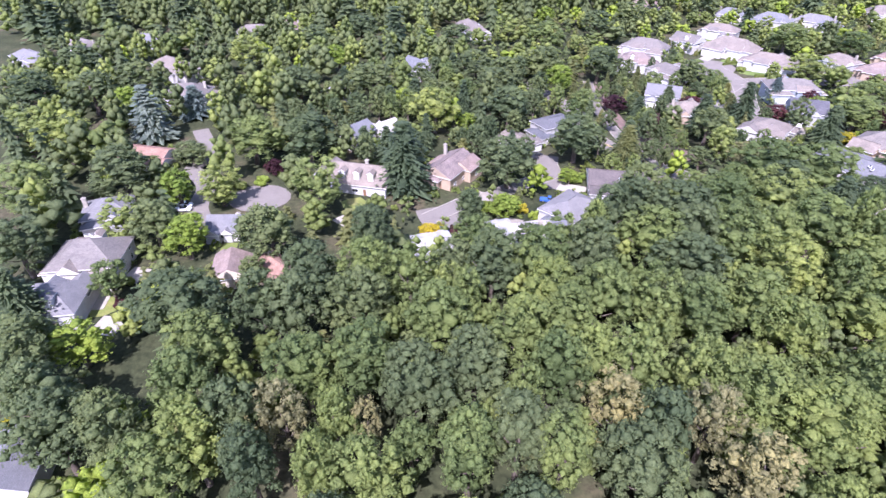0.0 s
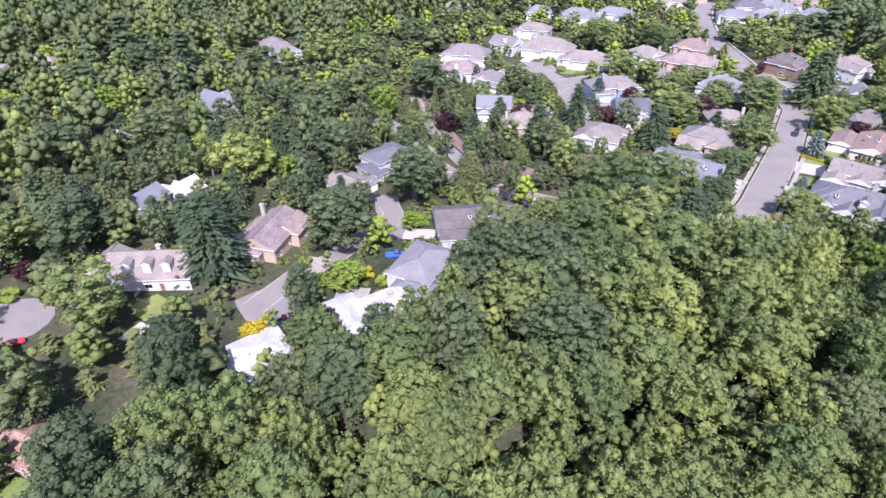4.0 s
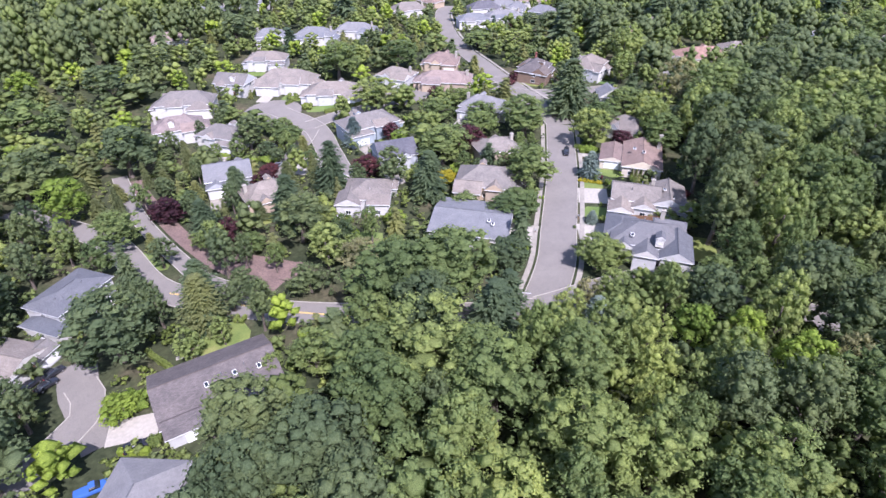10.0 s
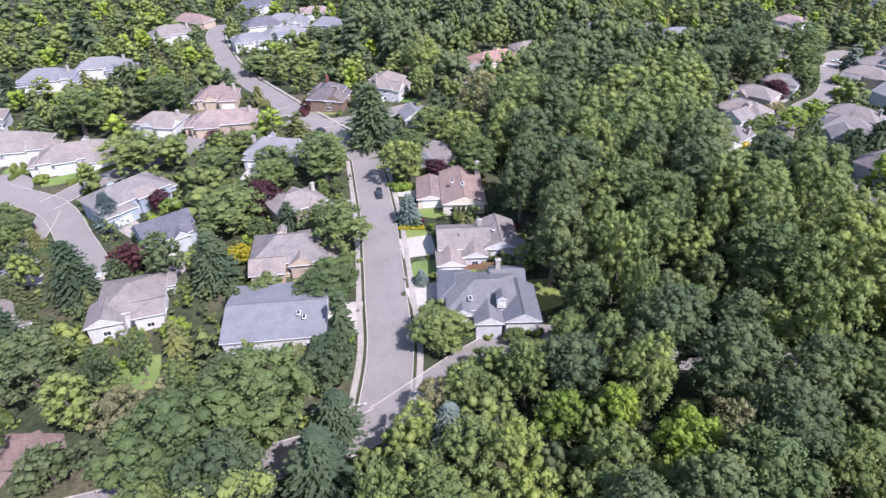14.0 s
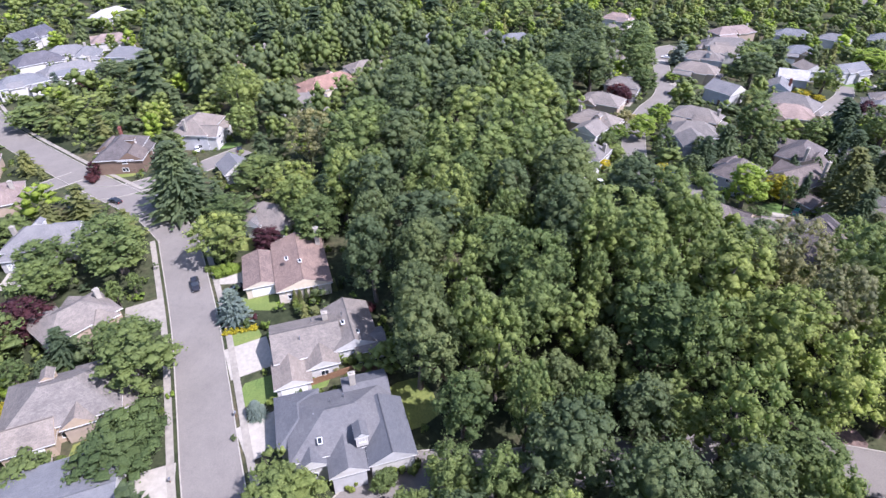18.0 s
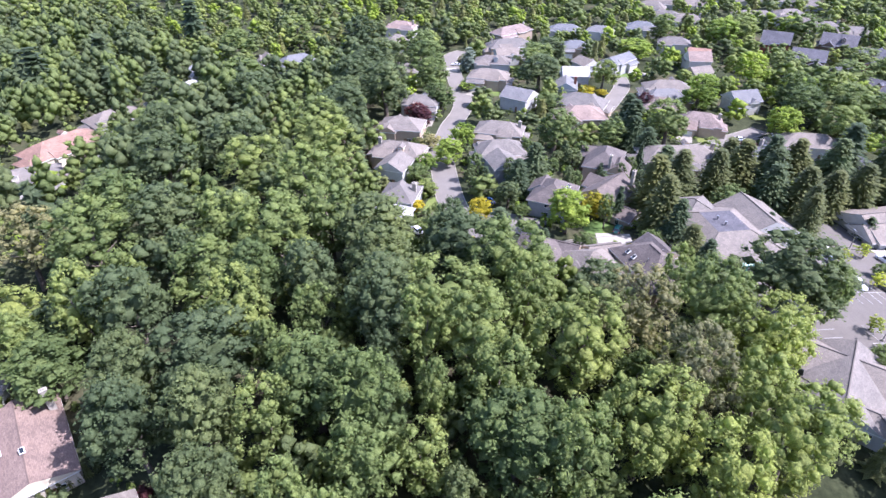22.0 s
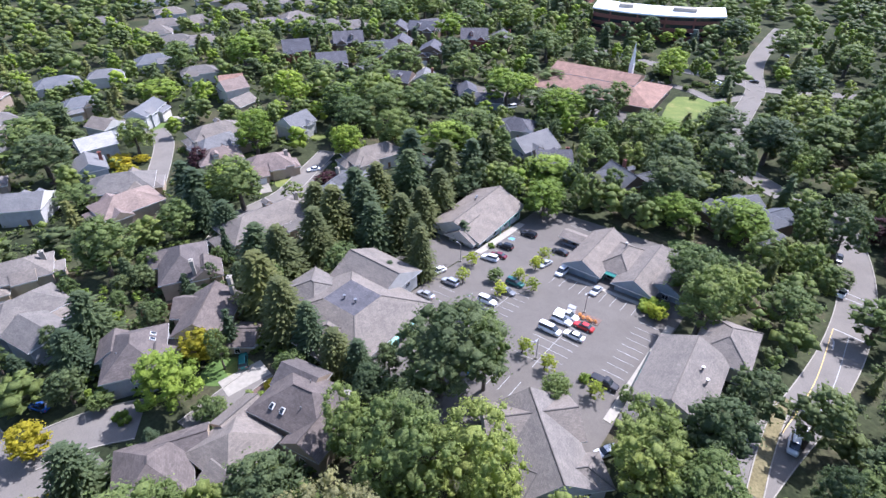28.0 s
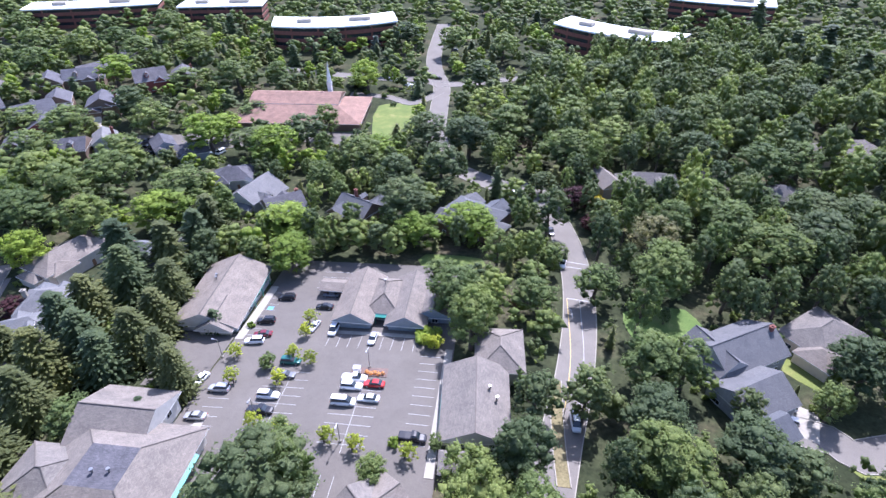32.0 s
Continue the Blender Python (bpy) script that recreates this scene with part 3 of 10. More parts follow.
def shrub(x, y, h, r, kind="shrub", label=""):
    """One rounded bush: a single leafy mound with its own stems inside."""
    key = (kind, tree_rng.randrange(3))
    if key not in SHRUBS:
        rng = np.random.default_rng(key[1] + 50)
        cs = [np.array([rng.normal(0, 0.45), rng.normal(0, 0.45), rng.uniform(0.35, 0.75)]) for _ in range(7)]
        rs = [rng.uniform(0.3, 0.5) for _ in cs]
        v, f = cards(rng, cs, rs, 48, 0.12)
        cv = (ICO_V[None] * 0.34 + np.array(cs)[:, None, :]).reshape(-1, 3)
        cf = (ICO_F[None] + 12 * np.arange(len(cs))[:, None, None]).reshape(-1, 3) + len(v)
        SHRUBS[key] = raw_mesh(kind + "_bush", np.vstack([v, cv]), [tuple(q) for q in f] + [tuple(q) for q in cf], [LEAF[kind]])
    ob = new("bush", SHRUBS[key])
    ob.matrix_basis = Matrix.LocRotScale((x, y, terrain(x, y) - 0.05), Euler((0, 0, tree_rng.uniform(0, 6.28))), (r, r, h))
    return tagged(ob, label or {"shrub": "rounded green bush in a garden", "gold": "bright golden yellow bush", "lime": "lime green leafy bush in a garden", "plum": "dark purple-leaved bush in a garden", "oak": "dark green bush in a garden", "ash": "light green bush", "dry": "dry tan bush beside a path", "spruce": "silvery blue bush", "fir": "dark evergreen bush", "maple": "mid-green bush", "cedar": "olive evergreen bush"}[kind], "shrub", "garden bushes")


def hedge(x, y, rot, length, width, height, kind="shrub"):
    """A clipped hedge: a box of leaf clumps."""
    rng = np.random.default_rng(int(abs(x * 13 + y * 7)) + 3)
    n = max(3, int(length / 0.8))
    cs = [np.array([(i + 0.5) / n * length - length / 2, rng.normal(0, 0.1) * width, height * z]) for i in range(n) for z in (0.35, 0.7)]
    rs = [max(width, height) * 0.42] * len(cs)
    v, f = cards(rng, cs, rs, 40, 0.2)
    b, g = box_vf(-length / 2, -width * 0.4, 0, length / 2, width * 0.4, height * 0.85)
    me = raw_mesh("hedge", list(v) + b, [tuple(q) for q in f] + [tuple(i + len(v) for i in q) for q in g], [LEAF[kind]])
    ob = new("hedge", me)
    ob.matrix_basis = along_ground(x, y, rot, -0.05)
    return tagged(ob, "clipped leafy garden hedge", "hedge", "garden hedges")


# ---- houses ----
def roof_vf(w, d, eave, pitch, kind, over=0.5, thick=0.22):
    """Roof over a w x d body (ridge along the longer side), as verts, faces, materials (0 covering, 1 fascia) and ridge lines."""
    turn = d > w
    if turn:
        w, d = d, w
    a, b = w / 2 + over, d / 2 + over
    rise = b * math.tan(radians(pitch))
    z0, z1 = eave - over * math.tan(radians(pitch)) * 0.6, 0
    z1 = z0 + thick
    top = z1 + rise
    inset = {"hip": b, "gable": 0.0, "jerkin": b * 0.35, "deck": b * 0.66}[kind]
    r = max(a - inset, 0.02)
    vs = [(-a, -b, z0), (a, -b, z0), (a, b, z0), (-a, b, z0), (-a, -b, z1), (a, -b, z1), (a, b, z1), (-a, b, z1)]
    fs = [(0, 3, 2, 1), (0, 1, 5, 4), (1, 2, 6, 5), (2, 3, 7, 6), (3, 0, 4, 7)]
    fm = [1, 1, 1, 1, 1]
    if kind == "deck":
        zt = z1 + inset * math.tan(radians(pitch))
        p, q = a - inset, b - inset
        vs += [(-p, -q, zt), (p, -q, zt), (p, q, zt), (-p, q, zt)]
        fs += [(4, 5, 9, 8), (5, 6, 10, 9), (6, 7, 11, 10), (7, 4, 8, 11), (8, 9, 10, 11)]
        fm += [0, 0, 0, 0, 3]
        lines, top = [(4, 8), (5, 9), (6, 10), (7, 11)], zt
    elif kind == "jerkin":
        k = inset / b
        g = b * 0.42
        zj = z1 + rise * (1 - g / b)
        vs += [(-r, 0, top), (r, 0, top), (-a, -g, zj), (-a, g, zj), (a, -g, zj), (a, g, zj)]
        fs += [(4, 5, 12, 9, 8, 10), (6, 7, 11, 8, 9, 13), (10, 8, 11), (13, 9, 12), (4, 10, 11, 7), (5, 6, 13, 12)]
        fm += [0, 0, 0, 0, 2, 2]
        lines = [(8, 9)]
    else:
        vs += [(-r, 0, top), (r, 0, top)]
        fs += [(4, 5, 9, 8), (6, 7, 8, 9), (7, 4, 8), (5, 6, 9)]
        fm += [0, 0, 0, 0] if kind == "hip" else [0, 0, 2, 2]
        lines = [(8, 9)] + ([(4, 8), (7, 8), (5, 9), (6, 9)] if kind == "hip" else [])
    if turn:
        vs = [(-y, x, z) for x, y, z in vs]
    return vs, fs, fm, [(vs[i], vs[j]) for i, j in lines], top


WINDOW = {}


def window_meshes(w, h):
    key = (round(w, 1), round(h, 1))
    if key not in WINDOW:
        t = 0.09
        fr = joined([(-w / 2, -0.06, -h / 2, -w / 2 + t, 0.05, h / 2), (w / 2 - t, -0.06, -h / 2, w / 2, 0.05, h / 2), (-w / 2 + t, -0.06, h / 2 - t, w / 2 - t, 0.05, h / 2),
                     (-w / 2 - 0.05, -0.1, -h / 2 - 0.04, w / 2 + 0.05, 0.05, -h / 2 + t), (-0.03, -0.05, -h / 2 + t, 0.03, 0.03, h / 2 - t)])
        WINDOW[key] = (raw_mesh("window_frame", *fr, [M["trim"]]), raw_mesh("pane", *box_vf(-w / 2 + t, -0.02, -h / 2 + t, w / 2 - t, 0.02, h / 2 - t), [M["glass"]]))
    return WINDOW[key]


def put_window(root, m, w, h):
    a, b = window_meshes(w, h)
    win = child("window", a, root, m)
    child("pane", b, win)


def garage_mesh(w):
    key = ("garage", w)
    if key not in WINDOW:
        bs = [(-w / 2, -0.05, 0, w / 2, 0.04, 2.2)] + [(-w / 2 + 0.06, -0.09, 0.06 + k * 0.54, w / 2 - 0.06, -0.05, 0.54 + k * 0.54) for k in range(4)]
        WINDOW[key] = raw_mesh("garage_door", *joined(bs), [M["trim"]])
    return WINDOW[key]


def door_mesh():
    if "door" not in WINDOW:
        WINDOW["door"] = raw_mesh("door", *joined([(-0.5, -0.05, 0, 0.5, 0.04, 2.1), (-0.38, -0.08, 0.2, 0.38, -0.05, 0.95), (-0.38, -0.08, 1.1, 0.38, -0.05, 1.95)]), [M["wood"]])
    return WINDOW["door"]


def wing(root, shell, rng, x, y, w, d, eave, pitch, kind, roof, wall, detail, over=0.5, caps=True, main=True):
    """One block of a house: roof, ridge caps and windows."""
    vs, fs, fm, lines, top = roof_vf(w, d, eave, pitch, kind, over)
    at = pose(x, y, 0)
    # wall shell, 0.25 thick, standing on the ground
    t = 0.25
    ring = [(k * (w / 2 - g), m * (d / 2 - g)) for g in (0, t) for k, m in ((-1, -1), (1, -1), (1, 1), (-1, 1))]
    wv = [(a, b, c) for c in (-1.2, eave) for a, b in ring]
    wf = [(i, (i + 1) % 4, 8 + (i + 1) % 4, 8 + i) for i in range(4)] + [(4 + (i + 1) % 4, 4 + i, 12 + i, 12 + (i + 1) % 4) for i in range(4)] + [(8 + i, 8 + (i + 1) % 4, 12 + (i + 1) % 4, 12 + i) for i in range(4)] + [((i + 1) % 4, i, 4 + i, 4 + (i + 1) % 4) for i in range(4)]
    if detail:
        child("wall", raw_mesh("wall", wv, wf, [WALL[wall]]), root, at)
    else:
        shell.append(([(a + x, b + y, c) for a, b, c in wv], wf))
    ro = child("roof", raw_mesh("roof", vs, fs, [ROOF[roof], M["trim"], WALL[wall], ROOF["dark"]], fm, uv=slope_uv(vs, fs)), root, at)
    if caps and main and detail > 1:
        for p, q in lines:
            p, q = Vector(p), Vector(q)
            if (q - p).length > 0.6 and (abs(p.z - q.z) < 0.1 or root.name.startswith("shop")):
                piece = tube([p + Vector((0, 0, 0.02)), q + Vector((0, 0, 0.02))], [0.13, 0.13], 4)
                child("ridge_cap", raw_mesh("ridge_cap", *piece, [ROOF["pale"] if roof in ("shake", "pale") else ROOF[roof]]), ro)
    if detail:
        storeys = [1.45] + ([4.1] if eave > 4.6 else [])
        for side, (length, off, turn) in enumerate(((w, d / 2, 0), (d, w / 2, 90), (w, d / 2, 180), (d, w / 2, 270))):
            n = max(1, int(length / (5.6 if detail > 1 else 8.0)))
            for z in storeys:
                for k in range(n):
                    s = (k + 0.5) / n * length - length / 2 + rng.uniform(-0.3, 0.3)
                    if rng.random() < ((0.7 if main else 0.3) if detail > 1 else (0.12 if main else 0.0)):
                        put_window(root, at @ pose(0, 0, 0, 0, 0, turn) @ pose(s, -off, z), rng.choice((1.2, 1.6, 2.0)), 1.3)
    return top


def dormer(root, m, roof, wall, w=1.9, d=2.6, h=1.5):
    """A gabled dormer: cheeks and front, a little roof and a window."""
    box = child("dormer", raw_mesh("dormer", *box_vf(-w / 2, -d / 2, -0.9, w / 2, d / 2, h), [WALL[wall]]), root, m)
    vs, fs, fm, _, _ = roof_vf(w, d, h, 34, "gable", 0.22, 0.12)
    child("dormer_roof", raw_mesh("dormer_roof", vs, fs, [ROOF[roof], M["trim"], WALL[wall]], fm, uv=slope_uv(vs, fs)), box)
    frame_mesh, _ = window_meshes(1.1, 1.2)
    child("dormer_window", frame_mesh, box, pose(0, -d / 2 - 0.03, h * 0.42))


HOUSE_AT = []


def house(x, y, rot, wings, roof="grey", wall="white", label="", detail=1, chimney=None, garage=None, name="house", skylights=(), dormers=(), vents=()):
    """A house of one or more blocks (x, y, width, depth, eave, pitch, kind) round its base."""
    rng = random.Random(int(abs(x) * 31 + abs(y) * 17))
    root = empty(name, on_ground(x, y, rot, 0.1))
    top = 0
    shell = []
    for i, (wx, wy, w, d, eave, pitch, kind) in enumerate(wings):
        top = max(top, wing(root, shell, rng, wx, wy, w, d, eave, pitch, kind, roof, wall, detail, main=i < 2))
        q = pose(x, y, 0, 0, 0, rot) @ Vector((wx, wy, 0))
        HOUSE_AT.append((q.x, q.y, max(w, d) / 2 + 1.0))
    if shell:
        child("wall", raw_mesh("wall", *joined(shell), [WALL[wall]]), root)
    w0 = wings[0]
    if chimney:
        cx, cy, ch = chimney
        c = child("chimney", raw_mesh("chimney", *joined([bevel_box(-0.55, -0.4, -0.2, 0.55, 0.4, ch, 0.04), (-0.65, -0.5, ch, 0.65, 0.5, ch + 0.15), (-0.25, -0.2, ch + 0.15, 0.25, 0.2, ch + 0.45)]), [M["concrete"] if wall in ("white", "cream", "tan") else M["brick"]]), root, pose(cx, cy, 0))
    if garage:
        gx, gy, turn, gw = garage
        child("garage_door", garage_mesh(gw), root, pose(gx, gy, 0, 0, 0, turn))
    for sx, sy, sz, tilt in skylights:
        sky_box = child("skylight", raw_mesh("skylight", *bevel_box(-0.4, -0.55, -0.1, 0.4, 0.55, 0.14, 0.04), [M["trim"]]), root, pose(sx, sy, sz, tilt))
        child("pane", raw_mesh("pane", *box_vf(-0.3, -0.45, 0.1, 0.3, 0.45, 0.17), [M["glass"]]), sky_box)
    for dx, dy, dz, turn in dormers:
        dormer(root, pose(dx, dy, dz, 0, 0, turn), roof, wall)
    for vx, vy, vz in vents:
        child("roof_vent", raw_mesh("roof_vent", *tube([(0, 0, -0.5), (0, 0, 0.35), (0, 0, 0.5)], [0.13, 0.13, 0.09], 6), [M["metal"]]), root, pose(vx, vy, vz))
    child("door", door_mesh(), root, pose(w0[0] + w0[2] * 0.15, w0[1] - w0[3] / 2 - 0.02, 0))
    return tagged(root, label or f"suburban house with a {ROOF_WORD[roof]} roof and {WALL_WORD[wall]} walls", "house", "houses")


ROOF_WORD = {"grey": "smooth grey shingle", "shake": "weathered cedar shake", "brown": "brown shingle", "tan": "sun-faded tan tile", "dark": "dark slate-grey shingle",
             "pale": "pale weathered shake", "umber": "dark umber shake", "slate": "slate-grey shingle", "terracotta": "terracotta tile", "white": "bleached pale"}
WALL_WORD = {"white": "white", "cream": "cream", "grey": "grey", "tan": "tan", "brown": "dark brown", "red": "dark red", "brick": "brick", "blue": "blue-grey"}


def simple_house(x, y, rot, w, d, roof="grey", wall="white", eave=5.2, kind="hip", detail=1, pitch=28):
    """A house with a main block, a garage wing, cross gables and a lower end, varied by its place."""
    rng = random.Random(int(abs(x) * 7 + abs(y) * 13) + 5)
    gx = rng.choice((-1, 1)) * w * 0.28
    gs = rng.choice((-1, 1))
    pitch += rng.choice((0, 2, 5))
    wings = [(0, 0, w, d, eave, pitch, kind), (gx, gs * d * 0.42, w * 0.42, d * 0.55, eave * 0.72 if eave > 4 else eave - 0.15, pitch, rng.choice((kind, "gable"))),
             (-gx * 0.55, gs * d * 0.36, w * 0.27, d * 0.42, eave - 0.25, pitch + 5, "gable")]
    if w > 12:
        wings.append((-gx * 0.9, -gs * d * 0.35, w * 0.34, d * 0.5, eave * 0.9, pitch + 4, rng.choice(("gable", "hip"))))
    if w > 15 and detail:
        wings.append((math.copysign(w * 0.5, -gx), gs * d * 0.08, w * 0.24, d * 0.66, eave * 0.7, pitch, "hip"))
    g = (gx, gs * (d * 0.42 + d * 0.275 + 0.03), 0 if gs < 0 else 180, 4.8) if w * 0.42 > 5 else None
    slope = math.tan(radians(pitch))
    bays = [(gx * 0.4, -gs * d * 0.3, eave + d * 0.2 * slope, 0 if gs > 0 else 180)] if detail and w > 12 and rng.random() < 0.45 else []
    stacks = [(rng.uniform(-0.3, 0.3) * w, -gs * d * rng.uniform(0.12, 0.3), eave + d * 0.3 * slope) for _ in range(2)] if detail > 1 else []
    stack = (w * rng.choice((-0.42, 0.42)), 0.8, eave + d * 0.27 + 0.5) if rng.random() < 0.4 else None
    if detail:
        at = pose(x, y, 0, 0, 0, rot)
        step = 0.001 * (int(abs(x) + abs(y)) % 9)
        if g:
            q = at @ Vector((gx, gs * (d * 0.7 + 3.6), 0))
            slab("driveway", q.x, q.y, rot, 5.6, 7.0, rng.choice(("concrete", "pavement")), 0.124 + step, "concrete driveway before a garage", "driveway")
        q = at @ Vector((-gx * 0.9, gs * (d * 0.58 + 3.0), 0))
        slab("lawn", q.x, q.y, rot, w * 0.5, 6.0, "lawn", 0.03 + step, "mown green front lawn of a house", "lawn", round_=0.5)
    return house(x, y, rot, wings, roof, wall, "", detail, chimney=stack, garage=g, dormers=bays, vents=stacks)


# ---- cars ----
PAINT = {"white": plain("white_car_paint", (0.78, 0.78, 0.78), 0.22, 0.02), "silver": plain("silver_car_paint", (0.5, 0.51, 0.53), 0.25, 0.03, 1.5, 0.5),
         "black": plain("black_car_paint", (0.02, 0.02, 0.024), 0.18, 0.05), "red": plain("red_car_paint", (0.4, 0.03, 0.03), 0.2, 0.04), "blue": plain("blue_car_paint", (0.04, 0.1, 0.3), 0.2, 0.04),
         "green": plain("dark_green_car_paint", (0.02, 0.11, 0.1), 0.2, 0.04), "grey": plain("grey_car_paint", (0.14, 0.145, 0.155), 0.22, 0.04), "maroon": plain("maroon_car_paint", (0.12, 0.015, 0.025), 0.2, 0.04)}
CAR = {}


def loft(sections, mats, fm=None):
    """A closed skin over cross-sections (x, half width low, half width high, z low, z high), rounded at the shoulders."""
    vs, fs = [], []
    for x, hl, hh, z0, z1 in sections:
        ring = [(-hl * 0.9, z0), (-hl, z0 + (z1 - z0) * 0.25), (-hl, z0 + (z1 - z0) * 0.7), (-hh, z1 - (z1 - z0) * 0.06), (-hh * 0.8, z1), (hh * 0.8, z1), (hh, z1 - (z1 - z0) * 0.06), (hl, z0 + (z1 - z0) * 0.7), (hl, z0 + (z1 - z0) * 0.25), (hl * 0.9, z0)]
        o = len(vs)
        vs += [(x, q[0], q[1]) for q in ring]
        if o:
            fs += [(o - 10 + i, o - 10 + (i + 1) % 10, o + (i + 1) % 10, o + i) for i in range(10)]
    fs += [tuple(range(9, -1, -1)), tuple(range(len(vs) - 10, len(vs)))]
    return vs, fs


def car(x, y, rot, style="sedan", paint="silver"):
    """A parked car: body, cabin glass, roof, wheels, lamps."""
    if style not in CAR:
        L, H, W = {"sedan": (4.6, 1.45, 0.9), "suv": (4.7, 1.75, 0.94), "van": (5.1, 1.95, 0.98), "pickup": (5.5, 1.85, 0.98)}[style]
        deck = {"sedan": 0.92, "suv": 1.08, "van": 1.1, "pickup": 1.12}[style]
        h = L / 2
        body = loft([(-h, W * 0.8, W * 0.7, 0.38, deck * 0.85), (-h + 0.15, W * 0.95, W * 0.88, 0.28, deck), (-h * 0.5, W, W * 0.92, 0.24, deck + 0.03), (h * 0.3, W, W * 0.92, 0.24, deck), (h - 0.5, W * 0.97, W * 0.86, 0.26, deck * 0.9), (h - 0.1, W * 0.85, W * 0.75, 0.3, deck * 0.78), (h, W * 0.72, W * 0.62, 0.38, deck * 0.66)], None)
        b0, b1, f1, f0 = {"sedan": (-h * 0.72, -h * 0.42, h * 0.12, h * 0.46), "suv": (-h * 0.95, -h * 0.82, h * 0.1, h * 0.42), "van": (-h * 0.97, -h * 0.9, h * 0.3, h * 0.68), "pickup": (-h * 0.12, -h * 0.05, h * 0.26, h * 0.52)}[style]
        glass = loft([(b0, W * 0.86, W * 0.8, deck - 0.03, deck + 0.05), (b1, W * 0.88, W * 0.7, deck - 0.03, H - 0.05), (f1, W * 0.88, W * 0.7, deck - 0.03, H - 0.05), (f0, W * 0.84, W * 0.78, deck - 0.05, deck + 0.02)], None)
        top = loft([(b1 - 0.08, W * 0.66, W * 0.6, H - 0.1, H - 0.03), ((b1 + f1) / 2, W * 0.72, W * 0.66, H - 0.08, H), (f1 + 0.05, W * 0.66, W * 0.6, H - 0.1, H - 0.03)], None)
        n = 14
        ty, rm = [], []
        tv = [(math.cos(2 * math.pi * i / n) * r, s, math.sin(2 * math.pi * i / n) * r) for s, r in ((-0.11, 0.3), (-0.08, 0.33), (0.08, 0.33), (0.11, 0.3)) for i in range(n)]
        tf = [(k * n + i, k * n + (i + 1) % n, (k + 1) * n + (i + 1) % n, (k + 1) * n + i) for k in range(3) for i in range(n)] + [tuple(range(n)), tuple(range(4 * n - 1, 3 * n - 1, -1))]
        rv = [(math.cos(2 * math.pi * i / 10) * 0.2, s, math.sin(2 * math.pi * i / 10) * 0.2) for s in (-0.125, 0.125) for i in range(10)]
        rf = [(i, (i + 1) % 10, 10 + (i + 1) % 10, 10 + i) for i in range(10)] + [tuple(range(9, -1, -1)), tuple(range(10, 20))]
        CAR[style] = dict(h=h, W=W, deck=deck, H=H, body=body, top=top, bodies={}, tops={}, glass=raw_mesh("cabin_glass", *glass, [M["glass"]], smooth=False),
                          tyre=raw_mesh("tyre", tv, tf, [M["rubber"]]), rim=raw_mesh("rim", rv, rf, [M["chrome"]]),
                          head=raw_mesh("headlight", *bevel_box(-0.08, -0.17, -0.08, 0.08, 0.17, 0.08, 0.03), [M["lamp_white"]]), tail=raw_mesh("tail_light", *bevel_box(-0.05, -0.14, -0.1, 0.05, 0.14, 0.1, 0.02), [M["lamp_red"]]))
    k = CAR[style]
    if paint not in k["bodies"]:
        k["bodies"][paint] = raw_mesh("car_body", *k["body"], [PAINT[paint]])
        k["tops"][paint] = raw_mesh("car_roof", *k["top"], [PAINT[paint]])
    names = {"sedan": "car", "suv": "suv", "van": "van", "pickup": "pickup_truck"}
    root = empty(names[style], along_ground(x, y, rot, 0.09))
    child("body", k["bodies"][paint], root)
    child("roof_panel", k["tops"][paint], root)
    child("cabin_glass", k["glass"], root)
    h, W = k["h"], k["W"]
    for wx in (-h * 0.6, h * 0.62):
        for s in (-1, 1):
            wh = child("wheel", k["tyre"], root, pose(wx, s * (W - 0.1), 0.33))
            child("rim", k["rim"], wh)
    for s in (-1, 1):
        child("headlight", k["head"], root, pose(h - 0.1, s * W * 0.6, k["deck"] * 0.6))
        child("tail_light", k["tail"], root, pose(-h + 0.03, s * W * 0.68, k["deck"] * 0.75))
    return tagged(root, f"{paint} {names[style].replace('_', ' ')} parked on the asphalt", "car", "parked cars")


# ---- ground, roads, paving ----
ROADS = []


def spline(pts, step=3.0):
    """Points along a smooth curve through a few given ones."""
    P = [Vector((*q, 0)) for q in pts]
    P = [2 * P[0] - P[1]] + P + [2 * P[-1] - P[-2]]
    out = []
    for i in range(1, len(P) - 2):
        a, b, c, d = P[i - 1:i + 3]
        n = max(2, int((c - b).length / step))
        for k in range(n):
            t = k / n
            out.append(0.5 * ((2 * b) + (c - a) * t + (2 * a - 5 * b + 4 * c - d) * t * t + (3 * b - a - 3 * c + d) * t ** 3))
    out.append(P[-2])
    return out


def strip_vf(path, off0, off1, z0, z1):
    """A ribbon with thickness along path, between two sideways offsets."""
    vs, fs = [], []
    for i, p in enumerate(path):
        d = (path[min(i + 1, len(path) - 1)] - path[max(i - 1, 0)]).normalized()
        s = Vector((-d.y, d.x, 0))
        for o, z in ((off0, z0), (off1, z0), (off1, z1), (off0, z1)):
            q = p + s * o
            vs.append((q.x, q.y, z + terrain(q.x, q.y)))
        if i:
            k = (i - 1) * 4
            fs += [(k + j, k + (j + 1) % 4, k + 4 + (j + 1) % 4, k + 4 + j) for j in range(4)]
    n = len(vs)
    fs += [(0, 1, 2, 3), (n - 1, n - 2, n - 3, n - 4)]
    return vs, fs


def ribbon(name, pts, off0, off1, z0, z1, mat, label="", kind="structure", category=""):
    ob = new(name, raw_mesh(name, *strip_vf(spline(pts), off0, off1, z0, z1), [M[mat]]))
    return tagged(ob, label, category, "", kind)


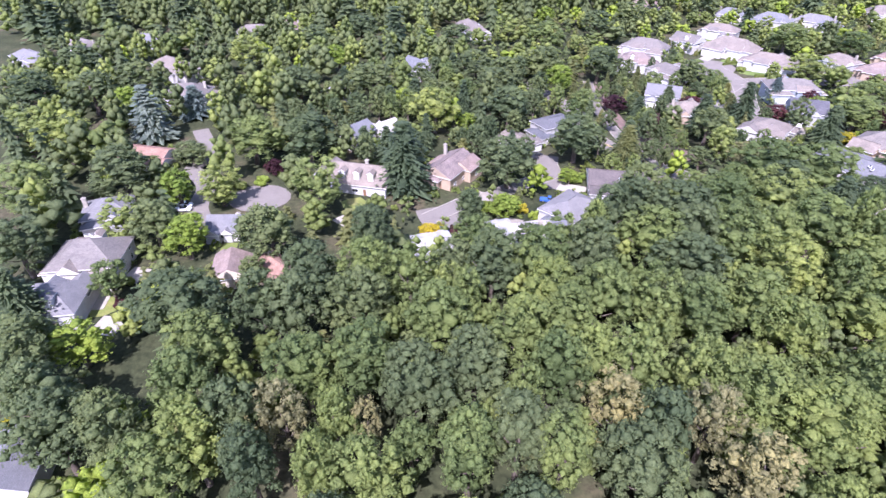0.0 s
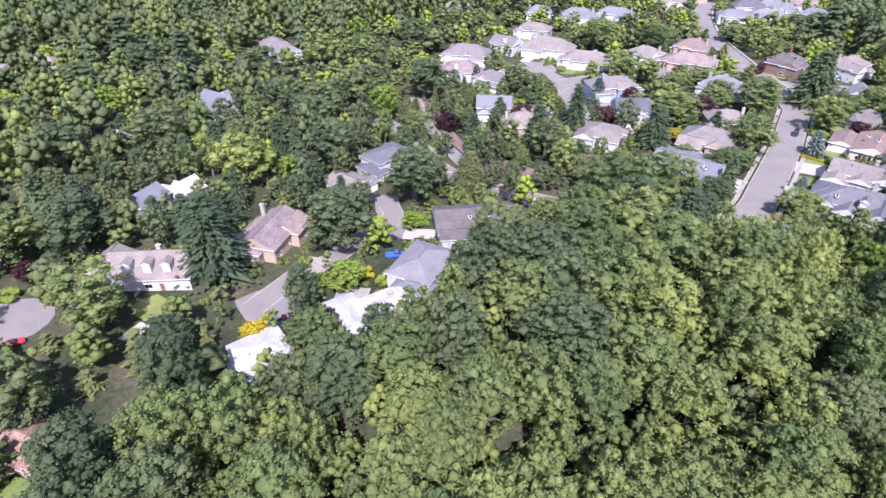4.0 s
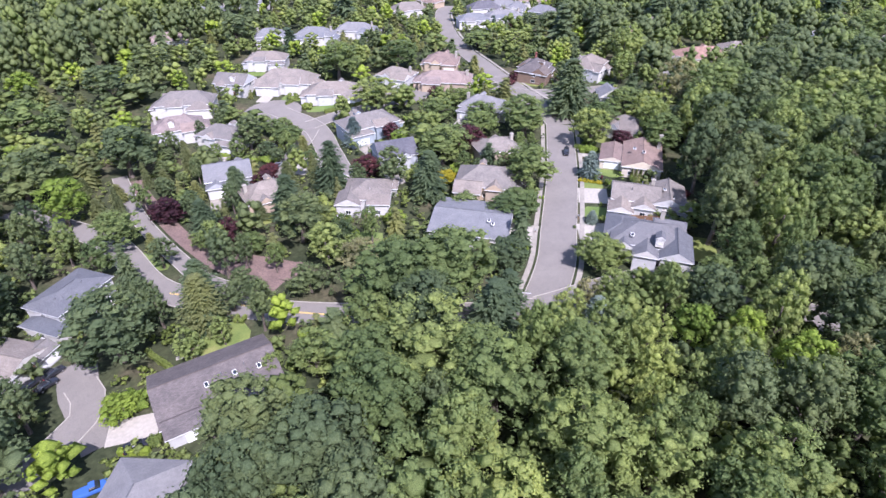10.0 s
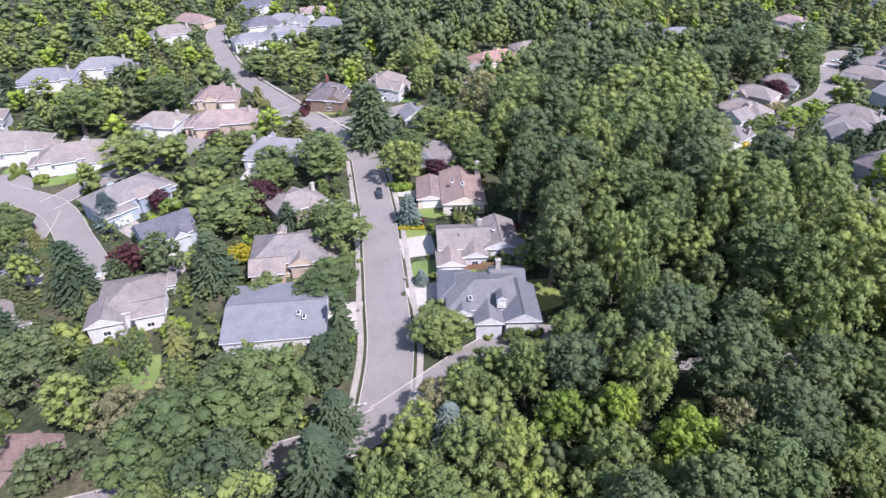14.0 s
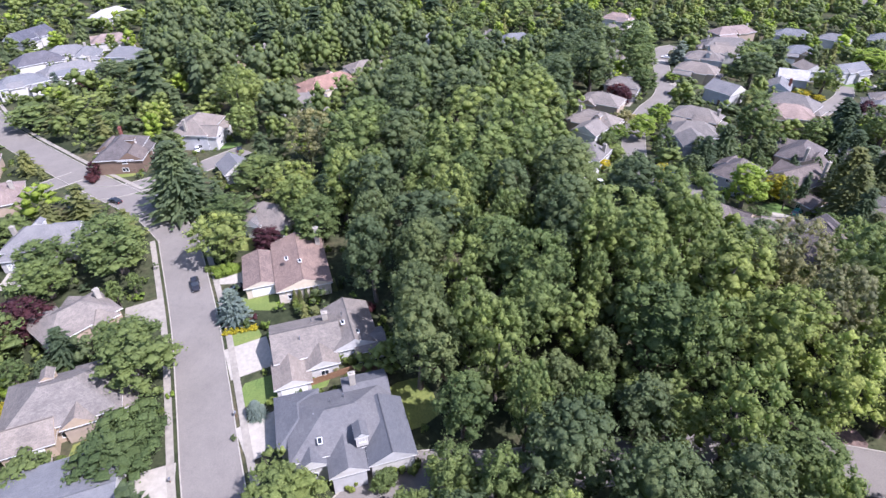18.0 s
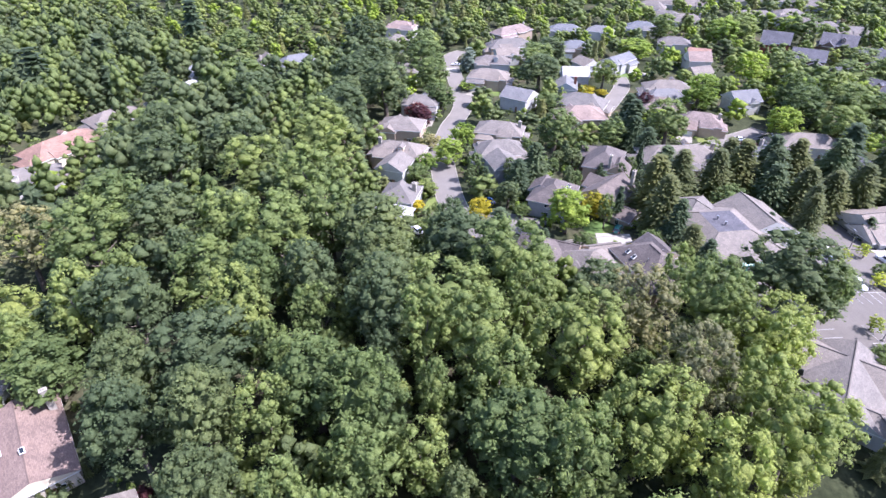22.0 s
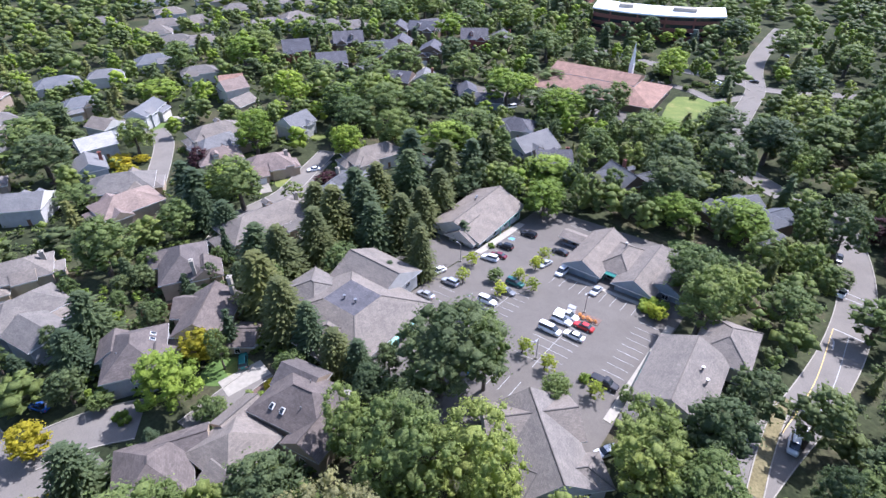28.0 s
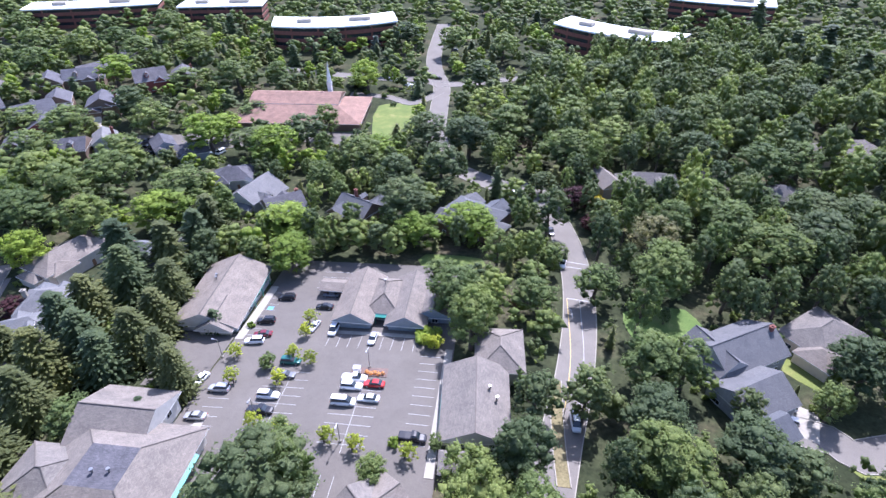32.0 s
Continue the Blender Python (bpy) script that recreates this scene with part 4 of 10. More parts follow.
ROAD_LABEL = {"dry_grass": "dry grass strip between the lanes", "asphalt": "sun-faded grey asphalt street", "bark_mulch": "strip of reddish bark mulch beside the street", "concrete": "narrow pale concrete footpath"}
ROAD_KIND = {"dry_grass": "grass strip", "asphalt": "road", "bark_mulch": "planting bed", "concrete": "footpath"}


def road(name, pts, width, kerbs=True, mat="asphalt", walks=(), level=0.05):
    ROADS.append((spline(pts, 4.0), width / 2 + 1.0))
    ribbon(name, pts, -width / 2, width / 2, -0.1, level, mat, ROAD_LABEL[mat], category=ROAD_KIND[mat])
    if kerbs:
        for s in (-1, 1):
            a, b = sorted((s * width / 2, s * (width / 2 + 0.2)))
            ribbon("kerb", pts, a, b, -0.1, level + 0.14, "concrete", "pale concrete kerb beside the street", category="kerb")
    for s in walks:
        a, b = sorted((s * (width / 2 + 0.9), s * (width / 2 + 2.2)))
        ribbon("pavement", pts, a, b, -0.1, level + 0.13, "pavement", "pale concrete pavement along the street", category="pavement")


def slab(name, x, y, rot, w, d, mat, level=0.08, label="", category="", kind="structure", round_=0.0):
    """A paved or planted patch that follows the ground: a rectangle, or an oval when round_ is 1."""
    c, q = math.cos(radians(rot)), math.sin(radians(rot))
    nx, ny = max(2, int(w / 4)), max(2, int(d / 4))
    vs, fs = [], []
    e = 1 - 0.5 * round_
    for top in (1, 0):
        for j in range(ny + 1):
            for i in range(nx + 1):
                u, v = 2 * i / nx - 1, 2 * j / ny - 1
                if round_:
                    u, v = u * math.sqrt(1 - round_ * v * v / 2), v * math.sqrt(1 - round_ * u * u / 2)
                u, v = u * w / 2, v * d / 2
                z = terrain(x + u * c - v * q, y + u * q + v * c) - terrain(x, y)
                vs.append((u, v, z + (level if top else -0.15)))
    m = (nx + 1) * (ny + 1)
    for j in range(ny):
        for i in range(nx):
            k = j * (nx + 1) + i
            fs.append((k, k + 1, k + nx + 2, k + nx + 1))
    rim = [i for i in range(nx)] + [j * (nx + 1) + nx for j in range(ny)] + [ny * (nx + 1) + i for i in range(nx, 0, -1)] + [j * (nx + 1) for j in range(ny, 0, -1)]
    fs += [(rim[i], m + rim[i], m + rim[(i + 1) % len(rim)], rim[(i + 1) % len(rim)]) for i in range(len(rim))]
    ob = new(name, raw_mesh(name, vs, fs, [M[mat]]))
    ob.matrix_basis = on_ground(x, y, rot)
    PAVED.append((x, y, max(w, d) / 2, rot, w, d))
    return tagged(ob, label, category, "", kind)


PAVED = []
gx = [-1050, -850, -650, -500, -400, -320, -260, -210] + [-170 + 6 * i for i in range(101)] + [480, 540, 620, 720, 850, 1050, 1350]
gy = [-1150, -950, -780, -640, -530, -440, -380] + [-330 + 6 * i for i in range(127)] + [480, 540, 620, 720, 850, 1050, 1350]
gv = [(x, y, terrain(x, y)) for y in gy for x in gx]
n = len(gx)
gf = [(j * n + i, j * n + i + 1, (j + 1) * n + i + 1, (j + 1) * n + i) for j in range(len(gy) - 1) for i in range(n - 1)]
tagged(new("ground", raw_mesh("ground", gv, gf, [M["ground"]], smooth=True)), "dry grass, leaf litter and bare soil between the trees", "ground", "", "structure")


# ---- larger buildings and street furniture ----
def block_building(x, y, rot, wings, roof, wall, label, name="shop_building", detail=2, canopies=(), vents=()):
    """A low commercial building of several roofed blocks, with green canopies and roof vents."""
    rng = random.Random(int(abs(x) * 3 + abs(y)))
    root = empty(name, on_ground(x, y, rot, 0.1))
    shell = []
    for wx, wy, w, d, eave, pitch, kind in wings:
        wing(root, shell, rng, wx, wy, w, d, eave, pitch, kind, roof, wall, detail, over=0.9)
        q = pose(x, y, 0, 0, 0, rot) @ Vector((wx, wy, 0))
        PAVED.append((q.x, q.y, 0, rot, w + 2, d + 2))
    if shell:
        child("wall", raw_mesh("wall", *joined(shell), [WALL[wall]]), root)
    for cx, cy, length, turn in canopies:
        vs, fs = box_vf(-length / 2, -0.9, 2.75, length / 2, 0.0, 2.95)
        vs = [(a, b, c + (b + 0.9) * 0.55) for a, b, c in vs]
        child("canopy", raw_mesh("canopy", vs, fs, [M["green_metal"]]), root, pose(cx, cy, 0, 0, 0, turn))
        k = max(2, int(length / 4))
        for i in range(k):
            child("canopy_post", raw_mesh("canopy_post", *box_vf(-0.1, -0.1, -0.1, 0.1, 0.1, 2.8), [M["green_metal"]]), root, pose(cx, cy, 0, 0, 0, turn) @ pose((i + 0.5) / k * length - length / 2, -0.75, 0))
    for vx, vy, vz in vents:
        v, f = tube([(0, 0, -1.2), (0, 0, 0.5), (0, 0, 0.55), (0, 0, 0.8)], [0.2, 0.2, 0.36, 0.34], 8)
        child("roof_vent", raw_mesh("roof_vent", v, f, [M["metal"]]), root, pose(vx, vy, vz))
    return tagged(root, label, "building", "shop buildings")


def office(x, y, rot, w, d, h, bend, wall, label):
    """An office block on a curved plan: brick floors, dark window bands, a pale flat roof with plant."""
    root = empty("office_building", on_ground(x, y, rot))
    n = 14

    def arc(side, grow=0.0):
        out = []
        for i in range(n + 1):
            u = i / n * 2 - 1
            out.append((u * (w / 2 + grow), side * (d / 2 + grow) + bend * (1 - u * u)))
        return out

    def prism(ring, z0, z1):
        k = len(ring)
        return [(*q, z0) for q in ring] + [(*q, z1) for q in ring], [(i, (i + 1) % k, k + (i + 1) % k, k + i) for i in range(k)] + [tuple(range(k, 2 * k)), tuple(range(k - 1, -1, -1))]
    ring = arc(-1) + arc(1)[::-1]
    inner = arc(-1, -0.35) + arc(1, -0.35)[::-1]
    floors = max(2, int(h / 3.6))
    fh = h / floors
    for k in range(floors):
        child("wall", raw_mesh("wall", *prism(ring, k * fh - (3.0 if k == 0 else 0), k * fh + fh * 0.5), [wall]), root)
        child("window_band", raw_mesh("window_band", *prism(inner, k * fh + fh * 0.5, (k + 1) * fh), [M["glass"]]), root)
        for i in range(1, n):
            for side in (-1, 1):
                u = i / n * 2 - 1
                child("pier", raw_mesh("pier", *box_vf(-0.5, -0.25, k * fh + fh * 0.5, 0.5, 0.25, (k + 1) * fh), [wall]), root, pose(u * w / 2, side * (d / 2 - 0.2) + bend * (1 - u * u), 0)) if i % 3 == 0 else None
    child("roof", raw_mesh("roof", *prism(arc(-1, 0.6) + arc(1, 0.6)[::-1], h, h + 0.9), [M["white_roof"]]), root)
    for px, pw in ((-0.2, 14), (0.25, 9)):
        child("roof_plant", raw_mesh("roof_plant", *bevel_box(-pw / 2, -3, 0, pw / 2, 3, 2.2, 0.1), [M["concrete"]]), root, pose(px * w, bend * 0.8, h + 0.9))
    PAVED.append((x, y, 0, rot, w, d + abs(bend) * 2))
    return tagged(root, label, "office building", "office buildings")


def lamp_post(x, y, h=6.0, rot=0.0):
    root = empty("street_lamp", on_ground(x, y, rot, 0.1))
    child("pole", raw_mesh("pole", *tube([(0, 0, -0.2), (0, 0, h)], [0.11, 0.07], 8), [M["metal"]]), root)
    child("arm", raw_mesh("arm", *tube([(0, 0, h - 0.05), (0.9, 0, h + 0.1)], [0.05, 0.05], 6), [M["metal"]]), root)
    child("lamp_head", raw_mesh("lamp_head", *bevel_box(-0.35, -0.18, -0.08, 0.35, 0.18, 0.1, 0.04), [M["metal"]]), root, pose(1.1, 0, h + 0.12))
    child("base", raw_mesh("base", *tube([(0, 0, -0.1), (0, 0, 0.5)], [0.3, 0.28], 10), [M["concrete"]]), root)
    return tagged(root, "grey metal street lamp on a concrete foot", "street lamp", "street lamps")


def lines(name, x, y, rot, count, step, length, mat="paint", width=0.09, level=0.14):
    """Painted bay lines in a row on the asphalt."""
    bs = [(i * step - width / 2, -length / 2, level - 0.05, i * step + width / 2, length / 2, level) for i in range(count)]
    vs, fs = [], []
    place = pose(x, y, 0, 0, 0, rot)
    for x0, y0, z0, x1, y1, z1 in bs:
        a, b = place @ Vector(((x0 + x1) / 2, y0, 0)), place @ Vector(((x0 + x1) / 2, y1, 0))
        v, f = strip_vf([a.lerp(b, k / 4) for k in range(5)], -width / 2, width / 2, z0, z1)
        fs += [tuple(i + len(vs) for i in q) for q in f]
        vs += v
    ob = new(name, raw_mesh(name, vs, fs, [M[mat]]))
    return tagged(ob, "painted bay lines on the car park", "road marking", "", "structure")


def mailbox(x, y, rot=0.0):
    root = empty("mailbox", on_ground(x, y, rot, 0.05))
    child("post", raw_mesh("post", *box_vf(-0.06, -0.06, -0.1, 0.06, 0.06, 1.0), [M["wood"]]), root)
    child("box", raw_mesh("box", *bevel_box(-0.28, -0.16, 0.95, 0.28, 0.16, 1.3, 0.05), [M["metal"]]), root)
    return tagged(root, "small metal mailbox on a wooden post", "mailbox", "mailboxes")


def parasol(x, y):
    root = empty("parasol", on_ground(x, y, 0, 0.05))
    child("pole", raw_mesh("pole", *tube([(0, 0, -0.1), (0, 0, 2.5)], [0.04, 0.03], 6), [M["metal"]]), root)
    vs = [(math.cos(i * math.pi / 4) * 1.6, math.sin(i * math.pi / 4) * 1.6, 2.05) for i in range(8)] + [(0, 0, 2.6)] + [(math.cos(i * math.pi / 4) * 1.55, math.sin(i * math.pi / 4) * 1.55, 2.0) for i in range(8)] + [(0, 0, 2.52)]
    fs = [(i, (i + 1) % 8, 8) for i in range(8)] + [(9 + (i + 1) % 8, 9 + i, 17) for i in range(8)] + [(i, 9 + i, 9 + (i + 1) % 8, (i + 1) % 8) for i in range(8)]
    child("canopy", raw_mesh("canopy", vs, fs, [M["red_cloth"]]), root)
    return tagged(root, "open red patio parasol on a metal pole", "parasol")


def fence(pts, height=1.7):
    """A wooden fence of posts and boards along straight runs."""
    base = terrain(*pts[0])
    root = empty("fence", pose(pts[0][0], pts[0][1], base))
    for (x0, y0), (x1, y1) in zip(pts, pts[1:]):
        L = math.hypot(x1 - x0, y1 - y0)
        m = pose(x0 - pts[0][0], y0 - pts[0][1], 0, 0, 0, math.degrees(math.atan2(y1 - y0, x1 - x0)))
        k = max(1, round(L / 2.4))
        for i in range(k):
            g = m @ pose((i + 0.5) * L / k, 0, 0)
            dz = terrain(pts[0][0] + g.translation.x, pts[0][1] + g.translation.y) - base
            child("post", raw_mesh("post", *box_vf(-0.06, -0.06, -0.3, 0.06, 0.06, height + 0.1), [M["wood"]]), root, m @ pose(i * L / k, 0, dz))
            child("panel", raw_mesh("panel", *bevel_box(0.06, -0.03, 0.05, L / k - 0.06, 0.03, height, 0.01), [M["wood"]]), root, m @ pose(i * L / k, 0, dz))
    return tagged(root, "weathered brown wooden garden fence", "fence", "garden fences")


# ---- streets ----
road("road_street", [(210.4, 194.2), (183.0, 171.3), (165.9, 158.2), (152.1, 148.0), (138.8, 138.3), (123.1, 130.1)], 9.5, walks=(1, -1))
road("road_hill", [(330.0, 391.9), (302.8, 365.7), (264.7, 312.3), (240.6, 262.1), (227.8, 230.4), (220.1, 209.8), (210.4, 194.2)], 9.5, walks=(1,), level=0.07)
road("road_court", [(127.9, 220.4), (135.2, 240.2), (143.3, 264.7), (141.3, 291.5)], 8.7)
road("road_lane", [(141.0, 263.0), (134.4, 256.6), (127.4, 251.0), (118.6, 242.4), (112.4, 234.6)], 6.0, True, "asphalt", level=0.064)
road("road_lane", [(143.3, 267.8), (161.7, 266.4), (187.9, 256.9), (202.2, 261.7), (233.7, 247.1)], 8.0, level=0.06)
road("road_drive", [(39.9, 269.5), (57.4, 233.8), (61.3, 200.7), (80.7, 171.3), (113.4, 137.5), (123.1, 130.1)], 7.2, level=0.08)
road("road_oak", [(123.1, 130.1), (152.1, 116.6), (158.7, 97.9), (165.7, 75.9), (169.9, 52.7), (168, 20), (162.9, -7.8), (157.8, -30.3), (154.4, -54.8), (154.1, -79.5), (157.9, -103.1), (165.8, -128.1)], 8.2, level=0.1)
road("road_close", [(450.0, 40.0), (434.0, 50.0), (368.9, 53.2), (338.3, 63.3), (314.7, 69.4), (282.6, 71.6), (266.2, 70.9), (252.2, 68.1)], 7.8)
road("road_far", [(165.8, -128.1), (171.5, -126.0), (177.0, -127.6), (185.4, -133.6), (198.0, -147.0), (208.0, -178.0), (211.0, -213.0), (213.5, -246.0), (220.8, -273.5), (224.7, -300.0), (226.3, -340.0), (227.0, -375.0)], 9.0, level=0.11)
road("road_lane", [(310.0, -262.0), (280.0, -260.0), (249.0, -257.7), (232.4, -257.6), (221.0, -254.6), (213.5, -248.0)], 7.0, level=0.076)
road("road_lane", [(262.0, -231.0), (251.8, -231.2), (239.2, -229.0), (227.1, -221.4), (219.5, -227.9), (213.5, -239.0)], 5.0, True, "asphalt", level=0.066)
road("road_lane", [(213.5, -250.0), (198.0, -251.5), (178.0, -258.0), (150.0, -266.0), (122.0, -276.0)], 7.0, level=0.072)
road("road_lane", [(-4.4, 140.0), (2.8, 146.8), (8.4, 151.9), (15.5, 154.8), (24.0, 162.4), (36.8, 171.1), (37.6, 179.9)], 6.0, True, "asphalt", level=0.066)
road("road_lane", [(37.0, 160.6), (37.2, 168.5), (36.8, 177.4), (38.6, 187.0)], 7.6, False, "asphalt", level=0.072)
road("road_lane", [(297.5, 8.2), (306.3, -4.0), (307.1, -11.4), (308.4, -24.8), (316.6, -42.7), (323.4, -57.8)], 6.5, True, "asphalt", level=0.066)
road("road_lane", [(348.0, -2.2), (365.0, -14.4), (380.1, -24.1), (394.8, -28.6)], 7.0, True, "asphalt", level=0.072)
road("road_lane", [(263.1, 65.8), (259.5, 57.7), (254.1, 51.1)], 9.0, True, "asphalt", level=0.06)
road("road_lane", [(244.9, 47.6), (245.2, 36.8), (245.0, 30.4)], 5.0, True, "asphalt", level=0.066)
road("road_lane", [(113.6, -22.7), (106.4, -21.0), (102.6, -17.6), (92.6, -20.2)], 8.0, True, "asphalt", level=0.066)
road("road_lane", [(-85.1, 169.4), (-76.2, 157.4), (-73.7, 143.2), (-66.0, 130.8)], 6.0, False, "asphalt", level=0.066)
road("road_lane", [(-94.5, 203.3), (-84.1, 182.9), (-85.1, 169.4)], 6.0, False, "asphalt", level=0.072)
road("road_lane", [(224.0, 241.2), (226.7, 228.8), (234.2, 221.3), (247.3, 212.4), (264.8, 204.6)], 8.0, True, "asphalt", level=0.078)
road("road_lane", [(318.4, -51.4), (312.2, -38.4), (298.7, -18.6)], 6.0, False, "asphalt", level=0.066)
road("mulch_bed", [(75.4, 268.0), (74.0, 254.0), (73.8, 240.0), (74.2, 222.0), (76.0, 204.7), (79.2, 192.9), (83.6, 182.0)], 4.6, False, "bark_mulch", level=0.05)
road("grass_median", [(162.2, -1.1), (162.6, -11.7), (162.3, -27.9)], 2.4, True, "dry_grass", level=0.16)
road("road_lane", [(72.0, 274.0), (70.4, 262.0), (68.4, 243.9), (68.4, 226.3), (69.3, 211.4), (70.6, 199.0), (75.6, 186.0)], 4.4, True, "asphalt", level=0.09)
road("footpath", [(54.9, 174.3), (57.6, 173.1), (59.9, 169.1), (60.8, 166.4)], 1.0, False, "concrete", level=0.1)
slab("court", 139.3, 291.7, 0, 24.8, 24.8, "asphalt", 0.09, "round asphalt turning place at the end of the court", "road", round_=1.0)
slab("court", -57.0, 150.4, 0, 19.0, 17.0, "asphalt", 0.085, "round asphalt turning place among garden trees", "road", round_=1.0)
slab("court", -1.0, 140.6, 20, 12.5, 13.0, "asphalt", 0.083, "asphalt yard before a house", "road", round_=0.3)
slab("court", 251.2, 67.2, 0, 15.9, 15.9, "asphalt", 0.09, "round asphalt turning place at the end of the close", "road", round_=1.0)
slab("car_park", 212.4, -25.1, 0, 53.9, 92.6, "asphalt_lot", 0.12, "grey asphalt car park with painted bays", "car park")
slab("car_park", 246.5, -25.9, 0, 13.5, 19.3, "asphalt_lot", 0.11, "grey asphalt car park with painted bays", "car park")
slab("car_park", 266.7, -172.0, 0, 46.4, 14.8, "asphalt_lot", 0.11, "pale asphalt car park before the church", "car park")
slab("car_park", 321.7, -153.4, 15, 61.6, 16.4, "asphalt_lot", 0.11, "asphalt car park among the trees", "car park")

# lawns, drives and mulch beds
slab("lawn", 168.5, 141.6, -60, 18.1, 7.0, "lawn", 0.035, "mown green lawn beside a house", "lawn", round_=0.6)
slab("lawn", 169.0, 116.9, -138, 11.4, 10.0, "lawn", 0.037, "mown green lawn beside a house", "lawn", round_=0.6)
slab("lawn", 178.3, 155.9, -59, 7.0, 5.0, "lawn", 0.039, "mown green lawn beside a house", "lawn", round_=0.6)
slab("lawn", 219.6, 249.7, -46, 8.3, 6.0, "lawn", 0.043, "mown green lawn beside a house", "lawn", round_=0.6)
slab("lawn", 237.6, 235.3, -67, 13.3, 5.0, "lawn", 0.035, "mown green lawn beside a house", "lawn", round_=0.6)
slab("lawn", 63.7, 173.7, -17, 15.1, 11.0, "lawn", 0.037, "mown green lawn beside a house", "lawn", round_=0.6)
slab("lawn", 63.5, 215.8, -74, 13.3, 3.5, "lawn", 0.039, "mown green lawn beside a house", "lawn", round_=0.6)
slab("lawn", 248.1, 33.3, -99, 5.7, 8.0, "lawn", 0.043, "mown green lawn beside a house", "lawn", round_=0.6)
slab("lawn", 252.1, 35.8, -139, 7.7, 8.0, "lawn", 0.035, "mown green lawn beside a house", "lawn", round_=0.6)
slab("lawn", 231.5, -198.5, 8, 21.0, 46.0, "lawn", 0.037, "bright green lawn in front of the church", "lawn", round_=0.5)
slab("lawn", 253.2, -178.0, -172, 22.4, 7.0, "lawn", 0.039, "mown green lawn beside a house", "lawn", round_=0.6)
slab("lawn", 232.4, -202.6, -169, 21.2, 22.0, "lawn", 0.041, "mown green lawn beside a house", "lawn", round_=0.6)
slab("lawn", 133.2, -51.0, -168, 20.3, 17.0, "lawn", 0.043, "mown green lawn beside a house", "lawn", round_=0.6)
slab("lawn", 102.7, -39.2, 140, 12.8, 8.0, "lawn", 0.035, "mown green lawn beside a house", "lawn", round_=0.6)
slab("lawn", 101.4, -15.9, 119, 6.7, 9.0, "lawn", 0.037, "mown green lawn beside a house", "lawn", round_=0.6)
slab("lawn", -79.8, 99.3, 28, 6.5, 10.0, "lawn", 0.039, "mown green lawn beside a house", "lawn", round_=0.6)
slab("lawn", -27.0, 147.2, 30, 7.8, 9.0, "lawn", 0.041, "mown green lawn beside a house", "lawn", round_=0.6)
slab("lawn", -22.1, 175.8, -42, 6.4, 7.0, "lawn", 0.043, "mown green lawn beside a house", "lawn", round_=0.6)
slab("lawn", 110.3, 182.9, -48, 10.8, 11.0, "lawn", 0.035, "mown green lawn beside a house", "lawn", round_=0.6)
slab("lawn", 162.8, 278.3, -15, 20.7, 5.0, "lawn", 0.037, "mown green lawn beside a house", "lawn", round_=0.6)
slab("lawn", 266.2, 213.7, -59, 12.4, 5.0, "lawn", 0.039, "mown green lawn beside a house", "lawn", round_=0.6)
slab("lawn", 141.3, 248.1, -116, 10.6, 4.0, "lawn", 0.041, "mown green lawn beside a house", "lawn", round_=0.6)
slab("lawn", 311.6, 75.6, -141, 6.2, 6.0, "lawn", 0.043, "mown green lawn beside a house", "lawn", round_=0.6)
slab("lawn", 275.1, 77.3, -19, 9.3, 4.0, "lawn", 0.035, "mown green lawn beside a house", "lawn", round_=0.6)
slab("lawn", 190.1, -74.3, 177, 20.5, 8.0, "lawn", 0.037, "mown green lawn beside a house", "lawn", round_=0.6)
slab("lawn", 245.7, -123.1, 170, 8.4, 8.0, "lawn", 0.039, "mown green lawn beside a house", "lawn", round_=0.6)
slab("lawn", 169.1, -84.7, 147, 10.4, 7.0, "lawn", 0.041, "mown green lawn beside a house", "lawn", round_=0.6)
slab("lawn", 29.0, 143.6, -33, 4.2, 7.0, "lawn", 0.043, "mown green lawn beside a house", "lawn", round_=0.6)
slab("lawn", 189.9, 158.7, -86, 10.5, 6.0, "lawn", 0.035, "mown green lawn beside a house", "lawn", round_=0.6)
slab("lawn", 137.9, -52.1, -160, 7.4, 9.0, "lawn", 0.037, "mown green lawn beside a house", "lawn", round_=0.6)
slab("lawn", 204.6, -341.0, -159, 27.6, 8.0, "lawn", 0.039, "mown green lawn beside a house", "lawn", round_=0.6)
slab("lawn", -27.9, -372.0, 177, 18.3, 16.0, "lawn", 0.041, "mown green lawn beside a house", "lawn", round_=0.6)
slab("driveway", -27.6, 137.4, -40, 8.0, 6.0, "concrete", 0.1, "pale concrete driveway", "driveway", round_=0)
slab("driveway", 18.8, 138.6, -25, 8.0, 6.5, "pavement", 0.1, "pinkish concrete driveway", "driveway", round_=0)
slab("driveway", 11.6, 152.4, -30, 7.0, 10.0, "pavement", 0.1, "pale concrete driveway", "driveway", round_=0)
slab("driveway", 42.2, 161.0, -25, 9.0, 6.0, "concrete", 0.104, "bright concrete driveway", "driveway", round_=0)
slab("driveway", 181.0, 182.4, -51, 8.0, 8.0, "pavement", 0.096, "brownish bare driveway across the street", "driveway", round_=0)
slab("driveway", 173.6, 152.2, -51, 8.7, 9.0, "concrete", 0.096, "pale concrete driveway", "driveway", round_=0)
slab("driveway", 157.4, 140.3, -45, 8.2, 8.0, "concrete", 0.099, "pale concrete driveway", "driveway", round_=0)
slab("driveway", 142.8, 153.6, -59, 8.4, 10.0, "concrete", 0.102, "pale concrete driveway", "driveway", round_=0)
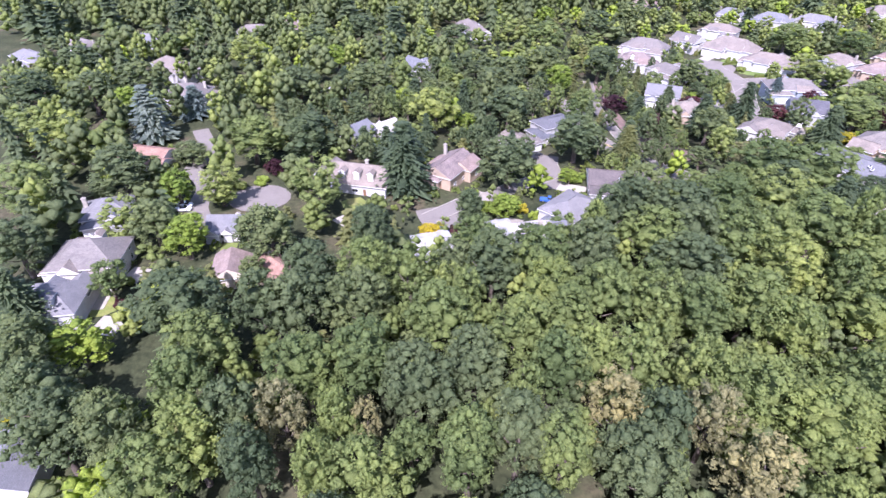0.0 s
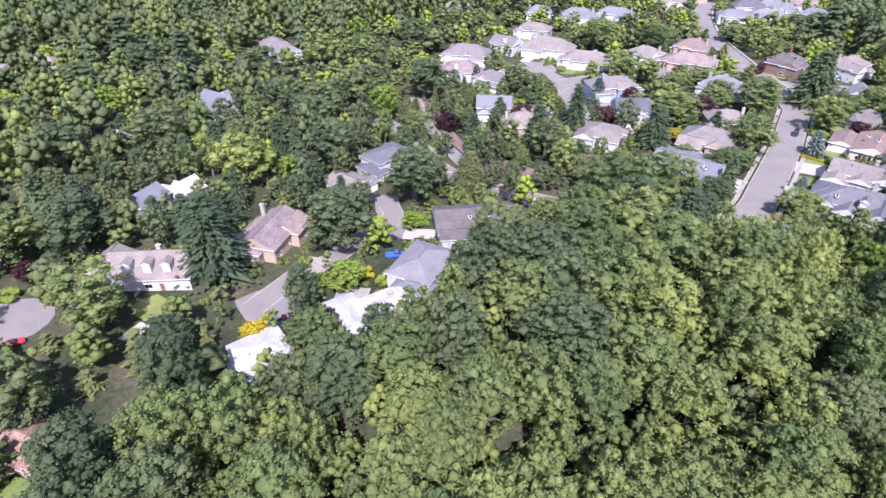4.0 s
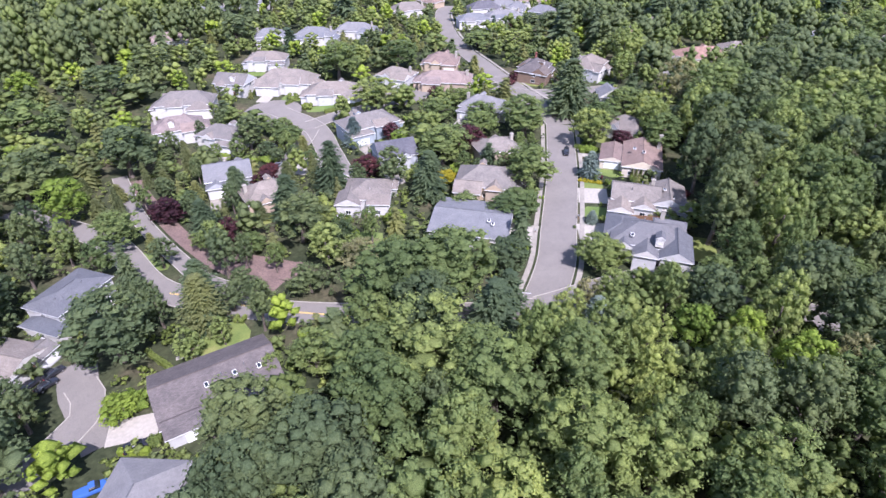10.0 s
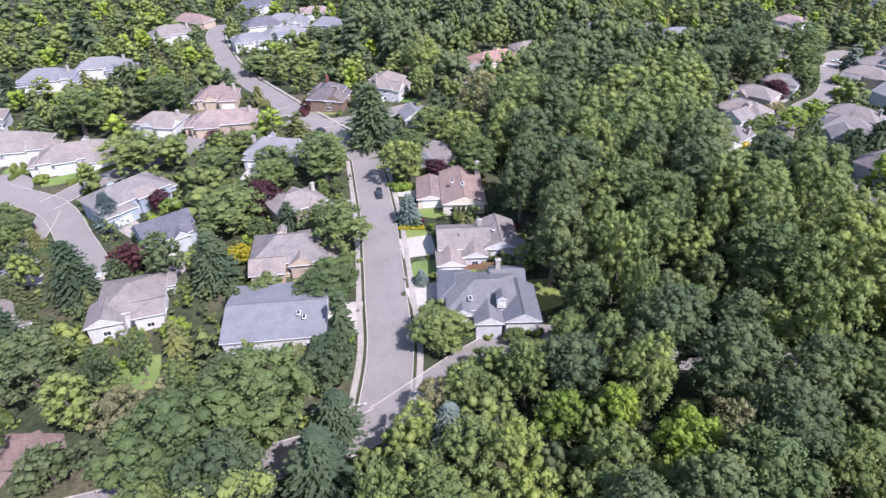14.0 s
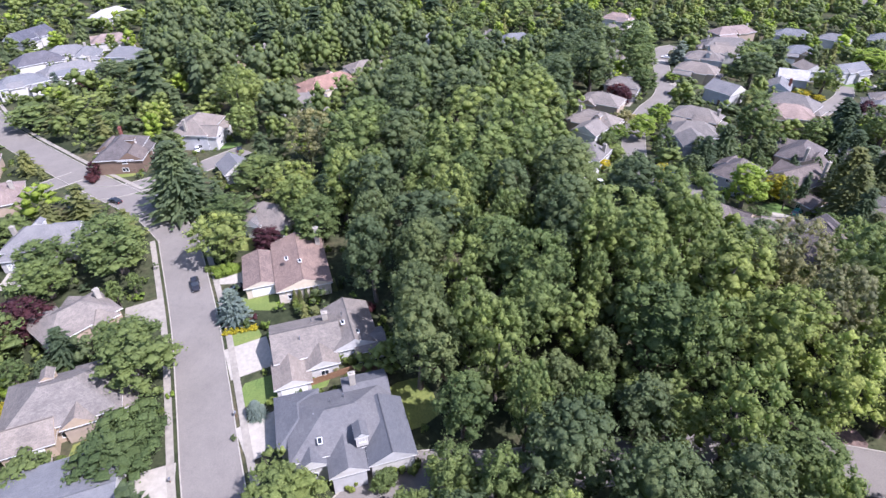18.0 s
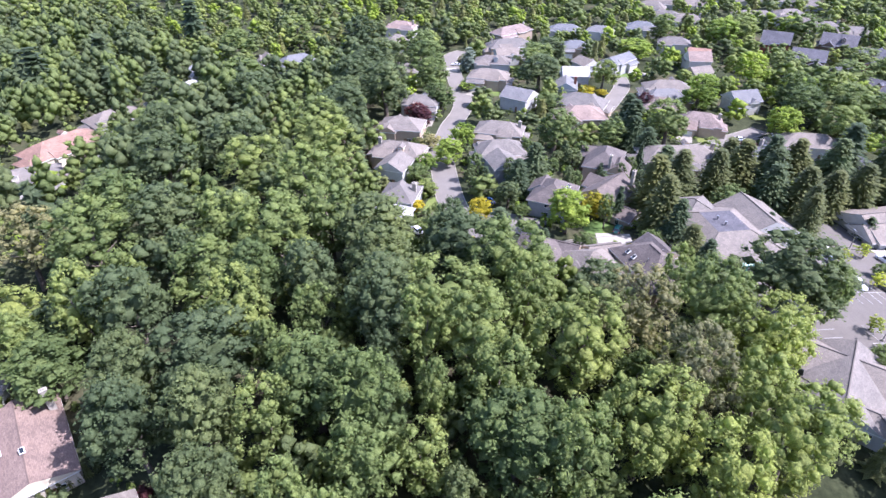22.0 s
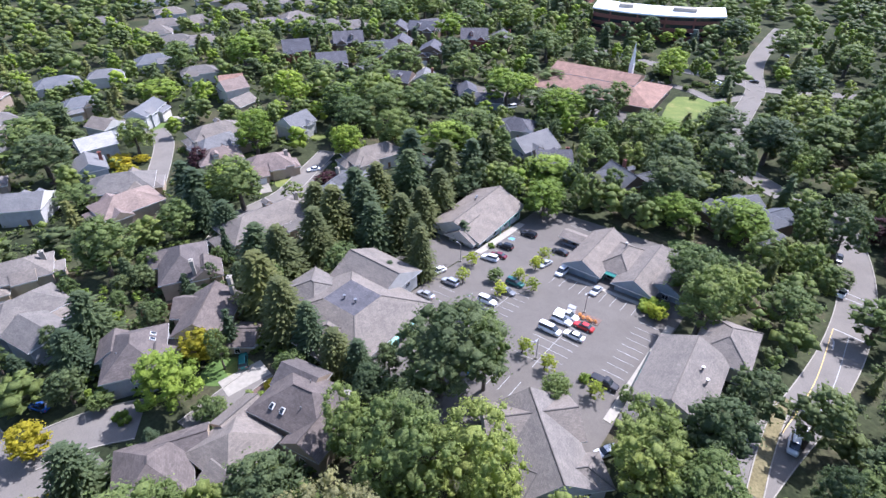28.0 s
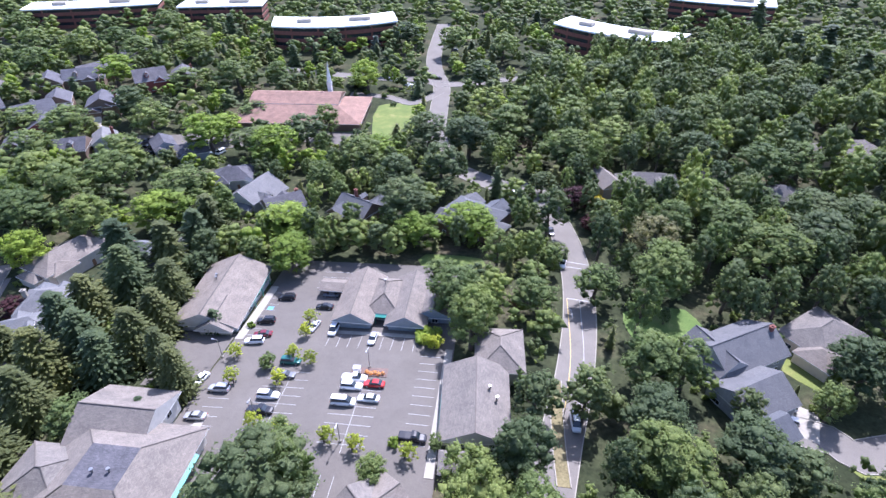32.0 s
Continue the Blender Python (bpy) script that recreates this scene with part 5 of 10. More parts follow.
slab("driveway", 197.9, 169.1, -75, 7.5, 7.0, "concrete", 0.105, "pale concrete driveway", "driveway", round_=0)
slab("driveway", 110.7, -25.0, 157, 6.9, 9.0, "concrete", 0.111, "pale concrete driveway", "driveway", round_=0)
slab("driveway", 246.6, 34.1, -102, 8.7, 5.0, "concrete", 0.096, "pale concrete driveway", "driveway", round_=0)
slab("driveway", 127.3, 219.3, -62, 5.7, 6.0, "concrete", 0.102, "pale concrete driveway", "driveway", round_=0)
slab("driveway", -77.2, 110.3, -13, 4.9, 6.0, "concrete", 0.111, "pale concrete driveway", "driveway", round_=0)
slab("driveway", -74.7, 91.6, -8, 6.2, 6.0, "concrete", 0.096, "pale concrete driveway", "driveway", round_=0)
slab("driveway", 205.6, 10.6, 77, 4.3, 6.0, "concrete", 0.102, "pale concrete driveway", "driveway", round_=0)
slab("driveway", 415.9, 52.3, -91, 7.2, 8.0, "concrete", 0.105, "pale concrete driveway", "driveway", round_=0)
slab("driveway", 124.3, 241.7, -71, 11.2, 9.0, "concrete", 0.108, "pale concrete driveway", "driveway", round_=0)
slab("driveway", 123.3, 234.8, -51, 9.8, 9.0, "concrete", 0.111, "pale concrete driveway", "driveway", round_=0)
slab("mulch_bed", 85.9, 191.1, -60, 28.6, 8.0, "bark_mulch", 0.033, "bare reddish bark mulch bed", "planting bed", round_=0.6)
slab("mulch_bed", 121.4, 136.9, -91, 11.5, 4.0, "bark_mulch", 0.039, "bare reddish bark mulch bed", "planting bed", round_=0.6)
slab("mulch_bed", 154.2, 112.4, -60, 13.2, 8.0, "bark_mulch", 0.03, "bare reddish bark mulch bed", "planting bed", round_=0.6)
slab("mulch_bed", 175.4, 46.9, -93, 13.4, 6.0, "bark_mulch", 0.033, "bare reddish bark mulch bed", "planting bed", round_=0.6)
slab("mulch_bed", 245.0, 33.8, 173, 10.8, 3.0, "bark_mulch", 0.036, "bare reddish bark mulch bed", "planting bed", round_=0.6)
slab("mulch_bed", 89.1, 186.4, -18, 8.2, 6.0, "bark_mulch", 0.039, "bare reddish bark mulch bed", "planting bed", round_=0.6)
slab("walkway", 186.6, -16.5, 90, 35.4, 1.7, "concrete", 0.22, "pale concrete walkway beside the shops", "pavement")
slab("walkway", 238.3, -45.3, 90, 23.6, 2.2, "concrete", 0.22, "pale concrete walkway beside the shops", "pavement")
slab("walkway", 204.3, -38.1, 0, 24.0, 1.3, "concrete", 0.22, "pale concrete walkway beside the shops", "pavement")
slab("walkway", 234.2, -3.3, 90, 11.2, 1.9, "concrete", 0.22, "pale concrete walkway beside the shops", "pavement")
slab("planter_island", 203.3, -24.3, 2, 8.0, 2.8, "bark_mulch", 0.25, "kerbed planting island in the car park", "planting bed")


# ---- houses ----
house(201.4, 153.4, -58.7, [(0.0, 0.0, 11.7, 19.51, 3.5, 20, "gable"), (-9.27, 0.98, 7.31, 12.68, 2.8, 18, "gable")], "brown", "cream", "brown-roofed house with cream walls and tall chimneys", 2, chimney=(5.07, 5.85, 8.8), garage=(-9.27, -5.41, 0, 4.8), skylights=((-2.93, -1.95, 6.67, 20), (0.0, -3.12, 6.23, 20)))
house(178.0, 137.9, -58.0, [(-2.8, 1.2, 12.6, 10.6, 3.8, 24, "gable"), (6.2, 2.0, 9.0, 12.6, 3.6, 24, "gable"), (-6.6, -6.6, 6.2, 6.6, 3.0, 23, "gable"), (-0.6, -4.2, 5.6, 6.0, 3.4, 24, "gable"), (9.2, -3.0, 5.6, 5.4, 3.2, 22, "gable")], "shake", "white", "white-walled house with a weathered grey shake roof and patio", 2, chimney=(1.6, 3.2, 7.4), garage=(-6.6, -9.95, 0, 4.8), skylights=((7.2, -2.2, 5.4, 0), (4.8, 0.6, 6.2, 0)), vents=((-4.0, -1.0, 6.0), (-1.2, 3.4, 6.1), (5.0, 3.0, 6.4)))
house(159.8, 125.4, -60.0, [(-0.6, 0.6, 17.4, 12.4, 4.6, 26, "hip"), (6.2, -3.6, 7.0, 11.4, 4.4, 28, "gable"), (-0.9, -5.6, 5.4, 8.0, 4.2, 28, "gable"), (-7.6, 3.4, 7.0, 10.4, 4.0, 25, "hip"), (4.6, 6.4, 7.2, 6.5, 4.2, 27, "gable"), (-6.4, -3.2, 4.6, 7.0, 4.0, 30, "gable")], "slate", "white", "large house with smooth slate-grey hipped and gabled roofs", 2, chimney=(2.4, 6.5, 8.6), dormers=((1.9, -5.0, 6.2, 0),), skylights=((-4.6, -4.2, 6.4, 26), (2.2, -3.8, 6.8, 26)), vents=((-2.0, 2.8, 7.3), (0.4, 3.6, 7.0), (-5.0, 1.0, 6.6)))
house(135.2, 165.0, -54.7, [(0.0, 0.0, 20.76, 18.14, 4.0, 13, "gable")], "grey", "white", "house under one broad low grey roof beside a driveway", 2, skylights=((5.04, -4.03, 6.22, 13), (6.25, -5.04, 5.96, 13)))
house(120.2, -40.8, 30.0, [(0.0, 0.0, 17.78, 12.35, 5.0, 32, "gable"), (6.42, -0.99, 8.4, 11.85, 5.0, 34, "gable"), (6.91, 10.86, 12.84, 11.85, 4.2, 30, "gable"), (10.86, 18.27, 8.89, 7.9, 3.2, 28, "gable")], "slate", "grey", "large slate-roofed house with steep cross gables", 2, chimney=(-7.9, 0.99, 9.5))
house(96.8, -50.6, 38.0, [(0.0, 0.0, 16.94, 11.96, 3.6, 27, "hip"), (7.48, 3.99, 7.48, 7.97, 3.2, 27, "hip")], "pale", "cream", "pale shake-roofed house beside a green lawn", 2)
house(37.4, 140.8, -44.0, [(0.0, 0.0, 11.39, 15.53, 4.6, 22, "hip"), (2.07, -8.29, 9.32, 6.21, 3.4, 22, "hip")], "grey", "white", "house with a plain grey shingle roof and skylights", 2)
house(58.3, 159.0, -10, [(0, 0, 22.5, 14.5, 3.6, 24, "gable"), (-5.6, -6.6, 10.5, 6.0, 3.2, 20, "gable"), (8.6, -5.6, 5.4, 5.0, 3.2, 20, "gable")], "umber", "white", "long white house under a dark shake gable roof", 2, garage=(-5.6, -9.65, 0, 4.8), skylights=((-2.0, -3.2, 6.0, 24), (3.4, -3.0, 6.1, 24), (8.0, -3.4, 5.9, 24)), vents=((1.0, -2.2, 6.3), (5.5, -2.0, 6.4)))
house(43.3, 206.6, 30, [(0, 0, 15.0, 10.0, 5.6, 17, "hip"), (-7.6, -1.6, 6.0, 10.5, 3.0, 16, "hip"), (1.5, -5.2, 8.0, 3.0, 2.9, 14, "gable")], "slate", "white", "two-storey white house with broad low slate-grey hipped roofs", 2, vents=((-3.0, -2.0, 6.6), (-4.2, -1.0, 6.8), (2.5, -1.6, 6.9)))
house(27.4, 193.4, 35, [(0, 0, 11.0, 11.5, 3.2, 19, "gable"), (4.0, -4.5, 5.0, 5.0, 3.0, 19, "gable")], "shake", "white", "low house with a weathered shake roof beside a paved yard", 2, garage=(4.0, -7.02, 0, 4.2))
house(-26.2, 159.4, -14, [(0, 0, 19.5, 11.5, 3.5, 36, "gable"), (-11.6, 2.6, 8.0, 8.5, 3.2, 30, "gable"), (11.0, 1.5, 6.0, 8.0, 3.0, 28, "gable")], "shake", "white", "long white house with a steep shake roof and three dormers", 2, chimney=(2.0, 0.4, 9.2), dormers=((-4.6, -3.5, 5.6, 0), (0.2, -3.5, 5.6, 0), (4.8, -3.5, 5.6, 0)))
house(2.0, 167.6, -32, [(0, 0, 11.0, 17.0, 4.4, 26, "gable"), (-3.2, -6.6, 10.0, 7.5, 3.4, 26, "hip"), (4.0, 4.5, 7.5, 8.0, 4.0, 28, "gable"), (-5.2, 2.6, 5.0, 7.0, 3.4, 28, "gable")], "tan", "tan", "brown tile-roofed house with several cross gables", 2, chimney=(-5.0, 5.6, 8.6), vents=((2.0, -2.0, 6.0), (-1.6, 3.0, 6.2)))
house(-102.0, 175.0, -13, [(0, 0, 18.0, 10.5, 3.0, 22, "gable"), (7.0, -5.0, 7.5, 6.5, 2.8, 22, "gable")], "terracotta", "white", "white house with a terracotta gable roof", 1)
house(24.2, 128.8, 14, [(0.5, 0, 15.0, 8.8, 3.0, 15, "hip"), (-7.6, 0.6, 6.6, 14.0, 2.9, 14, "hip")], "white", "white", "low L-shaped house with a bleached pale roof", 2, chimney=(3.0, 1.0, 5.2), skylights=((1.5, -2.2, 4.0, 15), (4.0, -2.0, 4.0, 15)), vents=((-3.0, -1.6, 4.2),))
house(-3.4, 121.6, 20, [(0, 0, 12.0, 10.0, 3.0, 15, "hip"), (-4.6, -5.0, 6.0, 6.0, 2.8, 15, "hip")], "white", "white", "low house with a bleached pale roof behind golden bushes", 2, skylights=((2.0, -2.0, 4.0, 15),), vents=((0.0, -2.6, 4.0), (-2.0, -1.4, 4.3)))
house(264.0, 29.6, -52, [(0, 0, 13.0, 10.0, 4.8, 33, "gable"), (-4.0, -7.4, 6.8, 7.0, 2.8, 24, "gable"), (3.2, 3.6, 7.0, 8.0, 4.2, 33, "gable"), (-4.8, 3.0, 5.0, 6.0, 3.4, 30, "hip")], "umber", "tan", "two-storey house with a steep umber shake roof and garage", 2, chimney=(5.6, -3.8, 10.4), garage=(-4.0, -10.93, 0, 4.8))
house(265.6, 44.6, -33, [(0, 0, 13.0, 10.4, 4.8, 33, "hip"), (-4.0, -4.0, 6.5, 6.5, 4.0, 33, "gable"), (3.6, 4.0, 6.0, 6.0, 4.0, 33, "gable")], "umber", "grey", "two-storey house with a hipped umber shake roof", 2, skylights=((1.0, -3.4, 6.4, 33), (2.6, -3.4, 6.4, 33)), vents=((-1.6, 2.6, 6.6),))
house(228.4, 33.6, 10, [(0, 0, 15.0, 11.0, 4.6, 32, "hip"), (-5.0, 3.6, 7.0, 8.0, 4.0, 32, "gable"), (4.4, -4.2, 7.4, 6.5, 4.4, 32, "gable"), (-6.2, -3.8, 5.4, 6.0, 3.2, 28, "hip")], "umber", "tan", "large house with a hipped umber shake roof and skylights", 2, chimney=(-7.6, -2.4, 9.0), skylights=((1.4, 4.0, 6.2, -32), (3.6, 4.0, 6.2, -32)), vents=((-1.5, 2.6, 6.9), (0.8, -2.8, 6.8)))
house(232.0, 45.8, 4, [(0, 0, 10.0, 10.5, 3.8, 30, "hip"), (3.8, -4.6, 6.0, 7.0, 3.4, 30, "gable"), (-3.4, 4.2, 6.0, 6.0, 3.2, 28, "gable")], "shake", "tan", "house with a weathered shake roof beside a short drive", 2)
house(287.4, 21.4, -30, [(0, 0, 15.0, 10.5, 5.2, 32, "hip"), (-4.4, -4.8, 6.5, 6.5, 4.6, 34, "gable"), (4.4, 4.0, 6.5, 7.0, 4.6, 32, "gable")], "umber", "tan", "two-storey house with an umber shake roof and chimney", 2, chimney=(-6.8, -2.4, 9.6))
house(238.0, 56.4, -30, [(0, 0, 12.5, 11.0, 4.0, 30, "hip"), (3.6, -4.6, 6.5, 7.0, 3.6, 30, "gable"), (-4.4, 3.8, 6.0, 6.5, 3.6, 30, "gable")], "umber", "tan", "house with a dark umber hipped roof near the turning place", 2)
house(269.0, 224.6, 12, [(0, 0, 18.0, 12.5, 5.6, 30, "hip"), (-5.2, -5.6, 7.0, 7.5, 5.0, 33, "gable"), (4.6, -5.6, 6.5, 6.0, 3.2, 28, "gable"), (5.5, 4.6, 7.0, 7.0, 5.0, 30, "hip")], "pale", "white", "white two-storey house with a pale roof and porch", 2, chimney=(-7.6, 1.0, 10.4))
house(246.2, 238.2, 22, [(0, 0, 18.0, 11.5, 5.0, 30, "hip"), (-5.4, -5.0, 7.0, 7.0, 4.6, 34, "gable"), (4.8, -4.6, 6.0, 6.0, 3.2, 30, "gable"), (3.0, 4.6, 8.0, 6.0, 4.6, 32, "gable")], "umber", "brown", "dark-roofed house with gables and a columned porch", 2, chimney=(6.8, 1.6, 9.6), dormers=((0.4, -3.2, 6.4, 0),))
house(124.6, 200.2, -43, [(0, 0, 13.5, 13.0, 4.4, 24, "hip"), (-5.0, -5.4, 7.0, 7.5, 4.0, 26, "gable"), (4.0, -6.0, 6.0, 6.0, 4.2, 28, "gable"), (4.6, 5.2, 7.5, 6.0, 3.4, 24, "hip")], "pale", "white", "white house with a broad pale hipped roof and patio", 2, vents=((1.0, -3.0, 6.0), (-2.0, -2.4, 6.2)))
house(185.6, -97.0, -30, [(0, 0, 18.5, 14.0, 5.0, 28, "hip"), (-4.6, -6.2, 8.0, 9.0, 4.4, 30, "gable"), (5.2, -5.4, 7.0, 8.0, 4.4, 30, "gable"), (4.4, 6.0, 8.0, 8.0, 4.6, 28, "gable"), (-9.6, 2.0, 6.0, 9.0, 3.6, 28, "hip")], "slate", "brown", "large brown house with slate-grey hipped and gabled roofs", 2, chimney=(-3.0, 2.6, 9.4), vents=((2.0, -2.8, 7.0), (-1.0, 3.0, 7.2)))
house(224.0, -97.0, -28, [(0, 0, 12.5, 10.0, 5.4, 34, "gable"), (-3.2, -5.0, 6.0, 7.0, 5.0, 36, "gable"), (4.0, 4.0, 6.0, 7.0, 5.0, 36, "gable"), (4.2, -4.4, 5.0, 5.0, 3.0, 30, "hip")], "slate", "brown", "tall brown house with steep slate-grey cross gables", 2, chimney=(1.8, -1.6, 10.8), dormers=((0.6, -3.2, 6.6, 0),))
simple_house(-87.9, 112.4, 7, 15.9, 13.0, "shake", "white", 5.0, "hip", 2)
simple_house(-87.5, 95.6, 9, 12.5, 12.0, "grey", "white", 4.5, "hip", 1)
simple_house(-70.2, 54.4, 11, 8.5, 12.0, "grey", "white", 4.5, "gable", 1)
simple_house(-94.7, 134.9, 20, 12.3, 11.0, "grey", "white", 5.0, "hip", 1)
simple_house(-52.1, 109.3, 12, 8.5, 9.0, "tan", "cream", 3.4, "gable", 1)
simple_house(-41.1, 109.6, -39, 8.5, 7.0, "terracotta", "cream", 3.2, "gable", 1)
simple_house(-60.1, 129.9, 1, 8.5, 8.0, "grey", "white", 3.2, "gable", 1)
simple_house(-109.3, 233.2, 0, 17.8, 12.0, "pale", "white", 4.8, "hip", 1)
simple_house(-129.9, 271.0, -42, 26.0, 12.0, "pale", "white", 4.8, "hip", 1)
simple_house(-110.2, 339.4, 6, 20.1, 12.0, "pale", "white", 5, "hip", 0)
simple_house(-94.7, 348.3, -13, 20.1, 11.0, "tan", "white", 5, "hip", 0)
simple_house(-163.0, 317.9, -22, 20.1, 11.0, "grey", "white", 5, "hip", 0)
simple_house(-193.6, 306.7, -30, 23.0, 11.0, "pale", "white", 5, "hip", 0)
simple_house(-207.0, 284.5, -34, 26.0, 11.0, "grey", "white", 5, "hip", 0)
simple_house(-45.8, 239.5, 3, 9.7, 11.0, "white", "white", 3.5, "gable", 0)
simple_house(-31.9, 193.4, -40, 8.5, 10.0, "grey", "white", 5.2, "gable", 1)
simple_house(-22.2, 200.1, 44, 9.2, 9.0, "white", "white", 3.4, "gable", 1)
simple_house(-12.6, 272.1, -50, 13.6, 11.0, "grey", "white", 5, "gable", 1)
simple_house(17.3, 349.8, -73, 26.0, 11.0, "pale", "white", 5, "hip", 0)
simple_house(102.2, 223.4, -9, 14.9, 11.0, "shake", "tan", 4.0, "hip", 2)
simple_house(98.5, 243.6, -22, 14.1, 12.0, "grey", "grey", 5.0, "gable", 2)
simple_house(100.6, 293.6, -18, 18.1, 12.0, "tan", "white", 5.0, "hip", 1)
simple_house(112.6, 315.8, -33, 22.6, 12.0, "pale", "white", 5.0, "hip", 1)
simple_house(137.8, 323.2, -54, 14.6, 11.0, "pale", "white", 5.4, "gable", 1)
simple_house(157.4, 309.5, -49, 25.4, 13.0, "shake", "white", 5.0, "hip", 1)
simple_house(165.9, 283.2, -39, 23.5, 12.0, "shake", "white", 4.2, "hip", 1)
simple_house(110.9, 274.2, -60, 16.9, 11.0, "pale", "white", 5.4, "hip", 1)
simple_house(154.2, 242.4, -9, 20.9, 12.0, "shake", "blue", 5.4, "hip", 1)
simple_house(145.9, 214.6, -20, 12.9, 11.0, "dark", "grey", 5.2, "gable", 1)
simple_house(165.0, 343.9, -39, 18.9, 11.0, "pale", "white", 5, "hip", 1)
simple_house(186.5, 382.9, -32, 15.3, 10.0, "grey", "white", 5, "hip", 1)
simple_house(206.8, 366.8, -47, 21.2, 12.0, "grey", "white", 5, "hip", 1)
simple_house(229.9, 360.0, -48, 22.3, 12.0, "grey", "white", 5, "hip", 1)
simple_house(140.9, 414.7, -26, 20.5, 12.0, "tan", "white", 4, "hip", 0)
simple_house(197.4, 279.3, -67, 15.7, 11.0, "shake", "white", 4, "hip", 1)
simple_house(226.2, 279.9, -51, 15.9, 12.0, "brown", "tan", 4, "hip", 1)
simple_house(208.7, 258.1, -49, 23.1, 12.0, "tan", "tan", 3.6, "hip", 1)
simple_house(245.7, 196.8, -43, 8.5, 9.0, "grey", "white", 3.4, "gable", 1)
simple_house(288.3, 383.6, -26, 22.2, 12.0, "pale", "white", 5, "hip", 0)
simple_house(298.6, 332.2, -32, 19.6, 11.0, "grey", "white", 5, "hip", 0)
simple_house(319.5, 326.2, -29, 23.9, 12.0, "grey", "white", 5, "hip", 0)
simple_house(329.0, 352.8, -30, 20.8, 12.0, "dark", "white", 5, "hip", 0)
simple_house(129.5, 501.4, -89, 26.0, 11.0, "grey", "white", 5, "hip", 0)
simple_house(224.0, 473.9, -40, 23.8, 12.0, "grey", "white", 5, "hip", 0)
simple_house(186.5, 465.4, -27, 21.8, 12.0, "grey", "white", 5, "hip", 0)
simple_house(319.8, 401.5, -80, 22.9, 11.0, "brown", "tan", 4, "hip", 0)
simple_house(366.9, 394.9, 2, 24.6, 11.0, "dark", "white", 5.4, "gable", 0)
simple_house(331.8, 200.4, -35, 25.7, 13.0, "terracotta", "cream", 4.4, "hip", 1)
simple_house(354.8, 190.7, -47, 19.7, 12.0, "pale", "white", 5.4, "hip", 1)
simple_house(363.8, 256.9, -49, 18.7, 12.0, "shake", "tan", 5, "hip", 0)
simple_house(411.1, 172.0, -63, 10.2, 11.0, "white", "white", 5, "gable", 0)
simple_house(422.7, 128.1, -63, 19.4, 11.0, "grey", "white", 5, "hip", 0)
simple_house(197.0, 222.1, -67, 17.0, 11.0, "grey", "white", 4.2, "hip", 1)
simple_house(173.2, 192.7, -23, 14.5, 10.0, "shake", "tan", 4.0, "hip", 1)
simple_house(219.4, 170.5, -90, 14.3, 10.0, "pale", "white", 4.2, "hip", 1)
simple_house(154.5, 178.2, -53, 18.5, 13.0, "shake", "tan", 4.2, "hip", 2)
simple_house(349.1, 353.6, -56, 19.4, 11.0, "grey", "white", 4, "hip", 0)
simple_house(306.7, 201.6, -66, 19.1, 11.0, "shake", "white", 4.4, "hip", 1)
simple_house(383.2, 176.4, -27, 24.9, 10.0, "white", "white", 3.6, "gable", 0)
simple_house(425.6, 390.3, -2, 26.0, 12.0, "white", "white", 5, "hip", 0)
simple_house(375.5, 348.8, -48, 21.0, 12.0, "tan", "white", 4, "hip", 0)
simple_house(349.0, 317.8, -72, 17.7, 11.0, "grey", "white", 5, "hip", 0)
simple_house(346.1, 338.3, -58, 11.1, 11.0, "grey", "white", 5, "hip", 0)
simple_house(425.8, 141.7, -65, 9.5, 10.0, "pale", "white", 5, "gable", 0)
simple_house(331.1, 82.1, -107, 15.4, 11.0, "shake", "tan", 5.2, "hip", 2)
simple_house(306.9, 84.7, -112, 16.2, 10.0, "shake", "tan", 5.2, "hip", 2)
simple_house(295.2, 86.8, -117, 8.9, 9.0, "shake", "white", 5.2, "gable", 2)
simple_house(275.9, 86.3, -112, 9.5, 10.0, "pale", "white", 4.4, "hip", 2)
simple_house(264.8, 90.0, -120, 9.5, 10.0, "white", "white", 4.0, "hip", 2)
simple_house(356.5, 72.8, -106, 14.2, 10.0, "shake", "white", 5.2, "hip", 1)
simple_house(319.6, 47.8, -113, 16.4, 10.0, "shake", "tan", 5.2, "hip", 1)
simple_house(300.2, 52.1, -89, 15.1, 10.0, "shake", "grey", 5.2, "hip", 1)
simple_house(289.4, 53.4, -81, 8.7, 9.0, "shake", "grey", 5.2, "gable", 1)
simple_house(358.5, 31.0, -132, 11.8, 11.0, "grey", "white", 5.2, "gable", 1)
simple_house(388.1, 38.1, -111, 17.8, 11.0, "shake", "tan", 5.2, "hip", 1)
simple_house(410.9, 31.5, -108, 16.9, 10.0, "pale", "white", 5.2, "hip", 1)
simple_house(440.1, 16.0, -86, 23.8, 11.0, "pale", "tan", 5.2, "hip", 1)
simple_house(470.5, 8.1, -59, 25.5, 10.0, "tan", "tan", 5.2, "hip", 0)
simple_house(386.5, -2.8, -101, 11.7, 10.0, "white", "white", 5.2, "gable", 1)
simple_house(369.2, 7.4, -108, 9.6, 11.0, "grey", "blue", 5.2, "gable", 1)
simple_house(332.6, 13.1, -95, 17.3, 12.0, "tan", "tan", 5.2, "hip", 1)
simple_house(361.8, -36.5, -103, 19.5, 11.0, "shake", "tan", 5, "hip", 1)
simple_house(398.1, -69.9, -102, 10.4, 10.0, "tan", "white", 6.5, "gable", 1)
simple_house(345.0, -61.3, -86, 11.5, 10.0, "grey", "white", 5.2, "gable", 1)
simple_house(324.2, -31.3, -118, 15.8, 10.0, "tan", "tan", 4.2, "hip", 1)
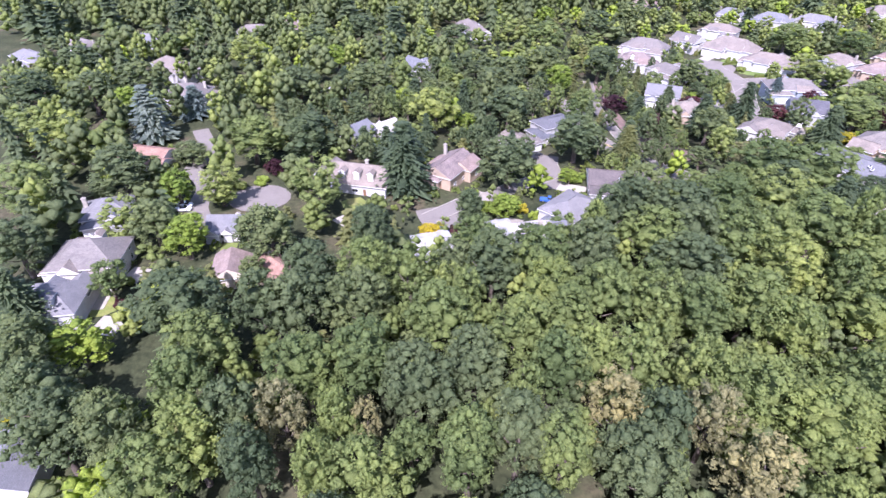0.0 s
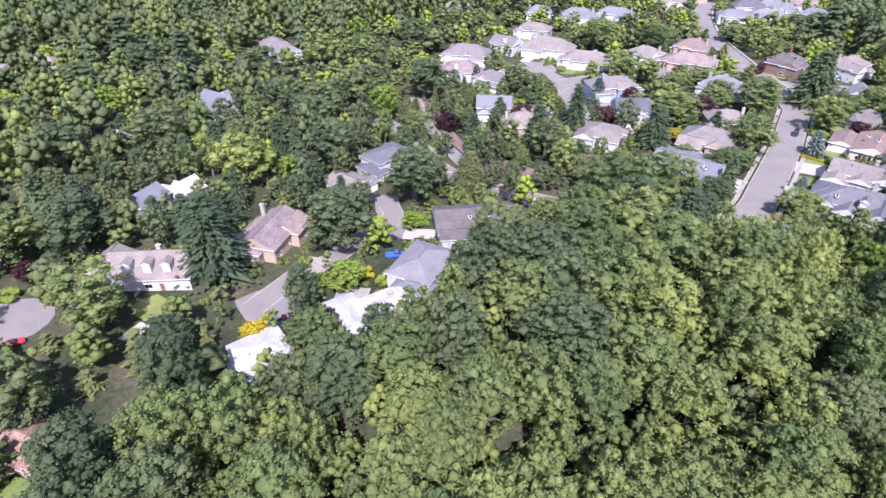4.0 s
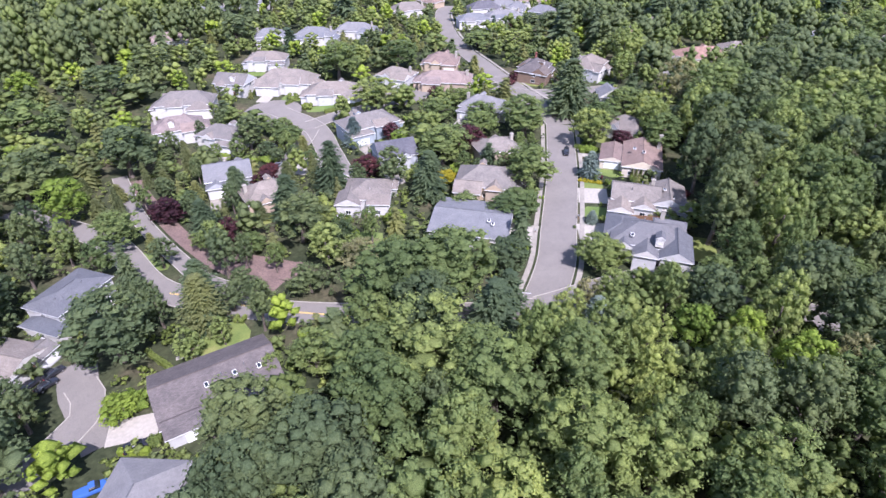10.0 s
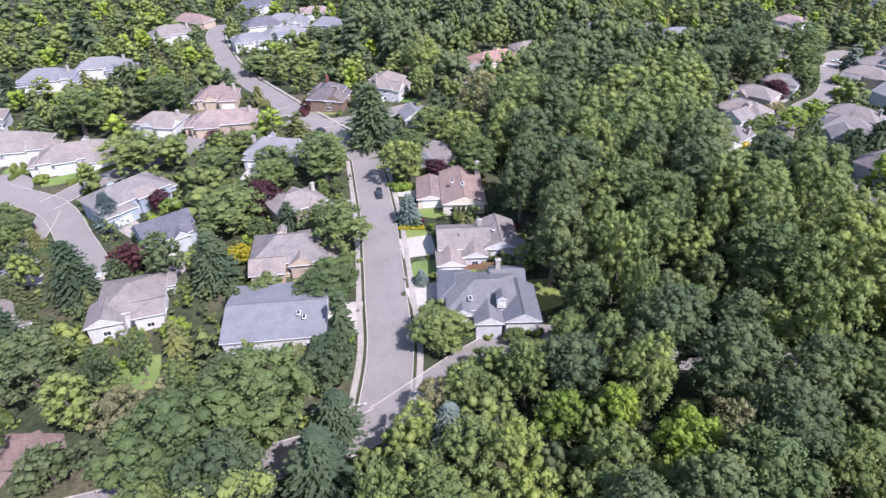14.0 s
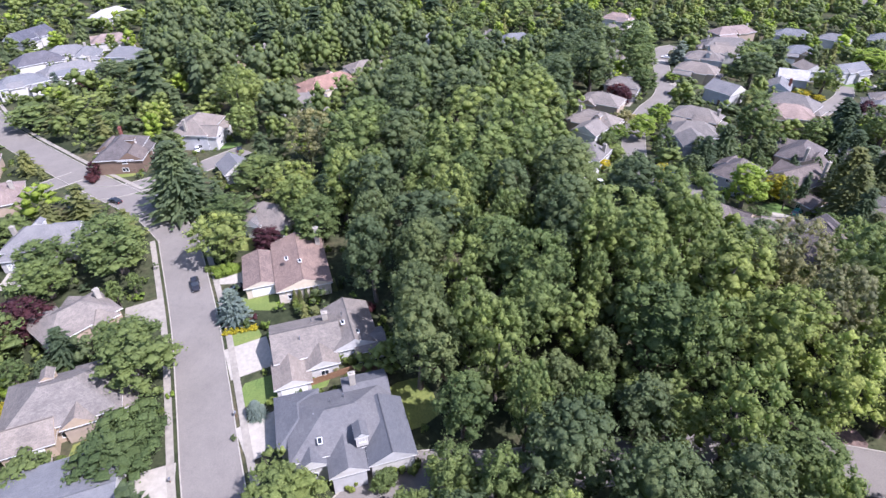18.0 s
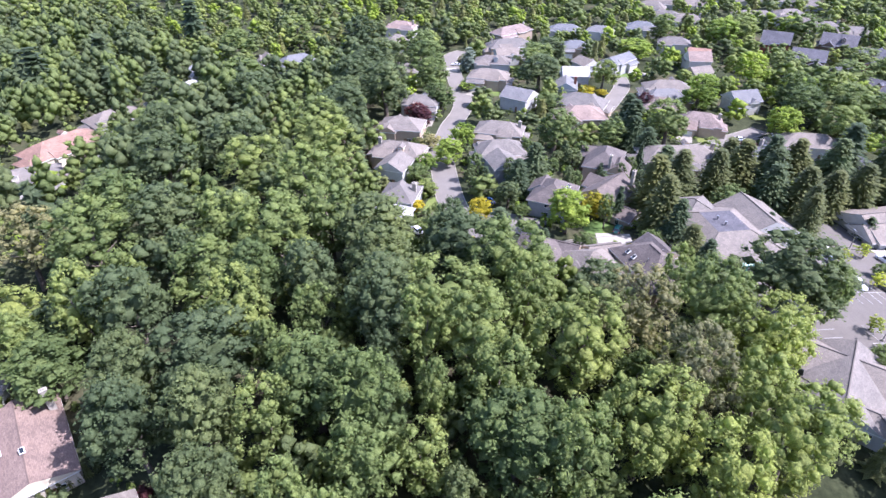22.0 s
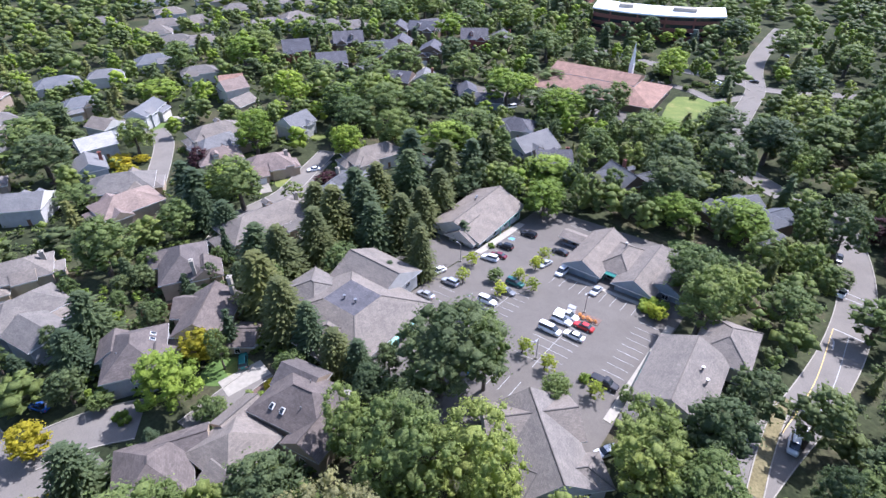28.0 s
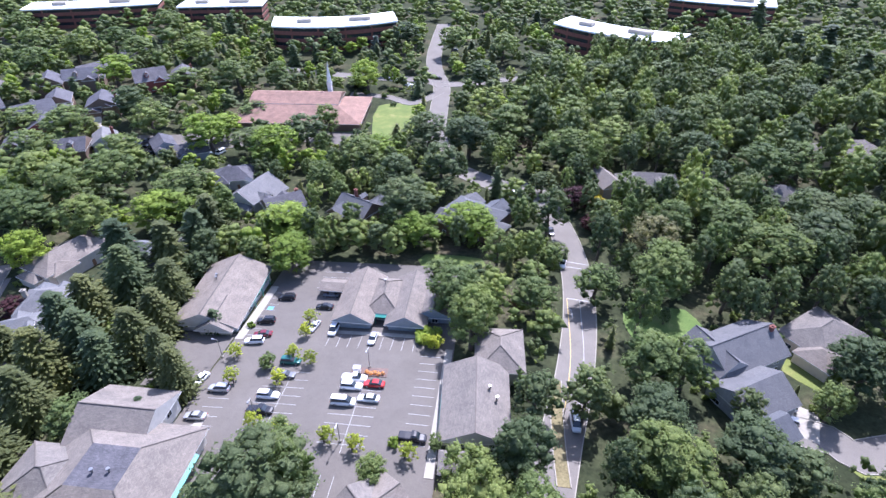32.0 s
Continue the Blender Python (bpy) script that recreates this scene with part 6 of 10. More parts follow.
simple_house(301.9, -60.5, -109, 20.3, 11.0, "shake", "white", 4.5, "hip", 1)
simple_house(291.4, -5.8, -97, 25.2, 12.0, "shake", "tan", 4.5, "hip", 1)
simple_house(404.4, -31.4, -57, 16.1, 9.0, "grey", "white", 5.5, "gable", 1)
simple_house(465.8, -44.9, -121, 15.1, 9.0, "grey", "white", 5, "hip", 0)
simple_house(490.7, 71.9, -110, 17.5, 11.0, "tan", "white", 5, "hip", 0)
simple_house(457.8, 76.0, -95, 12.0, 10.0, "shake", "white", 5, "hip", 0)
simple_house(403.8, 74.7, -103, 10.2, 10.0, "shake", "white", 5, "hip", 0)
simple_house(471.2, -24.9, -103, 18.7, 10.0, "grey", "white", 5, "hip", 0)
simple_house(434.7, -18.7, -100, 14.8, 10.0, "grey", "tan", 5, "hip", 0)
simple_house(601.7, 22.9, -98, 21.3, 11.0, "pale", "white", 5, "hip", 0)
simple_house(263.9, -106.4, -106, 16.2, 11.0, "grey", "white", 4.5, "gable", 1)
simple_house(250.0, -97.7, -141, 12.1, 11.0, "dark", "brown", 5.2, "gable", 1)
simple_house(277.4, -63.9, 177, 14.0, 11.0, "grey", "grey", 4.2, "gable", 1)
simple_house(292.1, -39.7, -163, 12.7, 10.0, "grey", "tan", 4.2, "hip", 1)
simple_house(288.7, -28.2, -147, 13.5, 11.0, "grey", "grey", 4.2, "hip", 1)
simple_house(320.0, -143.8, -140, 8.5, 11.0, "dark", "grey", 3.6, "gable", 1)
simple_house(305.2, -140.2, -151, 12.3, 10.0, "dark", "blue", 3.4, "gable", 1)
simple_house(139.3, -125.5, -156, 8.5, 11.0, "shake", "tan", 5, "gable", 1)
simple_house(124.4, -126.2, -179, 21.0, 12.0, "shake", "grey", 4.2, "hip", 1)
simple_house(80.7, -122.2, 163, 11.2, 10.0, "pale", "white", 4.2, "hip", 1)
simple_house(41.3, -163.3, -166, 26.0, 12.0, "shake", "tan", 4.2, "hip", 1)
simple_house(101.0, -133.2, 168, 13.6, 10.0, "brown", "tan", 4.2, "hip", 0)
simple_house(277.9, -119.0, -163, 14.1, 10.0, "dark", "grey", 4, "hip", 0)
simple_house(413.1, -201.2, -147, 11.7, 14.0, "dark", "brown", 6, "gable", 1)
simple_house(391.6, -178.4, -148, 10.9, 14.0, "dark", "brown", 6, "gable", 1)
simple_house(403.0, -212.4, -153, 16.3, 14.0, "dark", "brown", 6, "gable", 1)
simple_house(366.9, -216.8, -145, 15.5, 14.0, "dark", "red", 6, "gable", 1)
simple_house(368.8, -178.6, -151, 13.5, 14.0, "dark", "brown", 6, "gable", 1)
simple_house(375.6, -147.9, -154, 12.0, 14.0, "dark", "red", 6, "gable", 1)
simple_house(353.7, -225.8, -157, 11.8, 14.0, "dark", "brown", 6, "gable", 1)
simple_house(351.6, -130.8, -157, 12.5, 12.0, "dark", "brown", 5, "gable", 1)
simple_house(344.0, -141.2, -148, 8.7, 12.0, "grey", "grey", 5, "gable", 1)
simple_house(375.4, -129.9, -150, 8.5, 12.0, "dark", "brown", 5, "gable", 1)
simple_house(427.7, -131.5, -126, 14.1, 14.0, "dark", "red", 6, "gable", 1)
simple_house(396.2, -128.4, -128, 14.9, 14.0, "dark", "brown", 6, "gable", 1)
simple_house(418.4, -162.3, -131, 16.6, 14.0, "dark", "brown", 6, "gable", 1)
simple_house(391.3, -161.8, -126, 16.3, 14.0, "dark", "brown", 6, "gable", 1)
simple_house(346.8, 7.5, -123, 18.5, 12.0, "shake", "tan", 5.2, "hip", 1)
simple_house(470.6, -72.4, -113, 17.5, 11.0, "grey", "white", 5, "hip", 0)
simple_house(435.1, -76.0, -116, 16.6, 10.0, "pale", "white", 5, "hip", 0)
simple_house(549.3, -124.2, -128, 21.0, 12.0, "pale", "white", 3.4, "hip", 0)
simple_house(533.6, -107.6, -122, 20.1, 12.0, "pale", "white", 3.4, "hip", 0)
simple_house(497.0, -162.9, -105, 26.0, 12.0, "pale", "white", 3.4, "hip", 0)
simple_house(587.0, -100.3, -112, 17.2, 12.0, "pale", "white", 3.4, "hip", 0)
simple_house(552.7, -180.6, -112, 19.2, 12.0, "pale", "white", 3.4, "hip", 0)
simple_house(628.6, -158.1, -93, 22.0, 12.0, "pale", "white", 3.4, "hip", 0)
simple_house(528.4, -221.8, -108, 23.4, 12.0, "pale", "white", 3.4, "hip", 0)
simple_house(504.1, -104.9, -127, 20.3, 12.0, "pale", "white", 3.4, "hip", 0)
simple_house(499.6, -189.9, -93, 20.0, 12.0, "pale", "white", 3.4, "hip", 0)
simple_house(405.0, -73.9, -121, 10.0, 10.0, "terracotta", "white", 6.5, "gable", 1)
simple_house(425.0, 21.2, -87, 11.5, 9.0, "shake", "white", 5, "gable", 1)
simple_house(351.7, -30.1, -93, 17.9, 10.0, "grey", "tan", 4.5, "hip", 1)
simple_house(402.9, -13.8, -164, 10.2, 9.0, "shake", "white", 5, "gable", 1)
simple_house(341.4, -24.2, -114, 14.1, 10.0, "tan", "tan", 4.5, "hip", 1)
simple_house(383.9, -63.5, -81, 10.3, 9.0, "shake", "tan", 4.2, "gable", 1)
simple_house(403.6, -223.5, -118, 17.3, 12.0, "dark", "brown", 6, "gable", 1)
simple_house(449.3, -195.0, -111, 23.0, 12.0, "pale", "white", 3.4, "hip", 0)
simple_house(481.8, -183.0, -102, 26.0, 12.0, "pale", "white", 3.4, "hip", 0)
simple_house(493.7, -113.4, -110, 20.0, 12.0, "pale", "white", 3.4, "hip", 0)
simple_house(540.4, -143.3, -101, 21.8, 12.0, "pale", "white", 3.4, "hip", 0)
simple_house(591.5, -187.6, -103, 22.3, 12.0, "pale", "white", 3.4, "hip", 0)
simple_house(549.4, -210.4, -106, 23.0, 12.0, "pale", "white", 3.4, "hip", 0)
simple_house(462.5, -185.8, -103, 22.3, 12.0, "pale", "white", 3.4, "hip", 0)
simple_house(579.4, -144.8, -113, 19.7, 12.0, "pale", "white", 3.4, "hip", 0)
simple_house(399.4, -256.7, -145, 14.2, 12.0, "dark", "brown", 5, "gable", 0)

# ---- shops round the car park ----
block_building(205.2, -48.4, 0, [(6.12, -0.49, 8.75, 17.49, 3.4, 30, "gable"), (-7.19, -0.49, 8.75, 17.49, 3.4, 30, "gable"), (-0.49, -1.94, 7.78, 12.64, 3.6, 30, "hip"), (-13.61, -0.78, 8.75, 9.72, 3.2, 28, "gable")], "shake", "blue", "low shop building with weathered shake gables and dark shopfront", canopies=((-0.49, 5.15, 5.83, 180),), vents=((0.0, -3.89, 6.51),))
block_building(248.3, -48.0, 2, [(0.0, 0.0, 15.84, 23.77, 3.4, 25, "gable"), (-2.97, 8.91, 7.92, 8.91, 3.4, 30, "gable")], "shake", "white", "shop building with a pale shake roof and green canopies", canopies=((-7.92, -3.96, 15.84, 270),), vents=((2.97, -3.96, 6.17), (2.48, -2.57, 6.37)))
block_building(179.3, -15.5, 3, [(0.0, 0.0, 12.1, 17.68, 3.3, 25, "gable"), (-5.12, -14.89, 9.31, 12.1, 3.3, 27, "hip")], "shake", "white", "long shop building with a weathered shake roof and roof vents", canopies=((6.14, 1.86, 7.44, 90),), vents=((-2.79, -1.86, 5.44), (-4.19, 0.47, 5.07)))
block_building(243.3, 9.2, 0, [(-1.84, 0.0, 23.02, 22.1, 3.5, 24, "deck"), (3.22, -11.97, 13.81, 13.81, 3.5, 26, "gable"), (9.21, 1.38, 12.89, 11.97, 3.5, 26, "hip"), (-3.68, 8.75, 11.05, 10.13, 3.5, 25, "hip")], "shake", "white", "large low shop building with a complex shake roof", canopies=((-14.0, -1.84, 9.21, 270),), vents=((-0.92, 1.38, 7.18), (-3.68, 0.92, 7.18)))
block_building(192.3, 14.8, -44, [(0.0, 0.0, 17.0, 10.4, 3.4, 26, "gable"), (4.4, 1.0, 8.4, 14.6, 3.4, 26, "gable"), (-6.0, -1.0, 5.0, 13.0, 3.3, 24, "hip")], "shake", "white", "shop building with crossing weathered shake gables")
block_building(182.7, -1.1, 3, [(0.0, 0.0, 3.12, 3.3, 2.5, 25, "hip")], "pale", "brown", "small shake-roofed shed beside the walkway", name="shed", detail=0)
block_building(220.7, -55.8, 0, [(0.0, 0.0, 5.14, 3.56, 2.5, 20, "gable")], "shake", "brown", "open shake-roofed trash shelter in the car park", name="shelter", detail=0)
block_building(275.8, -199.2, 4, [(0.0, 2.12, 59.5, 36.12, 3.6, 17, "hip"), (4.25, -2.12, 42.5, 17.0, 8.0, 17, "gable")], "terracotta", "brown", "wide church with a low two-tier terracotta roof", name="church", detail=1)
spire = empty("steeple", on_ground(265.9, -208.9))
child("tower", raw_mesh("tower", *tube([(0, 0, -0.2), (0, 0, 12.5), (0, 0, 14.0)], [1.4, 1.4, 1.6], 4), [M["trim"]]), spire)
child("spire", raw_mesh("spire", *tube([(0, 0, 14.0), (0, 0, 24.0)], [1.3, 0.08], 8), [M["trim"]]), spire)
tagged(spire, "slim white steeple rising above the church roof", "steeple")
office(294.8, -323.9, 17, 80, 27, 13.5, 9, M["brick"], "dark red brick office block with a white flat roof")
office(109.7, -313.4, -31.5, 78, 24, 13.5, 7, M["brick"], "red brick office block with a white curved flat roof")
office(25.0, -398.0, -18, 70, 25, 16, 3, M["brick"], "long brick office block with a pale flat roof")
office(485.0, -350.0, 20, 90, 25, 13, 3, M["brick"], "distant brick office block")
office(393.1, -366.3, 12, 60, 24, 12, 0, M["brick"], "distant red brick office block")
lines("parking_lines", 195.1, -34.8, 0, 9, 2.62, 4.77)
lines("parking_lines", 220.9, -22.8, 90, 8, 2.46, 9.46)
lines("parking_lines", 204.2, -21.1, 90, 8, 2.44, 9.37)
lines("parking_lines", 190.5, -31.1, 90, 11, 2.56, 4.55)
lines("parking_lines", 236.6, -54.2, 90, 8, 2.68, 4.77)
lines("parking_lines", 233.5, -13.5, 90, 6, 2.54, 4.52)
lines("parking_lines", 203.4, 5.2, 0, 8, 2.46, 4.56)
lines("parking_lines", 221.9, -65.8, 90, 4, 2.79, 8.98)
lines("parking_lines", 220.3, -12.8, 0, 1, 0.93, 17.72)
lines("parking_lines", 203.8, -11.3, 0, 1, 0.93, 18.5)
slab("disabled_bay", 213.0, 6.6, 0, 1.5, 1.5, "paint_blue", 0.13, "blue painted disabled bay marking", "road marking")
slab("disabled_bay", 235.6, -46.9, 0, 1.6, 1.6, "paint_blue", 0.13, "blue painted disabled bay marking", "road marking")
lamp_post(204.4, -4.6, 5.6, 90)
lamp_post(203.7, -25.9, 6.0, 90)
lamp_post(223.3, -9.1, 5.6, 90)
lamp_post(161.2, -17.3, 7.5, 180)
lamp_post(239.0, -26.6, 5.6, 0)
# cars
car(235.5, -7.8, 0, "sedan", "silver")
car(240.0, -18.4, 75, "sedan", "white")
car(234.4, -15.9, 0, "suv", "silver")
car(233.7, -32.5, 8, "suv", "white")
car(232.8, -35.3, 8, "sedan", "maroon")
car(234.1, -40.8, 5, "suv", "black")
car(232.7, -51.5, 5, "suv", "black")
car(221.0, -53.8, 0, "sedan", "grey")
car(221.0, -48.1, 0, "sedan", "black")
car(221.0, -39.4, 80, "sedan", "silver")
car(215.6, -38.6, 88, "van", "white")
car(205.2, -35.7, 88, "sedan", "silver")
car(222.0, -25.8, 180, "suv", "green")
car(221.6, -21.2, 180, "sedan", "grey")
car(222.8, -14.7, 180, "suv", "white")
car(222.8, -10.4, 180, "pickup", "black")
car(206.5, -14.3, 180, "van", "white")
car(201.5, -15.8, 0, "sedan", "white")
car(201.3, -20.2, 0, "sedan", "red")
car(206.0, -19.0, 180, "suv", "white")
car(206.0, -21.5, 180, "pickup", "white")
car(190.8, -6.9, 180, "pickup", "black")
car(112.7, -28.7, -20, "suv", "white")
car(114.1, -24.4, -15, "suv", "silver")
car(159.0, -16.1, 92, "van", "white")
car(159.9, -95.1, 95, "sedan", "black")
car(326.0, -144.5, 30, "sedan", "black")
car(332.7, -150.7, 30, "sedan", "grey")
car(328.6, -140.4, 30, "sedan", "black")
car(298.6, -145.1, 20, "sedan", "white")
car(324.6, -138.8, 30, "suv", "black")
car(335.1, -147.0, 30, "sedan", "silver")
car(184.2, 7.5, 60, "sedan", "white")
car(250.1, 31.8, -35, "suv", "green")
car(272.5, 61.1, 20, "sedan", "blue")
car(314.5, -42.7, 60, "sedan", "white")
car(191.7, 176.3, 217, "suv", "black")
car(203.7, 230.1, 60, "sedan", "white")
car(222.0, 223.1, 80, "sedan", "black")
car(193.2, 165.3, -58, "sedan", "black")
car(332.5, 187.6, 40, "sedan", "black")
car(34.2, 186.6, 20, "sedan", "black")
car(32.4, 183.6, 20, "sedan", "black")
car(41.5, 155.9, -10, "suv", "black")
car(-53.4, 141.6, 20, "sedan", "red")
car(30.0, 186.0, 30, "sedan", "black")
car(33.0, 151.9, -10, "pickup", "blue")
car(134.3, 260.2, 70, "sedan", "black")
car(127.0, 221.2, -40, "sedan", "silver")
car(123.1, 258.9, 0, "suv", "black")
car(116.5, 244.6, 20, "sedan", "grey")
car(214.3, 232.5, 60, "sedan", "maroon")
car(-77.8, 142.1, 0, "pickup", "white")
car(-77.9, 144.8, 0, "sedan", "white")
car(-65.7, 130.4, 0, "sedan", "black")
car(0.4, 133.1, -60, "sedan", "blue")
car(3.7, 133.3, -60, "sedan", "grey")
car(263.9, 206.3, 30, "sedan", "black")
car(423.8, 48.1, 70, "sedan", "white")
car(230.3, -245.4, 0, "sedan", "white")
car(217.0, -258.3, 0, "sedan", "black")
car(238.9, -255.3, 0, "suv", "white")
car(212.6, -310.1, 0, "sedan", "grey")
car(172.3, -120.1, 70, "pickup", "white")
car(157.4, -76.5, 80, "sedan", "white")
car(245.0, -255.7, 0, "sedan", "white")
car(233.6, -247.8, 0, "sedan", "white")
car(260.4, 220.7, 30, "sedan", "white")
car(260.5, 83.1, 20, "suv", "white")
car(329.9, -145.0, 20, "sedan", "black")
car(296.3, -145.6, 70, "van", "white")
parasol(173.0, 139.6)
mailbox(147.1, 136.6, 36)
mailbox(145.8, 151.2, 36)
mailbox(159.9, 147.3, 36)


# ---- trees that stand out ----
tree("oak", 213.8, 15.3, 21.0, 9.9, "near")
tree("oak", 220.4, 25.6, 11.0, 4.4, "near")
tree("oak", 213.6, 23.9, 12.0, 4.2, "near")
tree("fir", 228.3, 20.8, 10.0, 3.8, "near")
tree("oak", 224.1, 17.3, 8.0, 2.9, "near")
tree("ash", 113.3, 105.1, 15.0, 5.0, "near")
tree("ash", 115.8, 98.8, 16.0, 4.6, "near")
tree("ash", 119.5, 92.1, 16.0, 4.5, "near")
tree("oak", 116.0, 159.6, 7.9, 7.5, "near")
tree("oak", 128.0, 145.3, 9.0, 6.9, "near")
tree("maple", 170.4, 85.6, 12.0, 4.9, "near")
tree("oak", 169.1, 77.8, 15.0, 5.8, "near")
tree("oak", 174.1, 90.6, 12.0, 4.0, "near")
tree("maple", 167.5, 71.6, 14.0, 4.8, "near")
tree("maple", 166.9, 55.5, 11.9, 7.0, "near")
tree("cedar", 258.3, 19.7, 18.0, 7.4, "near")
tree("cedar", 247.8, 22.1, 17.0, 6.4, "near")
tree("cedar", 233.3, 22.1, 11.0, 4.7, "near")
tree("cedar", 267.4, 7.5, 16.0, 6.6, "near")
tree("fir", 276.6, 7.5, 13.6, 6.6, "near")
tree("cedar", 268.4, -4.2, 16.0, 6.6, "near")
tree("fir", 267.6, -21.7, 17.0, 7.0, "near")
tree("cedar", 247.6, -19.0, 15.0, 4.8, "near")
tree("fir", 297.8, 2.7, 12.0, 5.6, "near")
tree("fir", 315.9, -0.1, 16.0, 6.6, "mid")
tree("cedar", 260.3, -45.1, 16.0, 6.6, "near")
tree("fir", 273.9, -47.3, 18.0, 7.4, "near")
tree("cedar", 275.8, -34.9, 17.0, 7.0, "near")
tree("ash", 109.6, 114.7, 17.0, 5.0, "near")
tree("ash", 118.4, 110.4, 17.0, 5.2, "near")
tree("ash", 120.7, 103.4, 18.0, 4.6, "near")
tree("spruce", 125.3, 117.2, 10.0, 4.3, "near")
tree("lime", 133.4, 100.2, 13.0, 4.5, "near")
tree("lime", 136.8, 92.4, 15.0, 4.0, "near")
tree("ash", 127.4, 90.0, 18.0, 4.7, "near")
tree("lime", 134.9, 81.4, 18.0, 5.0, "near")
tree("dry", 139.1, 76.2, 18.0, 4.0, "near")
tree("ash", 143.2, 89.3, 22.0, 4.6, "near")
tree("oak", 141.7, 100.4, 17.0, 6.4, "near")
tree("maple", 164.3, 105.7, 16.0, 5.5, "near")
tree("ash", 162.8, 95.3, 22.0, 3.3, "near")
tree("oak", 141.0, 69.2, 22.0, 6.9, "near")
tree("oak", 153.6, 65.4, 22.0, 6.2, "near")
tree("dry", 128.9, 121.8, 10.0, 4.1, "near")
tree("maple", 132.6, 117.4, 12.5, 4.8, "near")
tree("ash", 121.0, 121.6, 11.5, 4.0, "near")
tree("oak", 173.0, 115.8, 22.0, 7.2, "near")
tree("oak", 208.6, 125.7, 22.0, 10.5, "near")
tree("maple", 200.1, 104.9, 22.0, 8.3, "near")
tree("ash", 193.3, 111.5, 22.0, 5.6, "near")
tree("oak", 242.5, 95.6, 22.0, 10.5, "mid")
tree("ash", 215.0, 80.9, 22.0, 10.5, "near")
tree("maple", 184.0, 75.3, 22.0, 9.0, "near")
tree("oak", 157.4, 87.7, 22.0, 7.6, "near")
tree("oak", 152.5, 78.1, 22.0, 7.3, "near")
tree("ash", 287.6, 128.3, 22.0, 10.5, "mid")
tree("ash", 316.8, 110.7, 22.0, 10.5, "mid")
tree("oak", 261.9, 144.2, 22.0, 9.5, "mid")
tree("maple", 268.3, 160.0, 22.0, 10.5, "mid")
tree("maple", 231.6, 128.2, 22.0, 8.1, "mid")
tree("ash", 327.2, 180.9, 13.2, 9.4, "mid")
tree("oak", 355.5, 137.5, 22.0, 10.5, "mid")
tree("oak", 384.9, 91.6, 22.0, 10.5, "mid")
tree("oak", 124.4, 76.8, 22.0, 6.1, "near")
tree("maple", 130.7, 69.6, 22.0, 7.5, "near")
tree("oak", 118.2, 85.3, 22.0, 5.8, "near")
tree("maple", 104.4, 117.5, 22.0, 4.3, "near")
tree("ash", 218.8, 119.4, 24.0, 6.9, "near")
tree("ash", 173.0, 101.6, 24.0, 5.0, "near")
tree("ash", 168.9, 95.8, 14.0, 5.0, "near")
tree("maple", 193.2, 98.0, 24.0, 7.6, "near")
tree("oak", 215.4, 92.8, 24.0, 8.9, "near")
tree("ash", 203.6, 78.0, 24.0, 7.5, "near")
tree("ash", 206.5, 86.1, 24.0, 5.6, "near")
tree("ash", 222.7, 66.5, 24.0, 9.4, "near")
tree("oak", 220.6, 49.5, 13.0, 6.4, "near")
tree("oak", 233.0, 77.4, 20.4, 9.9, "near")
tree("ash", 245.4, 115.4, 24.0, 10.5, "mid")
tree("ash", 270.8, 110.6, 24.0, 10.5, "mid")
tree("oak", 303.8, 136.5, 24.0, 10.5, "mid")
tree("oak", 312.8, 159.6, 24.0, 10.5, "mid")
tree("ash", 249.3, 157.3, 24.0, 9.7, "mid")
tree("ash", 231.5, 168.9, 15.0, 8.3, "mid")
tree("maple", 242.5, 186.2, 9.6, 9.1, "mid")
tree("maple", 214.9, 154.2, 14.0, 8.2, "mid")
tree("ash", 203.0, 174.8, 14.0, 7.5, "mid")
tree("oak", 351.4, 87.3, 24.0, 10.5, "mid")
tree("maple", 357.7, 63.9, 12.5, 7.4, "mid")
tree("dry", 204.6, 50.5, 24.0, 7.2, "near")
tree("ash", 198.7, 61.4, 24.0, 8.2, "near")
tree("ash", 183.4, 56.2, 24.0, 7.5, "near")
tree("dry", 188.6, 45.7, 24.0, 6.6, "near")
tree("ash", 179.6, 67.3, 24.0, 5.9, "near")
tree("ash", 166.5, 64.5, 24.0, 5.5, "near")
tree("maple", 146.7, 108.8, 7.9, 5.0, "near")
tree("maple", 151.9, 116.3, 4.0, 2.4, "near")
tree("maple", 144.2, 130.3, 9.0, 6.8, "near")
tree("maple", 141.8, 117.8, 7.2, 4.2, "near")
tree("maple", 164.1, 171.1, 15.0, 8.9, "mid")
tree("maple", 193.1, 197.0, 15.0, 10.5, "mid")
tree("maple", 157.5, 202.4, 13.0, 10.5, "mid")
tree("plum", 169.3, 202.5, 10.0, 6.9, "mid")
tree("maple", 181.6, 207.5, 10.0, 7.0, "mid")
tree("fir", 221.7, 199.0, 22.1, 10.5, "near")
tree("spruce", 182.9, 160.5, 9.0, 4.0, "mid")
tree("spruce", 160.8, 143.5, 4.0, 2.1, "near")
tree("maple", 148.9, 161.9, 8.0, 8.8, "near")
tree("fir", 138.8, 188.0, 16.0, 6.6, "near")
tree("maple", 141.1, 174.8, 6.0, 5.0, "mid")
tree("gold", 148.8, 191.1, 4.0, 4.2, "mid")
tree("fir", 165.3, 188.6, 9.0, 4.0, "mid")
tree("plum", 210.4, 166.1, 6.0, 5.1, "mid")
tree("maple", 195.6, 234.8, 8.0, 7.2, "mid")
tree("maple", 267.4, 296.5, 9.0, 10.5, "far")
tree("ash", 277.7, 279.9, 10.0, 10.5, "far")
